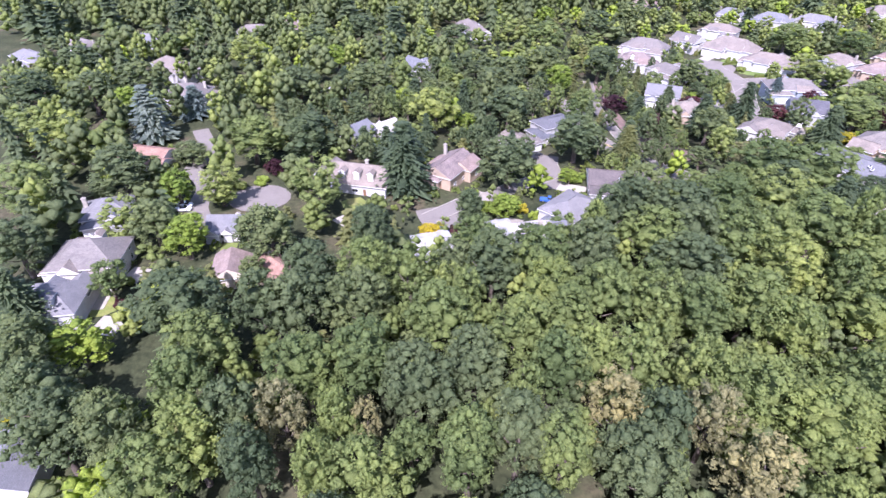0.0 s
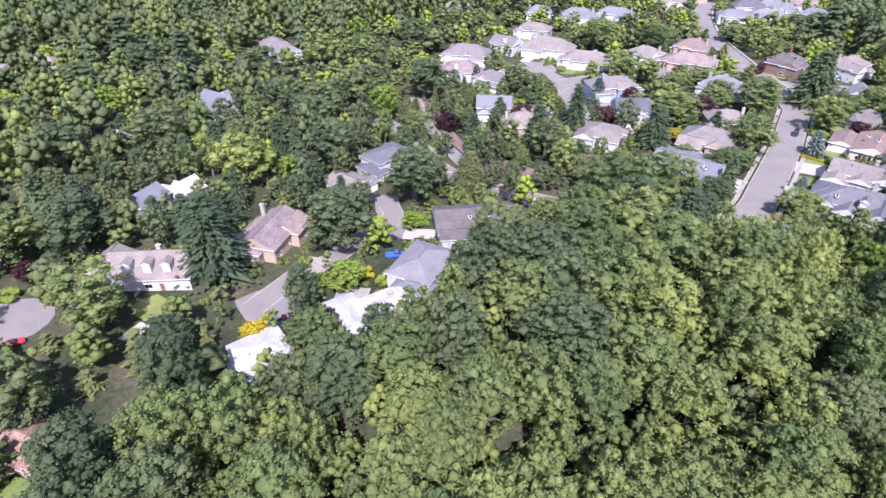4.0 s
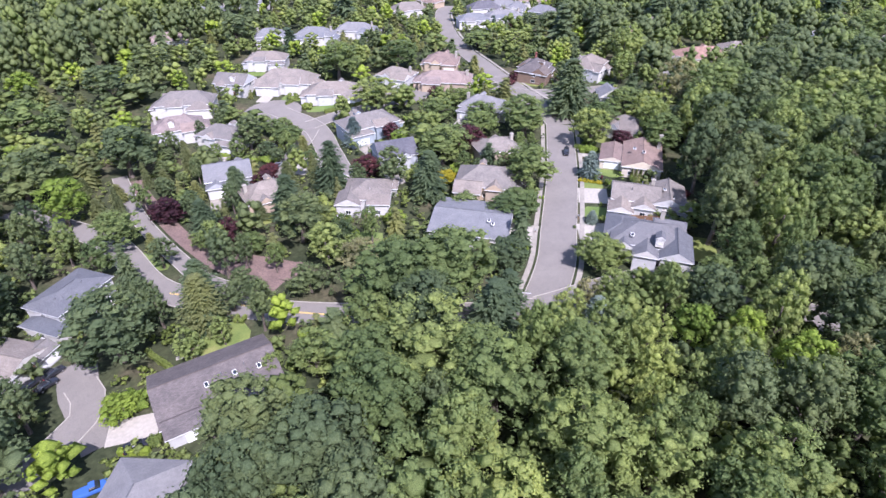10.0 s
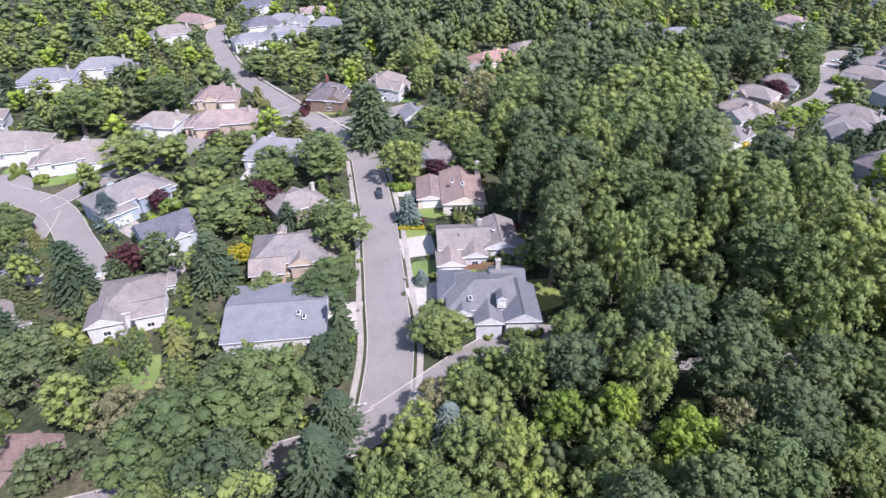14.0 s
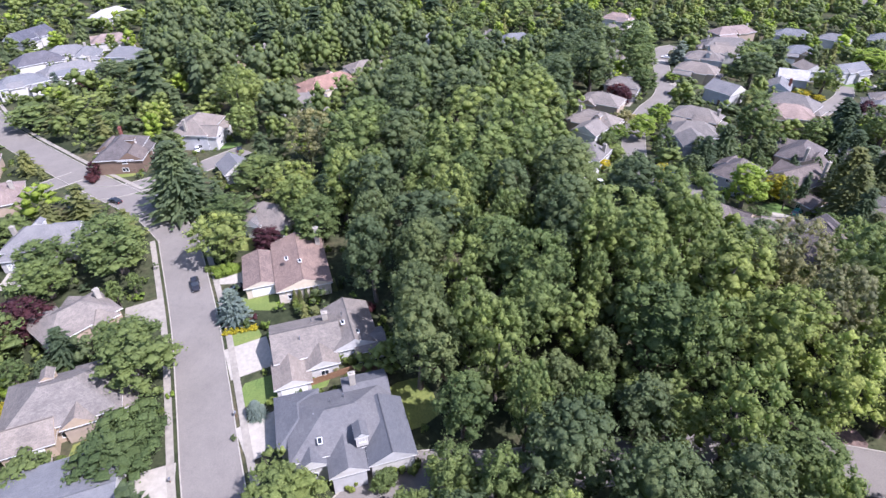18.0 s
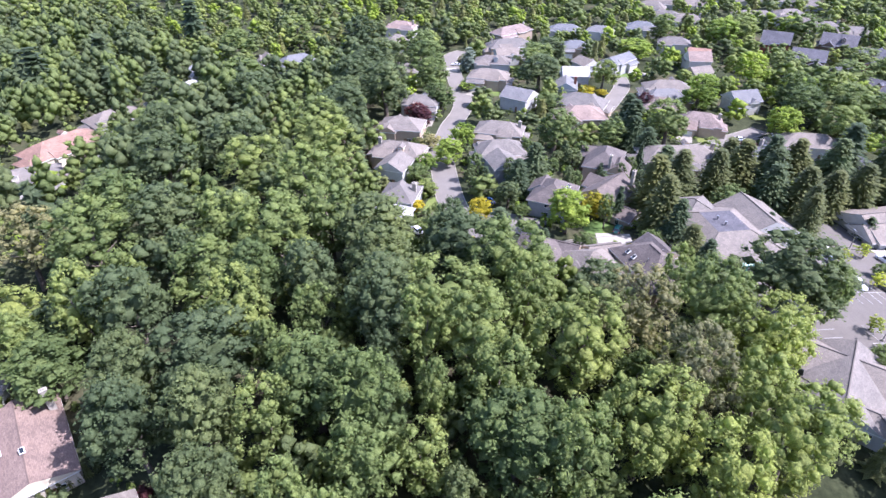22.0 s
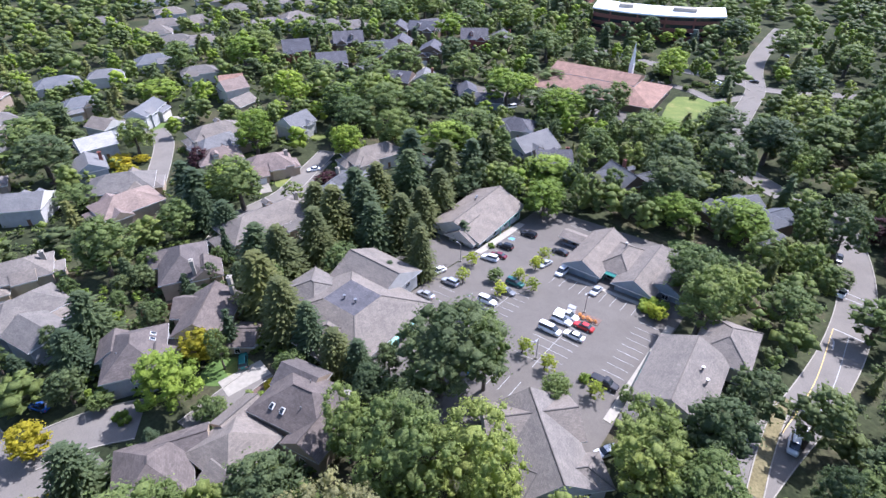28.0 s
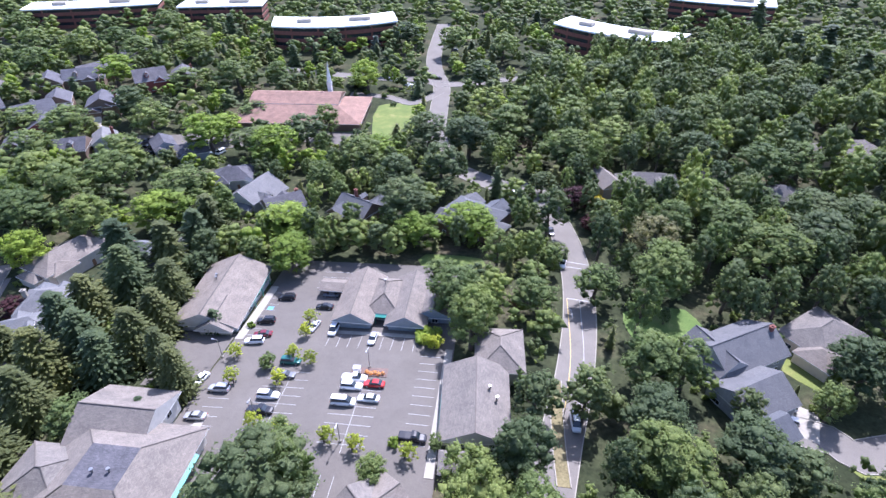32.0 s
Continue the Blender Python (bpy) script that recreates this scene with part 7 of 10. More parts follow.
tree("fir", 293.6, 259.9, 24.0, 9.7, "far")
tree("oak", 318.2, 255.7, 24.0, 10.5, "far")
tree("ash", 285.8, 216.6, 24.0, 7.7, "mid")
tree("oak", 326.3, 308.5, 9.0, 8.8, "far")
tree("spruce", 309.4, 325.1, 7.0, 3.2, "far")
tree("plum", 309.5, 308.6, 5.0, 5.1, "far")
tree("plum", 235.8, 241.0, 5.0, 3.3, "mid")
tree("plum", 272.3, 254.2, 5.0, 3.3, "mid")
tree("plum", 197.2, 252.0, 5.0, 4.0, "mid")
tree("maple", 181.0, 232.8, 9.0, 7.8, "mid")
tree("fir", 390.1, 231.9, 24.0, 9.7, "far")
tree("fir", 410.3, 212.6, 24.0, 9.7, "far")
tree("fir", 382.7, 255.7, 24.0, 9.7, "far")
tree("oak", 290.6, 153.2, 23.0, 10.5, "mid")
tree("ash", 296.3, 106.0, 23.0, 10.5, "mid")
tree("ash", 251.7, 126.5, 23.0, 8.6, "mid")
tree("ash", 252.3, 105.0, 23.0, 8.4, "mid")
tree("dry", 251.3, 173.4, 23.0, 7.9, "mid")
tree("ash", 221.6, 162.1, 16.0, 6.7, "mid")
tree("ash", 225.7, 151.2, 23.0, 6.5, "mid")
tree("oak", 223.1, 140.1, 23.0, 8.2, "mid")
tree("maple", 227.7, 117.0, 23.0, 7.3, "near")
tree("oak", 226.7, 107.1, 23.0, 6.5, "near")
tree("oak", 229.5, 92.5, 23.0, 7.9, "near")
tree("oak", 205.3, 135.4, 23.0, 6.6, "near")
tree("oak", 195.3, 132.1, 23.0, 6.1, "near")
tree("oak", 194.8, 121.5, 23.0, 7.0, "near")
tree("ash", 178.0, 107.8, 23.0, 5.1, "near")
tree("oak", 181.3, 118.3, 23.0, 6.8, "near")
tree("maple", 183.4, 98.3, 23.0, 5.7, "near")
tree("ash", 194.4, 76.1, 23.0, 6.2, "near")
tree("ash", 174.1, 48.5, 23.0, 6.0, "near")
tree("ash", 177.0, 38.5, 23.0, 6.4, "near")
tree("ash", 198.6, 28.2, 19.6, 7.5, "near")
tree("ash", 204.8, 34.9, 23.0, 7.5, "near")
tree("oak", 252.4, 92.9, 16.0, 6.5, "mid")
tree("ash", 213.4, 66.2, 22.0, 5.8, "near")
tree("ash", 184.3, 39.3, 22.0, 5.5, "near")
tree("ash", 180.9, 29.9, 17.0, 5.9, "near")
tree("ash", 177.8, 10.3, 16.0, 6.7, "near")
tree("ash", 179.4, 2.4, 12.5, 5.2, "near")
tree("maple", 168.0, 11.8, 16.0, 6.6, "near")
tree("oak", 171.2, -1.9, 16.0, 6.0, "near")
tree("oak", 443.0, 95.4, 22.0, 10.5, "far")
tree("oak", 396.6, 86.0, 22.0, 10.5, "far")
tree("oak", 371.7, 98.4, 22.0, 10.5, "mid")
tree("oak", 330.8, 104.1, 22.0, 10.5, "mid")
tree("ash", 191.3, 31.2, 22.0, 4.9, "near")
tree("maple", 229.1, 59.9, 14.0, 5.1, "near")
tree("maple", -43.5, 46.5, 20.0, 6.3, "near")
tree("maple", -38.7, 53.1, 20.0, 6.4, "near")
tree("oak", -28.9, 49.2, 20.0, 5.0, "near")
tree("maple", -18.5, 47.4, 20.0, 4.3, "near")
tree("maple", -10.3, 47.4, 20.0, 6.2, "near")
tree("maple", 3.8, 51.2, 20.0, 5.8, "near")
tree("ash", 18.3, 51.2, 20.0, 4.9, "near")
tree("oak", 11.8, 54.3, 20.0, 5.5, "near")
tree("dry", 27.5, 58.7, 20.0, 5.8, "near")
tree("oak", 29.9, 47.4, 20.0, 7.0, "near")
tree("oak", 35.1, 55.3, 20.0, 5.8, "near")
tree("dry", 43.0, 57.5, 20.0, 5.0, "near")
tree("ash", 46.0, 67.3, 20.0, 5.3, "near")
tree("maple", 53.4, 62.2, 20.0, 7.7, "near")
tree("dry", 46.3, 47.4, 20.0, 6.4, "near")
tree("maple", 60.7, 55.2, 20.0, 8.3, "near")
tree("maple", 71.2, 62.0, 20.0, 7.7, "near")
tree("maple", 83.9, 81.9, 20.0, 8.2, "near")
tree("oak", -53.0, 85.3, 20.0, 10.1, "mid")
tree("maple", -43.4, 74.0, 20.0, 7.3, "near")
tree("maple", -24.5, 68.5, 20.0, 6.7, "near")
tree("maple", -14.7, 69.9, 20.0, 7.2, "near")
tree("oak", -4.4, 64.6, 20.0, 7.4, "near")
tree("oak", 5.5, 68.6, 20.0, 7.1, "near")
tree("maple", 15.8, 79.1, 20.0, 7.1, "near")
tree("maple", -1.7, 82.3, 20.0, 7.2, "near")
tree("oak", -16.6, 85.7, 20.0, 7.4, "near")
tree("oak", -27.9, 97.1, 20.0, 7.4, "near")
tree("maple", -17.0, 99.5, 20.0, 6.8, "near")
tree("ash", -7.4, 96.4, 20.0, 5.9, "near")
tree("oak", 2.0, 106.7, 14.4, 6.0, "near")
tree("oak", 10.8, 100.0, 20.0, 8.1, "near")
tree("maple", 21.6, 104.7, 20.0, 7.7, "near")
tree("maple", 24.9, 80.8, 20.0, 6.7, "near")
tree("maple", 32.5, 89.8, 20.0, 7.2, "near")
tree("maple", 19.5, 68.7, 20.0, 5.5, "near")
tree("maple", 25.8, 70.1, 20.0, 5.1, "near")
tree("ash", 33.9, 70.1, 20.0, 5.8, "near")
tree("ash", 43.7, 87.9, 20.0, 6.6, "near")
tree("maple", 50.9, 82.5, 20.0, 7.2, "near")
tree("oak", 55.2, 100.1, 20.0, 8.8, "near")
tree("maple", 50.2, 112.3, 20.0, 8.6, "near")
tree("oak", 36.6, 107.2, 20.0, 7.3, "near")
tree("ash", 69.4, 109.3, 20.0, 8.9, "near")
tree("maple", 63.4, 87.7, 20.0, 8.5, "near")
tree("ash", 76.4, 99.6, 20.0, 8.7, "near")
tree("maple", 93.2, 116.1, 20.0, 9.9, "near")
tree("ash", 91.2, 131.2, 20.0, 10.5, "near")
tree("maple", 79.3, 137.0, 16.5, 8.0, "near")
tree("oak", 62.1, 126.3, 20.0, 9.5, "near")
tree("ash", 75.0, 148.6, 12.0, 5.6, "near")
tree("maple", 89.6, 149.0, 13.5, 6.2, "near")
tree("maple", 96.0, 142.0, 13.0, 6.0, "near")
tree("fir", 64.8, 180.0, 11.0, 5.2, "near")
tree("oak", 71.4, 180.6, 9.0, 3.4, "near")
tree("maple", 97.1, 153.0, 20.0, 10.5, "near")
tree("maple", 109.3, 147.6, 20.0, 10.5, "near")
tree("maple", 93.5, 98.9, 20.0, 9.2, "near")
tree("oak", 54.6, 136.4, 20.0, 8.9, "near")
tree("oak", 43.4, 123.6, 20.0, 6.5, "near")
tree("oak", -17.0, 111.2, 20.0, 6.6, "near")
tree("oak", -30.3, 85.5, 20.0, 6.3, "near")
tree("oak", -37.6, 87.2, 20.0, 5.8, "near")
tree("oak", -61.6, 55.2, 20.0, 6.6, "near")
tree("oak", -68.4, 62.0, 20.0, 6.4, "mid")
tree("oak", -51.9, 55.2, 20.0, 6.2, "near")
tree("oak", -33.4, 58.5, 20.0, 5.4, "near")
tree("dry", -25.8, 57.4, 20.0, 4.7, "near")
tree("maple", -17.7, 57.5, 20.0, 4.6, "near")
tree("maple", -43.9, 64.5, 20.0, 5.8, "near")
tree("dry", -12.3, 56.6, 17.0, 3.1, "near")
tree("lime", -72.6, 79.5, 12.0, 6.5, "mid")
tree("oak", -78.2, 72.2, 18.0, 8.4, "mid")
tree("fir", -89.9, 88.7, 18.0, 7.4, "near")
tree("oak", -102.0, 109.5, 17.6, 8.1, "mid")
tree("ash", -117.3, 137.5, 18.0, 10.5, "mid")
tree("ash", -127.1, 173.2, 18.0, 10.5, "mid")
tree("ash", -143.3, 178.0, 18.0, 10.5, "mid")
tree("oak", -95.5, 148.2, 18.0, 10.5, "mid")
tree("oak", -85.9, 173.5, 7.8, 7.3, "mid")
tree("maple", -64.4, 174.2, 18.0, 10.5, "mid")
tree("ash", -66.0, 145.1, 13.5, 7.3, "mid")
tree("lime", -77.8, 143.6, 12.7, 5.9, "mid")
tree("lime", -65.8, 117.6, 12.4, 6.7, "mid")
tree("oak", -75.5, 122.3, 15.3, 7.0, "mid")
tree("ash", -85.1, 124.9, 13.9, 6.4, "mid")
tree("lime", -122.4, 210.3, 15.0, 6.9, "mid")
tree("spruce", -106.7, 192.1, 21.3, 8.5, "mid")
tree("spruce", -100.1, 216.8, 13.0, 7.2, "mid")
tree("ash", -36.7, 142.6, 18.0, 8.9, "mid")
tree("oak", -45.7, 175.1, 18.0, 10.5, "mid")
tree("lime", -50.5, 273.6, 14.9, 6.9, "mid")
tree("oak", -59.4, 226.4, 18.0, 10.5, "mid")
tree("oak", -30.1, 235.5, 18.0, 10.5, "mid")
tree("oak", 23.0, 234.0, 18.0, 10.5, "mid")
tree("ash", -3.2, 205.1, 18.0, 10.5, "mid")
tree("lime", 9.9, 205.3, 9.3, 4.3, "mid")
tree("lime", 51.1, 248.9, 15.6, 7.2, "mid")
tree("oak", 20.8, 161.6, 18.0, 10.5, "mid")
tree("fir", -12.2, 156.1, 24.0, 9.7, "near")
tree("oak", 46.5, 181.4, 18.0, 10.5, "mid")
tree("fir", 66.7, 187.2, 14.0, 5.9, "near")
tree("fir", 120.5, 214.0, 18.0, 6.4, "near")
tree("oak", 6.5, 134.5, 13.0, 4.2, "near")
tree("plum", 11.6, 127.6, 6.0, 3.2, "near")
tree("oak", 21.5, 119.2, 11.5, 4.9, "near")
tree("lime", 42.2, 164.6, 5.0, 4.1, "mid")
tree("maple", -77.9, 101.7, 10.6, 4.9, "mid")
tree("oak", -43.0, 115.9, 17.0, 7.8, "mid")
tree("oak", -45.5, 106.5, 9.4, 4.3, "mid")
tree("plum", -55.8, 165.3, 6.0, 3.8, "mid")
tree("oak", -127.4, 232.6, 18.0, 10.5, "far")
tree("oak", -141.4, 218.4, 18.0, 10.5, "far")
tree("oak", -164.1, 218.5, 18.0, 10.5, "far")
tree("oak", -167.0, 257.3, 18.0, 10.3, "far")
tree("fir", -190.8, 337.2, 24.0, 9.7, "far")
tree("fir", -236.8, 337.6, 24.0, 9.7, "far")
tree("fir", -153.8, 351.5, 24.0, 9.7, "far")
tree("oak", -65.7, 297.4, 18.0, 10.5, "far")
tree("oak", -45.3, 321.9, 18.0, 10.5, "far")
tree("fir", -25.8, 311.8, 24.0, 9.7, "far")
tree("fir", -215.8, 323.9, 24.0, 9.7, "far")
tree("ash", -94.7, 276.0, 18.0, 9.8, "far")
tree("oak", 75.3, 271.6, 18.0, 10.5, "mid")
tree("ash", 36.9, 327.6, 18.0, 10.5, "far")
tree("maple", 54.7, 318.1, 18.0, 10.5, "far")
tree("plum", 75.4, 235.2, 7.0, 6.2, "mid")
tree("fir", 80.2, 218.6, 12.0, 5.1, "near")
tree("fir", 96.2, 231.8, 12.0, 5.1, "near")
tree("maple", 7.2, 117.9, 14.4, 6.4, "near")
tree("maple", 21.6, 91.8, 20.0, 6.9, "near")
tree("maple", 74.2, 127.5, 20.0, 8.5, "near")
tree("maple", 66.2, 77.2, 20.0, 6.4, "near")
tree("maple", 105.2, 107.4, 20.0, 7.4, "near")
tree("ash", 101.1, 88.9, 20.0, 6.8, "near")
tree("maple", 101.4, 77.3, 20.0, 6.5, "near")
tree("oak", 87.8, 67.6, 20.0, 7.0, "near")
tree("ash", 110.1, 76.2, 20.0, 6.9, "near")
tree("ash", 78.9, 68.2, 20.0, 5.6, "near")
tree("oak", 7.8, 142.1, 9.0, 3.6, "near")
tree("lime", 19.4, 141.2, 7.0, 5.7, "near")
tree("lime", 12.6, 144.0, 4.0, 2.6, "near")
tree("gold", -3.6, 129.0, 5.0, 3.3, "near")
tree("oak", -20.5, 131.0, 9.5, 6.0, "mid")
tree("oak", 28.3, 249.5, 18.0, 10.5, "mid")
tree("oak", 15.2, 259.2, 18.0, 10.5, "mid")
tree("oak", 7.5, 303.5, 18.0, 10.5, "far")
tree("fir", -56.8, 354.9, 24.0, 9.7, "far")
tree("maple", 58.9, 227.4, 12.5, 6.8, "mid")
tree("fir", 99.2, 236.8, 8.0, 3.6, "mid")
tree("cedar", 64.4, 180.0, 15.0, 6.3, "near")
tree("oak", 73.4, 169.2, 15.0, 3.8, "near")
tree("fir", 117.6, 135.7, 11.2, 5.3, "near")
tree("oak", 98.5, 195.3, 15.0, 8.0, "mid")
tree("lime", 121.3, 183.6, 5.0, 3.7, "mid")
tree("maple", 214.9, 180.6, 12.0, 7.3, "mid")
tree("oak", 26.3, 212.7, 18.0, 10.5, "mid")
tree("oak", 45.0, 269.6, 18.0, 10.5, "mid")
tree("oak", 89.5, 340.6, 18.0, 10.5, "far")
tree("oak", 116.5, 361.1, 18.0, 10.5, "far")
tree("plum", 83.0, 210.7, 8.0, 4.1, "mid")
tree("plum", 112.1, 242.1, 3.0, 4.5, "mid")
tree("oak", 116.3, 264.7, 13.4, 6.2, "mid")
tree("maple", 130.5, 267.1, 7.0, 6.4, "mid")
tree("lime", 64.9, 365.1, 14.5, 6.7, "far")
tree("oak", 169.2, 388.3, 18.0, 10.5, "far")
tree("maple", 181.2, 304.1, 18.0, 10.5, "mid")
tree("fir", 101.3, 207.4, 16.0, 6.6, "near")
tree("oak", 51.1, 127.2, 20.0, 7.4, "near")
tree("oak", 60.4, 114.8, 20.0, 8.0, "near")
tree("maple", 80.6, 112.1, 20.0, 6.4, "near")
tree("maple", 85.9, 92.4, 20.0, 5.0, "near")
tree("spruce", 145.4, 238.5, 11.0, 4.7, "near")
tree("plum", 156.7, 231.3, 7.0, 4.6, "mid")
tree("plum", 134.6, 214.1, 8.0, 5.5, "mid")
tree("oak", 134.7, 200.9, 15.0, 5.1, "mid")
tree("ash", 97.0, 179.6, 14.0, 5.5, "mid")
tree("dry", 101.2, 169.2, 11.9, 5.9, "near")
tree("oak", 88.4, 174.0, 9.0, 5.0, "mid")
tree("oak", 99.1, 140.2, 18.0, 8.6, "near")
tree("fir", 106.5, 129.7, 18.0, 7.1, "near")
tree("maple", 152.6, 106.1, 12.0, 5.1, "near")
tree("oak", 231.1, 158.7, 12.0, 6.4, "mid")
tree("maple", 190.0, 215.3, 10.0, 6.4, "mid")
tree("lime", 154.9, 223.3, 7.0, 3.6, "mid")
tree("maple", 91.9, 213.7, 4.0, 2.7, "mid")
tree("maple", 86.1, 201.0, 6.0, 4.7, "mid")
tree("maple", 128.6, 259.3, 7.0, 6.6, "mid")
tree("plum", 105.7, 231.8, 7.0, 4.7, "mid")
tree("maple", 181.3, 254.3, 9.0, 6.0, "mid")
tree("ash", 171.6, 259.7, 14.0, 10.5, "mid")
tree("maple", 210.5, 295.4, 14.0, 10.5, "mid")
tree("fir", 184.0, 355.0, 14.0, 5.9, "far")
tree("fir", 248.0, 398.6, 22.0, 8.9, "far")
tree("maple", 267.7, 261.5, 7.2, 7.6, "mid")
tree("oak", 302.9, 274.6, 18.0, 10.5, "far")
tree("ash", 271.0, 207.3, 14.8, 6.8, "mid")
tree("maple", 406.4, 64.9, 18.0, 10.5, "far")
tree("oak", 354.5, 99.9, 18.0, 10.5, "mid")
tree("lime", 303.0, 68.4, 9.0, 6.2, "mid")
tree("lime", 296.4, 76.6, 7.0, 4.0, "mid")
tree("dry", 316.7, 73.8, 6.0, 4.9, "mid")
tree("plum", 340.5, 74.0, 9.0, 4.9, "mid")
tree("maple", 405.6, 12.2, 15.3, 10.5, "far")
tree("lime", 415.8, -47.3, 13.0, 10.5, "far")
tree("lime", 339.0, -37.8, 18.0, 8.4, "mid")
tree("lime", 310.2, -54.1, 14.5, 6.7, "mid")
tree("maple", 450.8, -75.5, 18.0, 10.1, "far")
tree("fir", 445.6, 313.0, 24.0, 9.7, "far")
tree("oak", 443.5, 272.3, 18.0, 10.5, "far")
tree("oak", 455.3, 215.5, 18.0, 10.5, "far")
tree("fir", 485.0, 191.1, 24.0, 9.7, "far")
tree("ash", 467.7, 131.5, 18.0, 10.5, "far")
tree("ash", 298.6, 223.6, 18.0, 10.5, "mid")
tree("oak", 370.1, 176.8, 18.0, 10.5, "far")
tree("maple", 388.8, 147.5, 18.0, 10.5, "far")
tree("maple", 441.7, 156.5, 18.0, 10.5, "far")
tree("gold", 360.9, 0.3, 5.0, 4.0, "mid")
tree("maple", 306.1, 31.8, 16.6, 7.6, "mid")
tree("ash", 308.0, 11.1, 12.4, 5.7, "mid")
tree("lime", 317.9, 61.6, 10.0, 4.9, "mid")
tree("maple", 291.3, 78.9, 6.0, 4.7, "mid")
tree("maple", 281.2, 78.8, 5.0, 4.0, "mid")
tree("gold", 261.6, 66.4, 7.4, 3.9, "mid")
tree("fir", 247.6, 63.9, 12.0, 5.1, "near")
tree("lime", 251.2, 45.6, 13.0, 6.2, "near")
tree("gold", 257.8, 36.0, 8.6, 4.2, "mid")
tree("fir", 275.3, 52.4, 12.0, 5.1, "near")
tree("maple", 214.1, 2.4, 13.0, 5.2, "near")
tree("cedar", 271.3, -13.6, 18.0, 7.4, "near")
tree("fir", 275.6, -26.0, 18.0, 7.4, "near")
tree("fir", 280.9, -56.5, 20.0, 8.2, "mid")
tree("cedar", 270.1, -60.9, 18.0, 7.3, "mid")
tree("fir", 267.3, -71.7, 16.0, 6.6, "mid")
tree("cedar", 268.0, -81.3, 16.0, 6.6, "mid")
tree("lime", 235.2, -64.4, 12.0, 8.0, "mid")
tree("maple", 196.0, 4.4, 7.2, 3.4, "near")
tree("lime", 286.0, -83.8, 14.0, 10.5, "mid")
tree("lime", 241.6, -84.9, 13.0, 10.5, "mid")
tree("lime", 267.0, -138.5, 18.0, 10.5, "mid")
tree("maple", 422.0, 54.3, 3.0, 1.5, "far")
tree("maple", 425.4, 66.7, 18.0, 9.1, "far")
tree("maple", 377.8, 66.4, 18.0, 8.9, "mid")
tree("plum", 347.8, 74.5, 8.0, 5.6, "mid")
tree("lime", 385.2, 49.0, 4.0, 5.3, "mid")
tree("oak", 377.9, 17.2, 18.0, 10.5, "mid")
tree("spruce", 412.8, 43.3, 12.0, 5.1, "far")
tree("maple", 375.7, -12.1, 14.7, 6.8, "mid")
tree("gold", 371.8, -4.5, 4.0, 4.8, "mid")
tree("maple", 309.2, -10.1, 18.0, 8.4, "mid")
tree("fir", 307.0, 3.3, 13.0, 5.4, "near")
tree("lime", 316.7, -59.2, 10.7, 5.0, "mid")
tree("maple", 432.5, -114.1, 18.0, 10.5, "far")
tree("maple", 338.6, -81.4, 18.0, 8.3, "mid")
tree("maple", 324.8, -91.6, 18.0, 10.5, "mid")
tree("maple", 376.1, -105.7, 15.3, 10.5, "far")
tree("lime", 368.6, -79.2, 18.0, 9.0, "far")
tree("maple", 226.8, -24.5, 4.0, 2.3, "mid")
tree("gold", 270.8, 82.0, 4.0, 2.3, "mid")
tree("maple", 262.5, 81.2, 2.5, 3.2, "mid")
tree("maple", 243.0, 43.9, 4.5, 3.3, "near")
tree("oak", 260.2, -154.3, 18.0, 10.5, "far")
tree("maple", 357.5, -141.9, 18.0, 10.5, "far")
tree("maple", 262.4, 53.7, 4.0, 2.6, "mid")
tree("fir", 325.9, -2.5, 15.0, 6.3, "mid")
tree("lime", 324.0, -17.0, 9.0, 8.0, "mid")
tree("gold", 239.1, 32.6, 3.0, 1.7, "near")
tree("fir", 281.8, 45.7, 14.0, 5.9, "near")
tree("cedar", 241.8, -13.9, 15.0, 4.5, "near")
tree("fir", 244.5, -5.6, 8.0, 2.7, "mid")
tree("maple", 207.9, 9.1, 18.0, 4.3, "near")
tree("oak", 209.6, 28.6, 15.0, 5.4, "near")
tree("oak", 167.5, -16.8, 12.8, 5.2, "mid")
tree("maple", 165.6, -51.7, 11.5, 6.2, "mid")
tree("oak", 157.7, -17.1, 14.0, 5.7, "mid")
tree("maple", 186.1, -47.8, 16.0, 7.6, "mid")
tree("lime", 184.1, -87.6, 12.0, 9.7, "mid")
tree("lime", 201.6, -83.3, 12.0, 7.6, "mid")
tree("oak", 425.6, -2.0, 12.0, 10.5, "far")
tree("lime", 351.3, -46.1, 9.0, 7.0, "mid")
tree("lime", 350.7, -90.4, 12.0, 10.5, "far")
tree("maple", 286.5, -101.4, 15.0, 10.5, "mid")
tree("lime", 299.8, -160.6, 12.0, 8.4, "far")
tree("lime", 431.6, -100.5, 18.0, 10.5, "far")
tree("maple", 325.4, -72.7, 18.0, 9.7, "mid")
tree("plum", 345.1, -18.1, 9.0, 5.0, "mid")
tree("cedar", 284.4, -18.4, 13.6, 6.4, "near")
tree("ash", 300.4, -23.1, 7.5, 4.1, "mid")
tree("fir", 240.6, 21.8, 14.0, 4.5, "near")
tree("maple", 350.8, 20.7, 8.0, 7.7, "mid")
tree("gold", 369.2, -9.6, 3.0, 3.0, "mid")
tree("oak", 259.7, -59.8, 9.0, 5.8, "mid")
tree("maple", 300.7, -71.3, 18.0, 9.0, "mid")
tree("maple", 358.8, -122.6, 15.3, 10.5, "far")
tree("maple", 329.3, -126.7, 13.0, 10.0, "far")
tree("maple", 331.1, -155.7, 18.0, 9.3, "far")
tree("maple", 438.5, -156.7, 18.0, 10.5, "far")
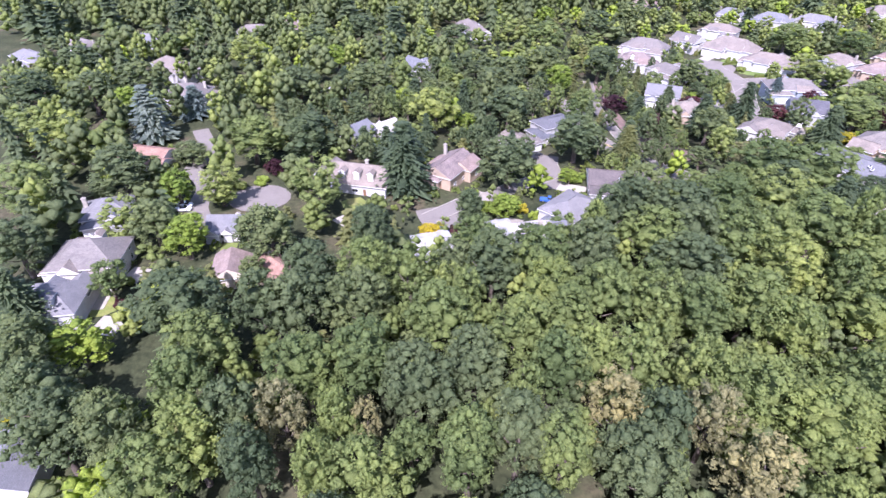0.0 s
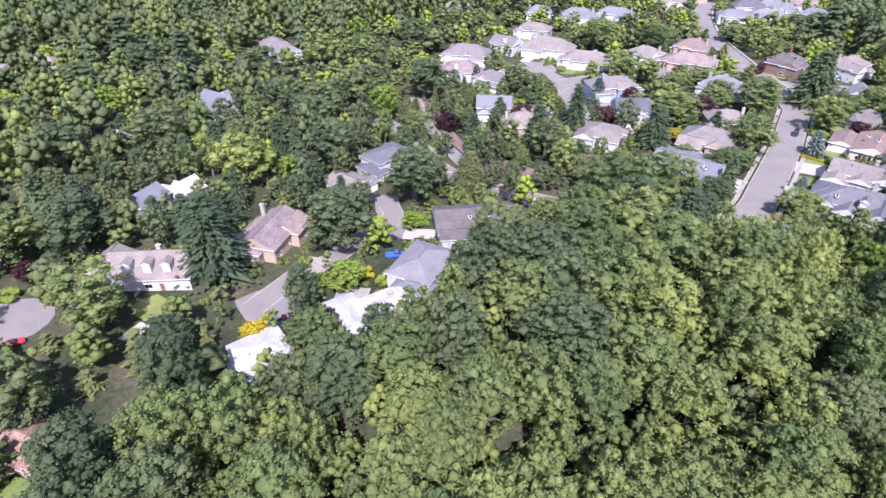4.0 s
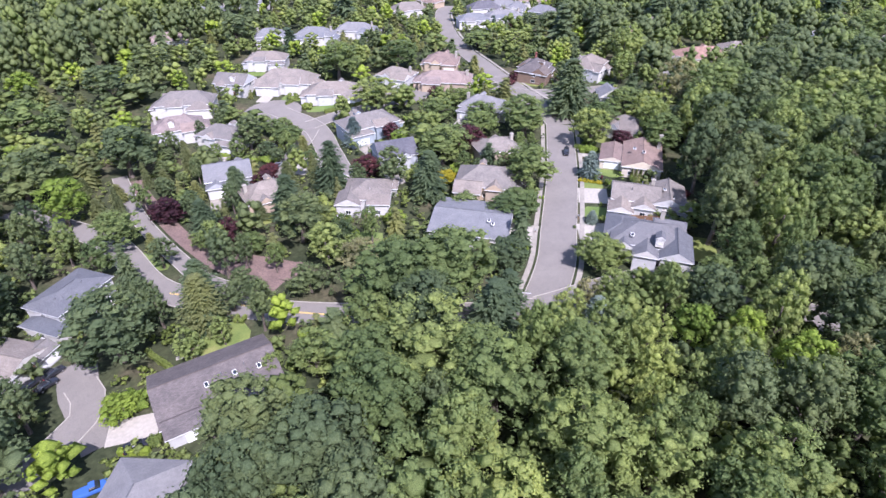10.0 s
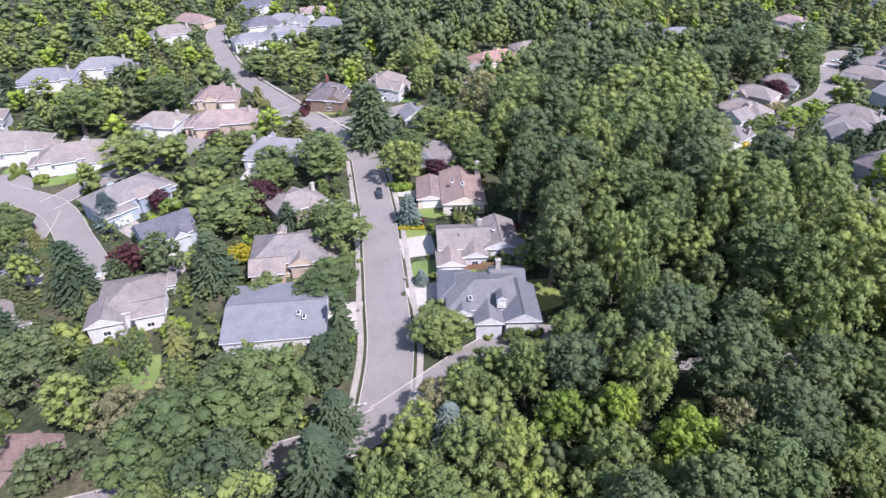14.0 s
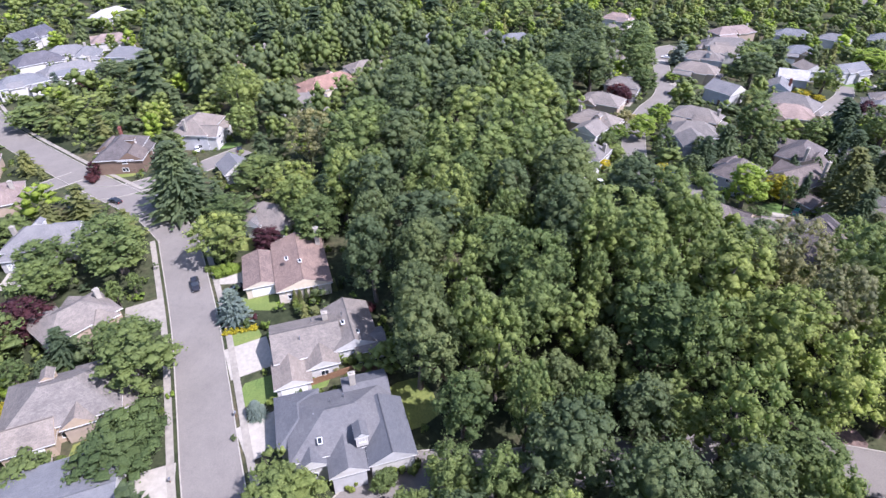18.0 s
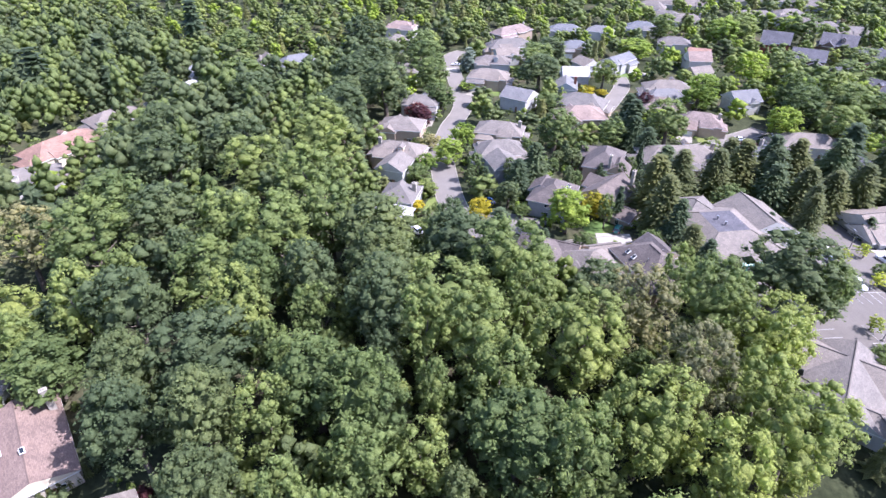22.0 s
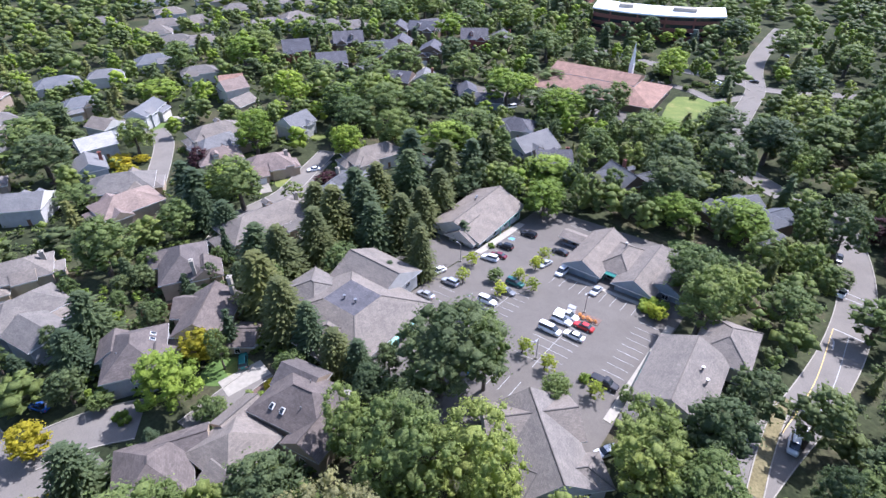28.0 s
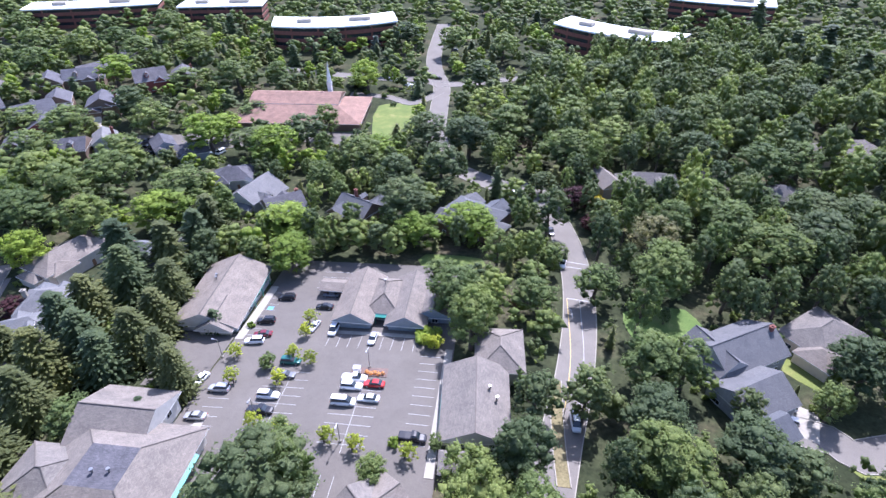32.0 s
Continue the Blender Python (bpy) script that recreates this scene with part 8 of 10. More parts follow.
tree("lime", 298.4, -145.1, 18.0, 10.5, "far")
tree("maple", 241.6, -116.4, 13.0, 6.7, "mid")
tree("maple", 232.6, -131.9, 18.0, 9.8, "mid")
tree("maple", 255.7, -172.8, 15.9, 7.3, "far")
tree("maple", 181.6, -35.2, 18.0, 6.8, "mid")
tree("oak", 146.4, -13.0, 15.0, 7.5, "mid")
tree("maple", 143.3, -28.7, 15.0, 7.6, "mid")
tree("maple", 134.6, -30.3, 15.0, 5.7, "mid")
tree("maple", 143.5, -3.2, 16.0, 8.4, "near")
tree("oak", 129.5, -7.3, 15.0, 7.7, "mid")
tree("oak", 119.3, -6.7, 12.0, 6.1, "mid")
tree("maple", 150.5, -59.5, 13.0, 6.3, "mid")
tree("maple", 132.8, -62.2, 18.0, 9.2, "mid")
tree("dry", 131.6, -81.1, 16.0, 7.4, "mid")
tree("maple", 110.1, -91.4, 18.0, 10.5, "mid")
tree("maple", 101.7, -74.5, 18.0, 10.5, "mid")
tree("oak", 82.4, -85.3, 18.0, 10.5, "mid")
tree("oak", 95.6, -34.8, 15.0, 8.3, "mid")
tree("maple", 176.9, -70.8, 14.0, 5.1, "mid")
tree("oak", 207.1, -96.1, 18.0, 10.5, "mid")
tree("fir", 245.3, -36.5, 7.0, 3.2, "mid")
tree("maple", 366.6, -147.2, 12.0, 10.5, "far")
tree("maple", 387.1, -148.8, 13.0, 10.0, "far")
tree("oak", 279.6, -144.4, 13.0, 10.5, "far")
tree("lime", 227.8, -147.1, 12.0, 10.1, "mid")
tree("oak", 208.4, -158.9, 18.0, 10.5, "mid")
tree("oak", 191.2, -153.0, 18.0, 10.5, "mid")
tree("maple", 175.6, -173.2, 18.0, 10.5, "far")
tree("maple", 153.5, -142.7, 18.0, 10.5, "mid")
tree("ash", 135.0, -154.9, 18.0, 10.5, "mid")
tree("oak", 112.7, -168.1, 18.0, 10.5, "mid")
tree("oak", 191.8, -238.2, 18.0, 10.5, "far")
tree("oak", 161.8, -246.4, 18.0, 10.5, "far")
tree("oak", 133.1, -236.4, 18.0, 10.5, "far")
tree("oak", 99.0, -237.3, 18.0, 10.5, "far")
tree("oak", 75.7, -221.1, 18.0, 10.5, "far")
tree("maple", 91.0, -182.5, 18.0, 10.5, "mid")
tree("oak", 39.4, -242.2, 18.0, 10.5, "far")
tree("fir", 18.9, -245.6, 24.0, 9.7, "far")
tree("maple", 67.3, -191.3, 18.0, 10.5, "mid")
tree("oak", 44.8, -200.5, 18.0, 10.5, "mid")
tree("maple", 20.8, -196.0, 18.0, 10.5, "mid")
tree("ash", 168.1, -195.1, 18.0, 10.5, "far")
tree("ash", 148.6, -180.2, 18.0, 10.5, "far")
tree("maple", 128.3, -187.5, 18.0, 10.5, "far")
tree("ash", 186.5, -195.6, 18.0, 10.5, "far")
tree("oak", 106.0, -140.6, 18.0, 9.9, "mid")
tree("maple", 86.6, -132.8, 18.0, 10.5, "mid")
tree("maple", 70.7, -134.4, 18.0, 10.5, "mid")
tree("oak", 199.4, -124.1, 18.0, 8.9, "mid")
tree("oak", 215.3, -119.4, 16.7, 7.7, "mid")
tree("oak", 162.2, -123.2, 9.0, 5.6, "mid")
tree("plum", 151.1, -110.9, 9.0, 5.9, "mid")
tree("plum", 146.5, -98.9, 6.0, 4.4, "mid")
tree("gold", 143.6, -114.9, 4.0, 3.3, "mid")
tree("oak", 76.5, -107.9, 12.0, 10.5, "mid")
tree("oak", 63.8, -105.8, 12.0, 10.5, "mid")
tree("oak", 133.5, -52.8, 5.8, 1.9, "mid")
tree("lime", 385.4, -215.0, 18.0, 10.5, "far")
tree("fir", 366.5, -318.3, 16.0, 6.6, "far")
tree("maple", 297.2, -191.6, 8.0, 10.5, "far")
tree("maple", 262.3, -245.6, 6.0, 9.0, "far")
tree("oak", 348.7, -170.4, 18.0, 9.7, "far")
tree("maple", 344.4, -214.5, 13.0, 10.5, "far")
tree("maple", 319.7, -221.1, 18.0, 10.5, "far")
tree("maple", 300.1, -226.3, 18.0, 8.8, "far")
tree("lime", 253.0, -235.8, 18.0, 10.3, "far")
tree("fir", 307.0, -271.5, 12.0, 5.1, "far")
tree("oak", 243.6, -308.8, 18.0, 10.5, "far")
tree("maple", 213.2, -298.9, 18.0, 10.0, "far")
tree("maple", 181.2, -288.1, 18.0, 9.7, "far")
tree("fir", 159.1, -361.3, 14.0, 5.9, "far")
tree("fir", 21.2, -275.9, 24.0, 9.7, "far")
tree("fir", -2.6, -289.9, 24.0, 9.7, "far")
tree("fir", 3.3, -238.2, 24.0, 9.7, "far")
tree("fir", 12.1, -357.6, 24.0, 9.7, "far")
tree("oak", 288.4, -294.6, 16.1, 7.4, "far")
tree("spruce", 263.4, -303.9, 10.0, 4.3, "far")
tree("maple", 410.7, -311.8, 18.0, 10.5, "far")
tree("maple", 418.5, -266.9, 18.0, 10.5, "far")
tree("maple", 433.9, -251.9, 18.0, 10.5, "far")
tree("maple", 466.2, -260.8, 18.0, 10.5, "far")
tree("maple", 432.7, -217.7, 18.0, 10.5, "far")
tree("maple", 391.5, -246.2, 18.0, 10.5, "far")
tree("maple", 362.6, -263.7, 18.0, 10.5, "far")
tree("maple", 509.3, -300.2, 18.0, 10.5, "far")
tree("lime", 131.3, -114.0, 4.0, 3.5, "mid")
tree("maple", 109.5, -109.7, 14.0, 8.8, "mid")
tree("maple", 124.9, -90.6, 17.0, 7.8, "mid")
tree("ash", 186.2, -5.2, 3.8, 1.8, "near")
tree("maple", 190.4, -62.0, 9.0, 5.6, "mid")
tree("maple", 244.7, -70.8, 2.0, 1.0, "mid")
tree("maple", 257.8, -2.7, 10.0, 5.1, "mid")
tree("fir", 260.5, -16.9, 15.0, 6.3, "near")
tree("cedar", 257.3, -24.4, 16.0, 6.6, "near")
tree("cedar", 257.5, -33.6, 15.0, 6.3, "near")
tree("plum", 300.6, -37.5, 6.0, 4.9, "mid")
tree("maple", 341.2, -100.0, 18.0, 10.5, "far")
tree("maple", 314.2, -104.1, 18.0, 10.0, "mid")
# trees that close the woods
tree("ash", 17.4, 28.0, 19.5, 5.3, "near")
tree("ash", 1.8, 94.2, 16.8, 4.8, "near")
tree("ash", 13.4, 21.6, 14.0, 3.8, "near")
tree("ash", 5.4, 29.2, 14.4, 4.3, "near")
tree("ash", 109.0, 60.6, 15.9, 4.5, "near")
tree("ash", 86.4, 57.3, 19.5, 3.9, "near")
tree("ash", 29.9, 33.0, 16.4, 3.5, "near")
tree("ash", 98.6, 60.3, 15.9, 4.2, "near")
tree("oak", -14.8, 39.2, 19.2, 5.5, "near")
tree("maple", -5.3, 54.5, 14.6, 4.6, "near")
tree("ash", 93.7, 52.7, 12.2, 5.0, "near")
tree("ash", 65.7, 32.7, 15.5, 3.8, "near")
tree("oak", 43.0, 37.7, 17.2, 4.3, "near")
tree("maple", 37.5, 117.3, 19.8, 4.2, "near")
tree("maple", 38.3, 97.5, 14.3, 3.9, "near")
tree("ash", 87.7, 44.9, 12.6, 5.5, "near")
tree("oak", 13.1, 41.9, 17.2, 5.4, "near")
tree("ash", 58.5, 35.0, 18.5, 4.1, "near")
tree("ash", 107.9, 94.3, 18.5, 3.7, "near")
tree("ash", 42.1, 79.2, 15.1, 4.2, "near")
tree("ash", -3.0, 37.8, 18.3, 4.5, "near")
tree("maple", 41.8, 26.4, 16.9, 5.2, "near")
tree("maple", 56.5, 44.2, 16.2, 4.5, "near")
tree("maple", 68.9, 43.8, 14.6, 4.5, "near")
tree("oak", 53.0, 26.8, 17.0, 5.7, "near")
tree("ash", 26.6, 27.4, 14.5, 4.6, "near")
tree("oak", 83.7, 122.3, 14.4, 4.1, "near")
tree("ash", 74.3, 37.1, 18.3, 5.6, "near")
tree("ash", 18.0, 35.7, 15.4, 3.9, "near")
tree("ash", 56.5, 73.2, 12.3, 4.0, "near")
tree("ash", 13.8, 62.9, 18.0, 3.6, "near")
tree("ash", 79.1, 46.6, 19.8, 4.2, "near")
tree("ash", -12.8, 30.1, 17.4, 4.5, "near")
tree("ash", -2.0, 28.9, 13.3, 4.5, "near")
tree("ash", 62.6, 68.1, 14.5, 5.5, "near")
tree("ash", 3.9, 38.9, 19.2, 3.6, "near")
tree("ash", 24.9, 40.1, 14.1, 4.1, "near")
tree("ash", 29.5, 115.2, 16.4, 5.2, "near")
tree("maple", 111.5, 89.0, 16.0, 3.7, "near")
tree("ash", 104.9, 67.4, 16.4, 4.9, "near")
tree("ash", 24.1, 20.6, 19.0, 4.1, "near")
tree("ash", 4.9, 88.1, 19.5, 3.7, "near")
tree("maple", 35.7, 33.8, 14.2, 3.7, "near")
tree("oak", 19.4, 59.4, 12.4, 4.0, "near")
tree("maple", 74.0, 82.6, 13.0, 3.8, "near")
tree("oak", 244.4, 77.2, 18.6, 4.1, "near")
tree("maple", 195.2, 52.0, 13.5, 4.2, "near")
tree("oak", 239.7, 136.2, 21.2, 5.5, "mid")
tree("ash", 196.5, 41.5, 13.5, 3.7, "near")
tree("ash", 216.8, 105.9, 20.5, 4.6, "near")
tree("maple", 195.2, 86.4, 20.6, 3.8, "near")
tree("ash", 216.5, 34.8, 17.1, 4.7, "near")
tree("oak", 204.2, 93.8, 17.9, 3.8, "near")
tree("maple", 233.3, 145.2, 20.7, 5.0, "mid")
tree("maple", 208.1, 111.8, 20.8, 3.9, "near")
tree("ash", 185.6, 88.8, 16.6, 5.2, "near")
tree("ash", 235.3, 109.6, 19.3, 4.0, "mid")
tree("oak", 179.4, 84.5, 14.4, 3.7, "near")
tree("oak", 88.1, 13.7, 17.2, 5.3, "near")
tree("maple", 125.9, 27.1, 15.1, 4.8, "near")
tree("oak", 132.4, 42.1, 14.6, 4.1, "near")
tree("oak", 56.2, 8.2, 18.2, 5.8, "near")
tree("maple", 146.4, 19.6, 16.3, 5.0, "near")
tree("maple", 112.7, 24.5, 14.7, 5.1, "near")
tree("maple", 118.1, 12.6, 14.5, 5.6, "mid")
tree("ash", 47.4, 15.5, 18.3, 4.1, "near")
tree("maple", 87.2, -17.3, 14.7, 5.9, "mid")
tree("oak", 46.7, 2.9, 16.9, 4.7, "near")
tree("maple", 50.5, -8.3, 16.1, 6.0, "near")
tree("oak", 104.2, -4.9, 14.1, 4.9, "mid")
tree("oak", 104.9, 8.4, 14.5, 4.9, "mid")
tree("ash", 107.1, 44.8, 14.5, 5.4, "near")
tree("maple", 71.7, 4.2, 15.9, 4.4, "near")
tree("ash", 73.2, -11.1, 14.8, 4.8, "near")
tree("ash", 96.3, 10.7, 15.0, 4.8, "mid")
tree("oak", 137.6, 19.3, 15.9, 4.3, "near")
tree("maple", 124.3, 6.8, 16.0, 4.5, "mid")
tree("ash", 122.2, 64.0, 18.6, 4.9, "near")
tree("maple", 103.5, 32.6, 15.5, 5.6, "near")
tree("maple", 87.2, -8.0, 16.2, 5.3, "mid")
tree("oak", 63.1, 21.8, 17.7, 4.6, "near")
tree("oak", 142.2, 32.6, 14.0, 4.1, "near")
tree("maple", 92.7, 31.5, 17.2, 5.3, "near")
tree("ash", 97.8, -9.4, 18.2, 4.5, "mid")
tree("oak", 144.5, 8.2, 18.9, 5.5, "near")
tree("ash", 135.1, 52.5, 17.6, 4.8, "near")
tree("oak", 61.4, -15.1, 15.6, 5.3, "near")
tree("maple", 145.4, 43.8, 16.1, 5.8, "near")
tree("maple", 98.9, 44.1, 18.2, 4.4, "near")
tree("ash", 121.9, 40.6, 16.0, 5.2, "near")
tree("ash", 73.2, 50.2, 15.6, 4.1, "near")
tree("ash", 73.8, 12.0, 15.7, 4.7, "near")
tree("maple", 61.8, 2.1, 14.8, 4.1, "near")
tree("ash", 74.9, -26.3, 14.5, 4.2, "mid")
tree("maple", 126.8, 58.0, 18.3, 4.4, "near")
tree("maple", 131.8, 13.7, 16.0, 4.4, "near")
tree("maple", 105.8, -25.6, 10.4, 4.1, "mid")
tree("maple", 73.8, 27.5, 18.6, 4.7, "near")
tree("ash", 104.3, 22.1, 16.4, 4.6, "near")
tree("maple", 67.3, -5.7, 18.7, 4.7, "near")
tree("maple", 126.3, 48.4, 16.7, 4.6, "near")
tree("maple", 38.0, 18.0, 17.3, 4.1, "near")
tree("oak", 124.1, -22.3, 10.7, 3.5, "mid")
tree("oak", 81.7, 20.4, 15.6, 5.8, "near")
tree("maple", 150.9, 35.1, 16.2, 4.8, "near")
tree("ash", 96.9, 19.2, 16.3, 5.1, "near")
tree("oak", 66.8, -23.1, 18.5, 4.4, "near")
tree("ash", 83.8, 30.0, 14.8, 4.2, "near")
tree("oak", 88.8, 3.6, 16.4, 4.3, "mid")
tree("maple", 113.4, 33.4, 14.8, 5.2, "near")
tree("ash", 120.3, 54.5, 17.5, 4.8, "near")
tree("oak", 132.5, 3.2, 17.6, 5.4, "near")
tree("oak", 62.8, 14.8, 15.3, 4.1, "near")
tree("maple", 80.5, 3.3, 17.5, 5.4, "near")
tree("ash", 112.0, 0.1, 14.6, 4.6, "mid")
tree("maple", 124.4, 19.3, 15.7, 5.0, "near")
tree("oak", 124.8, 34.1, 14.4, 3.6, "near")
tree("maple", 154.4, 9.4, 14.7, 4.9, "near")
tree("oak", 154.3, 21.1, 14.7, 4.8, "near")
tree("oak", 153.3, -0.8, 15.6, 3.7, "near")
tree("maple", 142.0, 58.2, 16.5, 5.2, "near")
tree("maple", 148.9, 52.6, 16.4, 5.1, "near")
tree("oak", 133.5, 26.4, 14.3, 4.0, "near")
tree("oak", -15.6, 242.4, 13.1, 5.4, "mid")
tree("fir", 17.9, 195.0, 11.1, 4.0, "mid")
tree("oak", -10.2, 173.6, 14.4, 5.3, "mid")
tree("fir", -37.5, 252.3, 11.7, 3.7, "mid")
tree("fir", 8.4, 221.8, 15.9, 4.3, "mid")
tree("oak", -9.9, 254.8, 12.4, 4.8, "mid")
tree("maple", 11.0, 230.9, 14.2, 4.9, "mid")
tree("oak", -31.5, 203.2, 12.0, 4.9, "mid")
tree("oak", 39.7, 238.0, 14.3, 4.2, "mid")
tree("maple", 1.4, 249.7, 15.3, 4.6, "mid")
tree("fir", -44.4, 250.0, 11.2, 5.4, "mid")
tree("maple", -21.0, 259.6, 13.8, 4.5, "mid")
tree("oak", -44.7, 230.0, 14.1, 3.6, "mid")
tree("maple", -30.8, 260.2, 13.1, 5.1, "mid")
tree("fir", -47.4, 190.8, 15.9, 3.7, "mid")
tree("oak", -53.1, 185.7, 11.3, 3.6, "mid")
tree("oak", 37.3, 222.1, 13.8, 4.3, "mid")
tree("fir", -19.4, 175.5, 14.4, 4.9, "mid")
tree("maple", -20.9, 208.8, 14.4, 3.7, "mid")
tree("fir", -6.2, 190.2, 13.8, 3.8, "mid")
tree("oak", 27.5, 172.8, 13.6, 4.4, "mid")
tree("oak", 43.2, 244.3, 14.0, 3.9, "mid")
tree("oak", -4.3, 232.2, 12.8, 5.5, "mid")
tree("maple", 51.3, 216.1, 11.8, 4.4, "mid")
tree("maple", 1.1, 242.0, 14.9, 3.5, "mid")
tree("oak", -18.8, 250.4, 11.3, 4.7, "mid")
tree("oak", -25.9, 212.9, 15.7, 4.2, "mid")
tree("fir", -22.0, 222.5, 12.5, 5.4, "mid")
tree("oak", -35.8, 186.5, 12.1, 3.7, "mid")
tree("maple", -14.4, 213.8, 14.7, 4.6, "mid")
tree("fir", 55.8, 203.2, 15.5, 3.7, "mid")
tree("oak", -14.9, 186.4, 13.6, 4.5, "mid")
tree("maple", 1.0, 225.6, 12.6, 4.0, "mid")
tree("maple", 47.0, 226.2, 14.7, 3.9, "mid")
tree("oak", 16.6, 188.3, 14.8, 3.7, "mid")
tree("oak", -55.7, 204.6, 12.5, 4.2, "mid")
tree("oak", 11.3, 180.0, 14.5, 4.1, "mid")
tree("maple", 76.5, 203.4, 13.4, 4.4, "mid")
tree("oak", 6.2, 186.8, 10.7, 3.0, "mid")
tree("oak", -53.7, 193.3, 13.3, 3.8, "mid")
tree("oak", -35.4, 216.3, 12.0, 5.5, "mid")
tree("oak", 56.0, 196.1, 9.6, 3.7, "mid")
tree("oak", 27.0, 199.9, 13.2, 4.0, "mid")
tree("fir", 13.7, 217.3, 13.5, 4.0, "mid")
tree("oak", 64.9, 210.5, 9.6, 3.7, "mid")
tree("oak", -62.6, 206.3, 12.0, 4.3, "mid")
tree("oak", -4.3, 266.3, 12.1, 4.2, "mid")
tree("oak", -48.5, 198.2, 12.6, 4.1, "mid")
tree("fir", 23.7, 179.0, 13.2, 3.5, "mid")
tree("maple", -44.7, 213.9, 11.9, 3.8, "mid")
tree("maple", -6.6, 216.8, 15.9, 4.4, "mid")
tree("oak", -26.6, 250.2, 12.8, 4.4, "mid")
tree("fir", -11.7, 225.4, 14.7, 5.2, "mid")
tree("fir", -27.5, 181.0, 12.0, 4.9, "mid")
tree("oak", -46.7, 220.2, 14.6, 4.3, "mid")
tree("oak", 35.7, 260.2, 15.8, 5.5, "mid")
tree("oak", -41.7, 206.3, 13.2, 4.0, "mid")
tree("oak", -5.7, 242.9, 12.7, 4.3, "mid")
tree("oak", 75.9, 194.5, 15.5, 4.2, "mid")
tree("fir", 4.9, 267.0, 13.6, 5.4, "mid")
tree("oak", -25.9, 172.7, 13.3, 3.7, "mid")
tree("oak", 28.8, 268.1, 11.1, 4.9, "mid")
tree("oak", 81.1, 226.9, 11.4, 3.6, "mid")
tree("oak", 105.2, 282.2, 10.0, 2.5, "mid")
tree("cedar", 60.9, 241.1, 6.1, 3.3, "mid")
tree("cedar", 64.8, 245.9, 10.6, 2.4, "mid")
tree("maple", 57.7, 258.2, 6.5, 2.4, "mid")
tree("maple", 75.3, 212.6, 5.9, 2.7, "mid")
tree("cedar", 59.4, 247.0, 7.9, 3.1, "mid")
tree("cedar", 67.1, 255.9, 6.5, 3.3, "mid")
tree("oak", 79.3, 248.6, 8.0, 3.6, "mid")
tree("cedar", 112.0, 227.9, 9.5, 3.8, "mid")
tree("cedar", 65.8, 221.1, 5.8, 2.2, "mid")
tree("maple", 108.9, 258.6, 9.4, 3.3, "mid")
tree("oak", 85.8, 251.9, 6.6, 2.5, "mid")
tree("maple", 83.6, 282.1, 10.5, 3.4, "mid")
tree("cedar", 93.5, 267.5, 10.0, 2.8, "mid")
tree("oak", 118.4, 247.4, 5.5, 3.7, "mid")
tree("oak", 121.8, 241.8, 7.7, 3.0, "mid")
tree("cedar", 60.3, 267.4, 6.3, 2.5, "mid")
tree("cedar", 108.4, 216.2, 8.6, 2.5, "mid")
tree("cedar", 86.1, 239.9, 7.6, 3.2, "mid")
tree("oak", 128.2, 211.3, 8.3, 3.1, "mid")
tree("cedar", 127.9, 245.7, 7.8, 3.2, "mid")
tree("oak", 89.2, 273.2, 6.4, 3.7, "mid")
tree("oak", 91.3, 251.4, 10.1, 2.5, "mid")
tree("oak", 91.3, 224.7, 10.9, 3.0, "mid")
tree("oak", 93.0, 280.3, 9.4, 3.5, "mid")
tree("cedar", 95.8, 216.1, 6.2, 2.8, "mid")
tree("cedar", 82.0, 256.7, 6.9, 2.7, "mid")
tree("oak", 84.7, 264.8, 6.2, 3.6, "mid")
tree("cedar", 91.5, 260.3, 10.4, 2.8, "mid")
tree("cedar", 118.4, 220.3, 10.3, 3.2, "mid")
tree("maple", 123.1, 249.4, 10.3, 2.8, "mid")
tree("oak", 115.1, 235.7, 4.5, 2.8, "mid")
tree("maple", 102.0, 260.4, 8.6, 2.6, "mid")
tree("cedar", 122.5, 230.0, 8.4, 2.5, "mid")
tree("cedar", 77.2, 259.7, 9.8, 2.2, "mid")
tree("maple", 124.8, 235.2, 6.5, 3.4, "mid")
tree("oak", 116.9, 253.9, 6.5, 3.7, "mid")
tree("maple", 71.7, 243.8, 10.7, 3.2, "mid")
tree("maple", 83.6, -40.8, 16.5, 4.6, "mid")
tree("oak", 85.9, -98.9, 17.5, 5.1, "mid")
tree("oak", 83.8, -59.3, 15.4, 5.7, "mid")
tree("oak", 104.0, -120.3, 16.9, 5.5, "mid")
tree("oak", 123.6, -104.1, 18.7, 4.9, "mid")
tree("oak", 93.0, -62.9, 17.0, 4.4, "mid")
tree("maple", 97.9, -88.6, 17.3, 4.9, "mid")
tree("maple", 138.4, -89.8, 18.3, 4.0, "mid")
tree("maple", 135.9, -109.9, 17.4, 4.2, "mid")
tree("oak", 145.2, -91.6, 15.2, 4.2, "mid")
tree("oak", 117.2, -59.9, 17.1, 5.2, "mid")
tree("oak", 130.2, -138.9, 18.0, 5.0, "mid")
tree("maple", 72.4, -50.8, 16.5, 5.1, "mid")
tree("maple", 74.2, -65.2, 17.9, 5.3, "mid")
tree("oak", 90.4, -110.1, 12.8, 5.7, "mid")
tree("oak", 70.0, -72.5, 18.6, 4.8, "mid")
tree("oak", 159.3, -79.1, 6.6, 4.1, "mid")
tree("oak", 147.5, -78.7, 18.3, 4.5, "mid")
tree("oak", 72.0, -96.7, 16.9, 4.4, "mid")
tree("maple", 115.6, -78.4, 18.0, 4.6, "mid")
tree("oak", 120.9, -72.6, 16.2, 4.3, "mid")
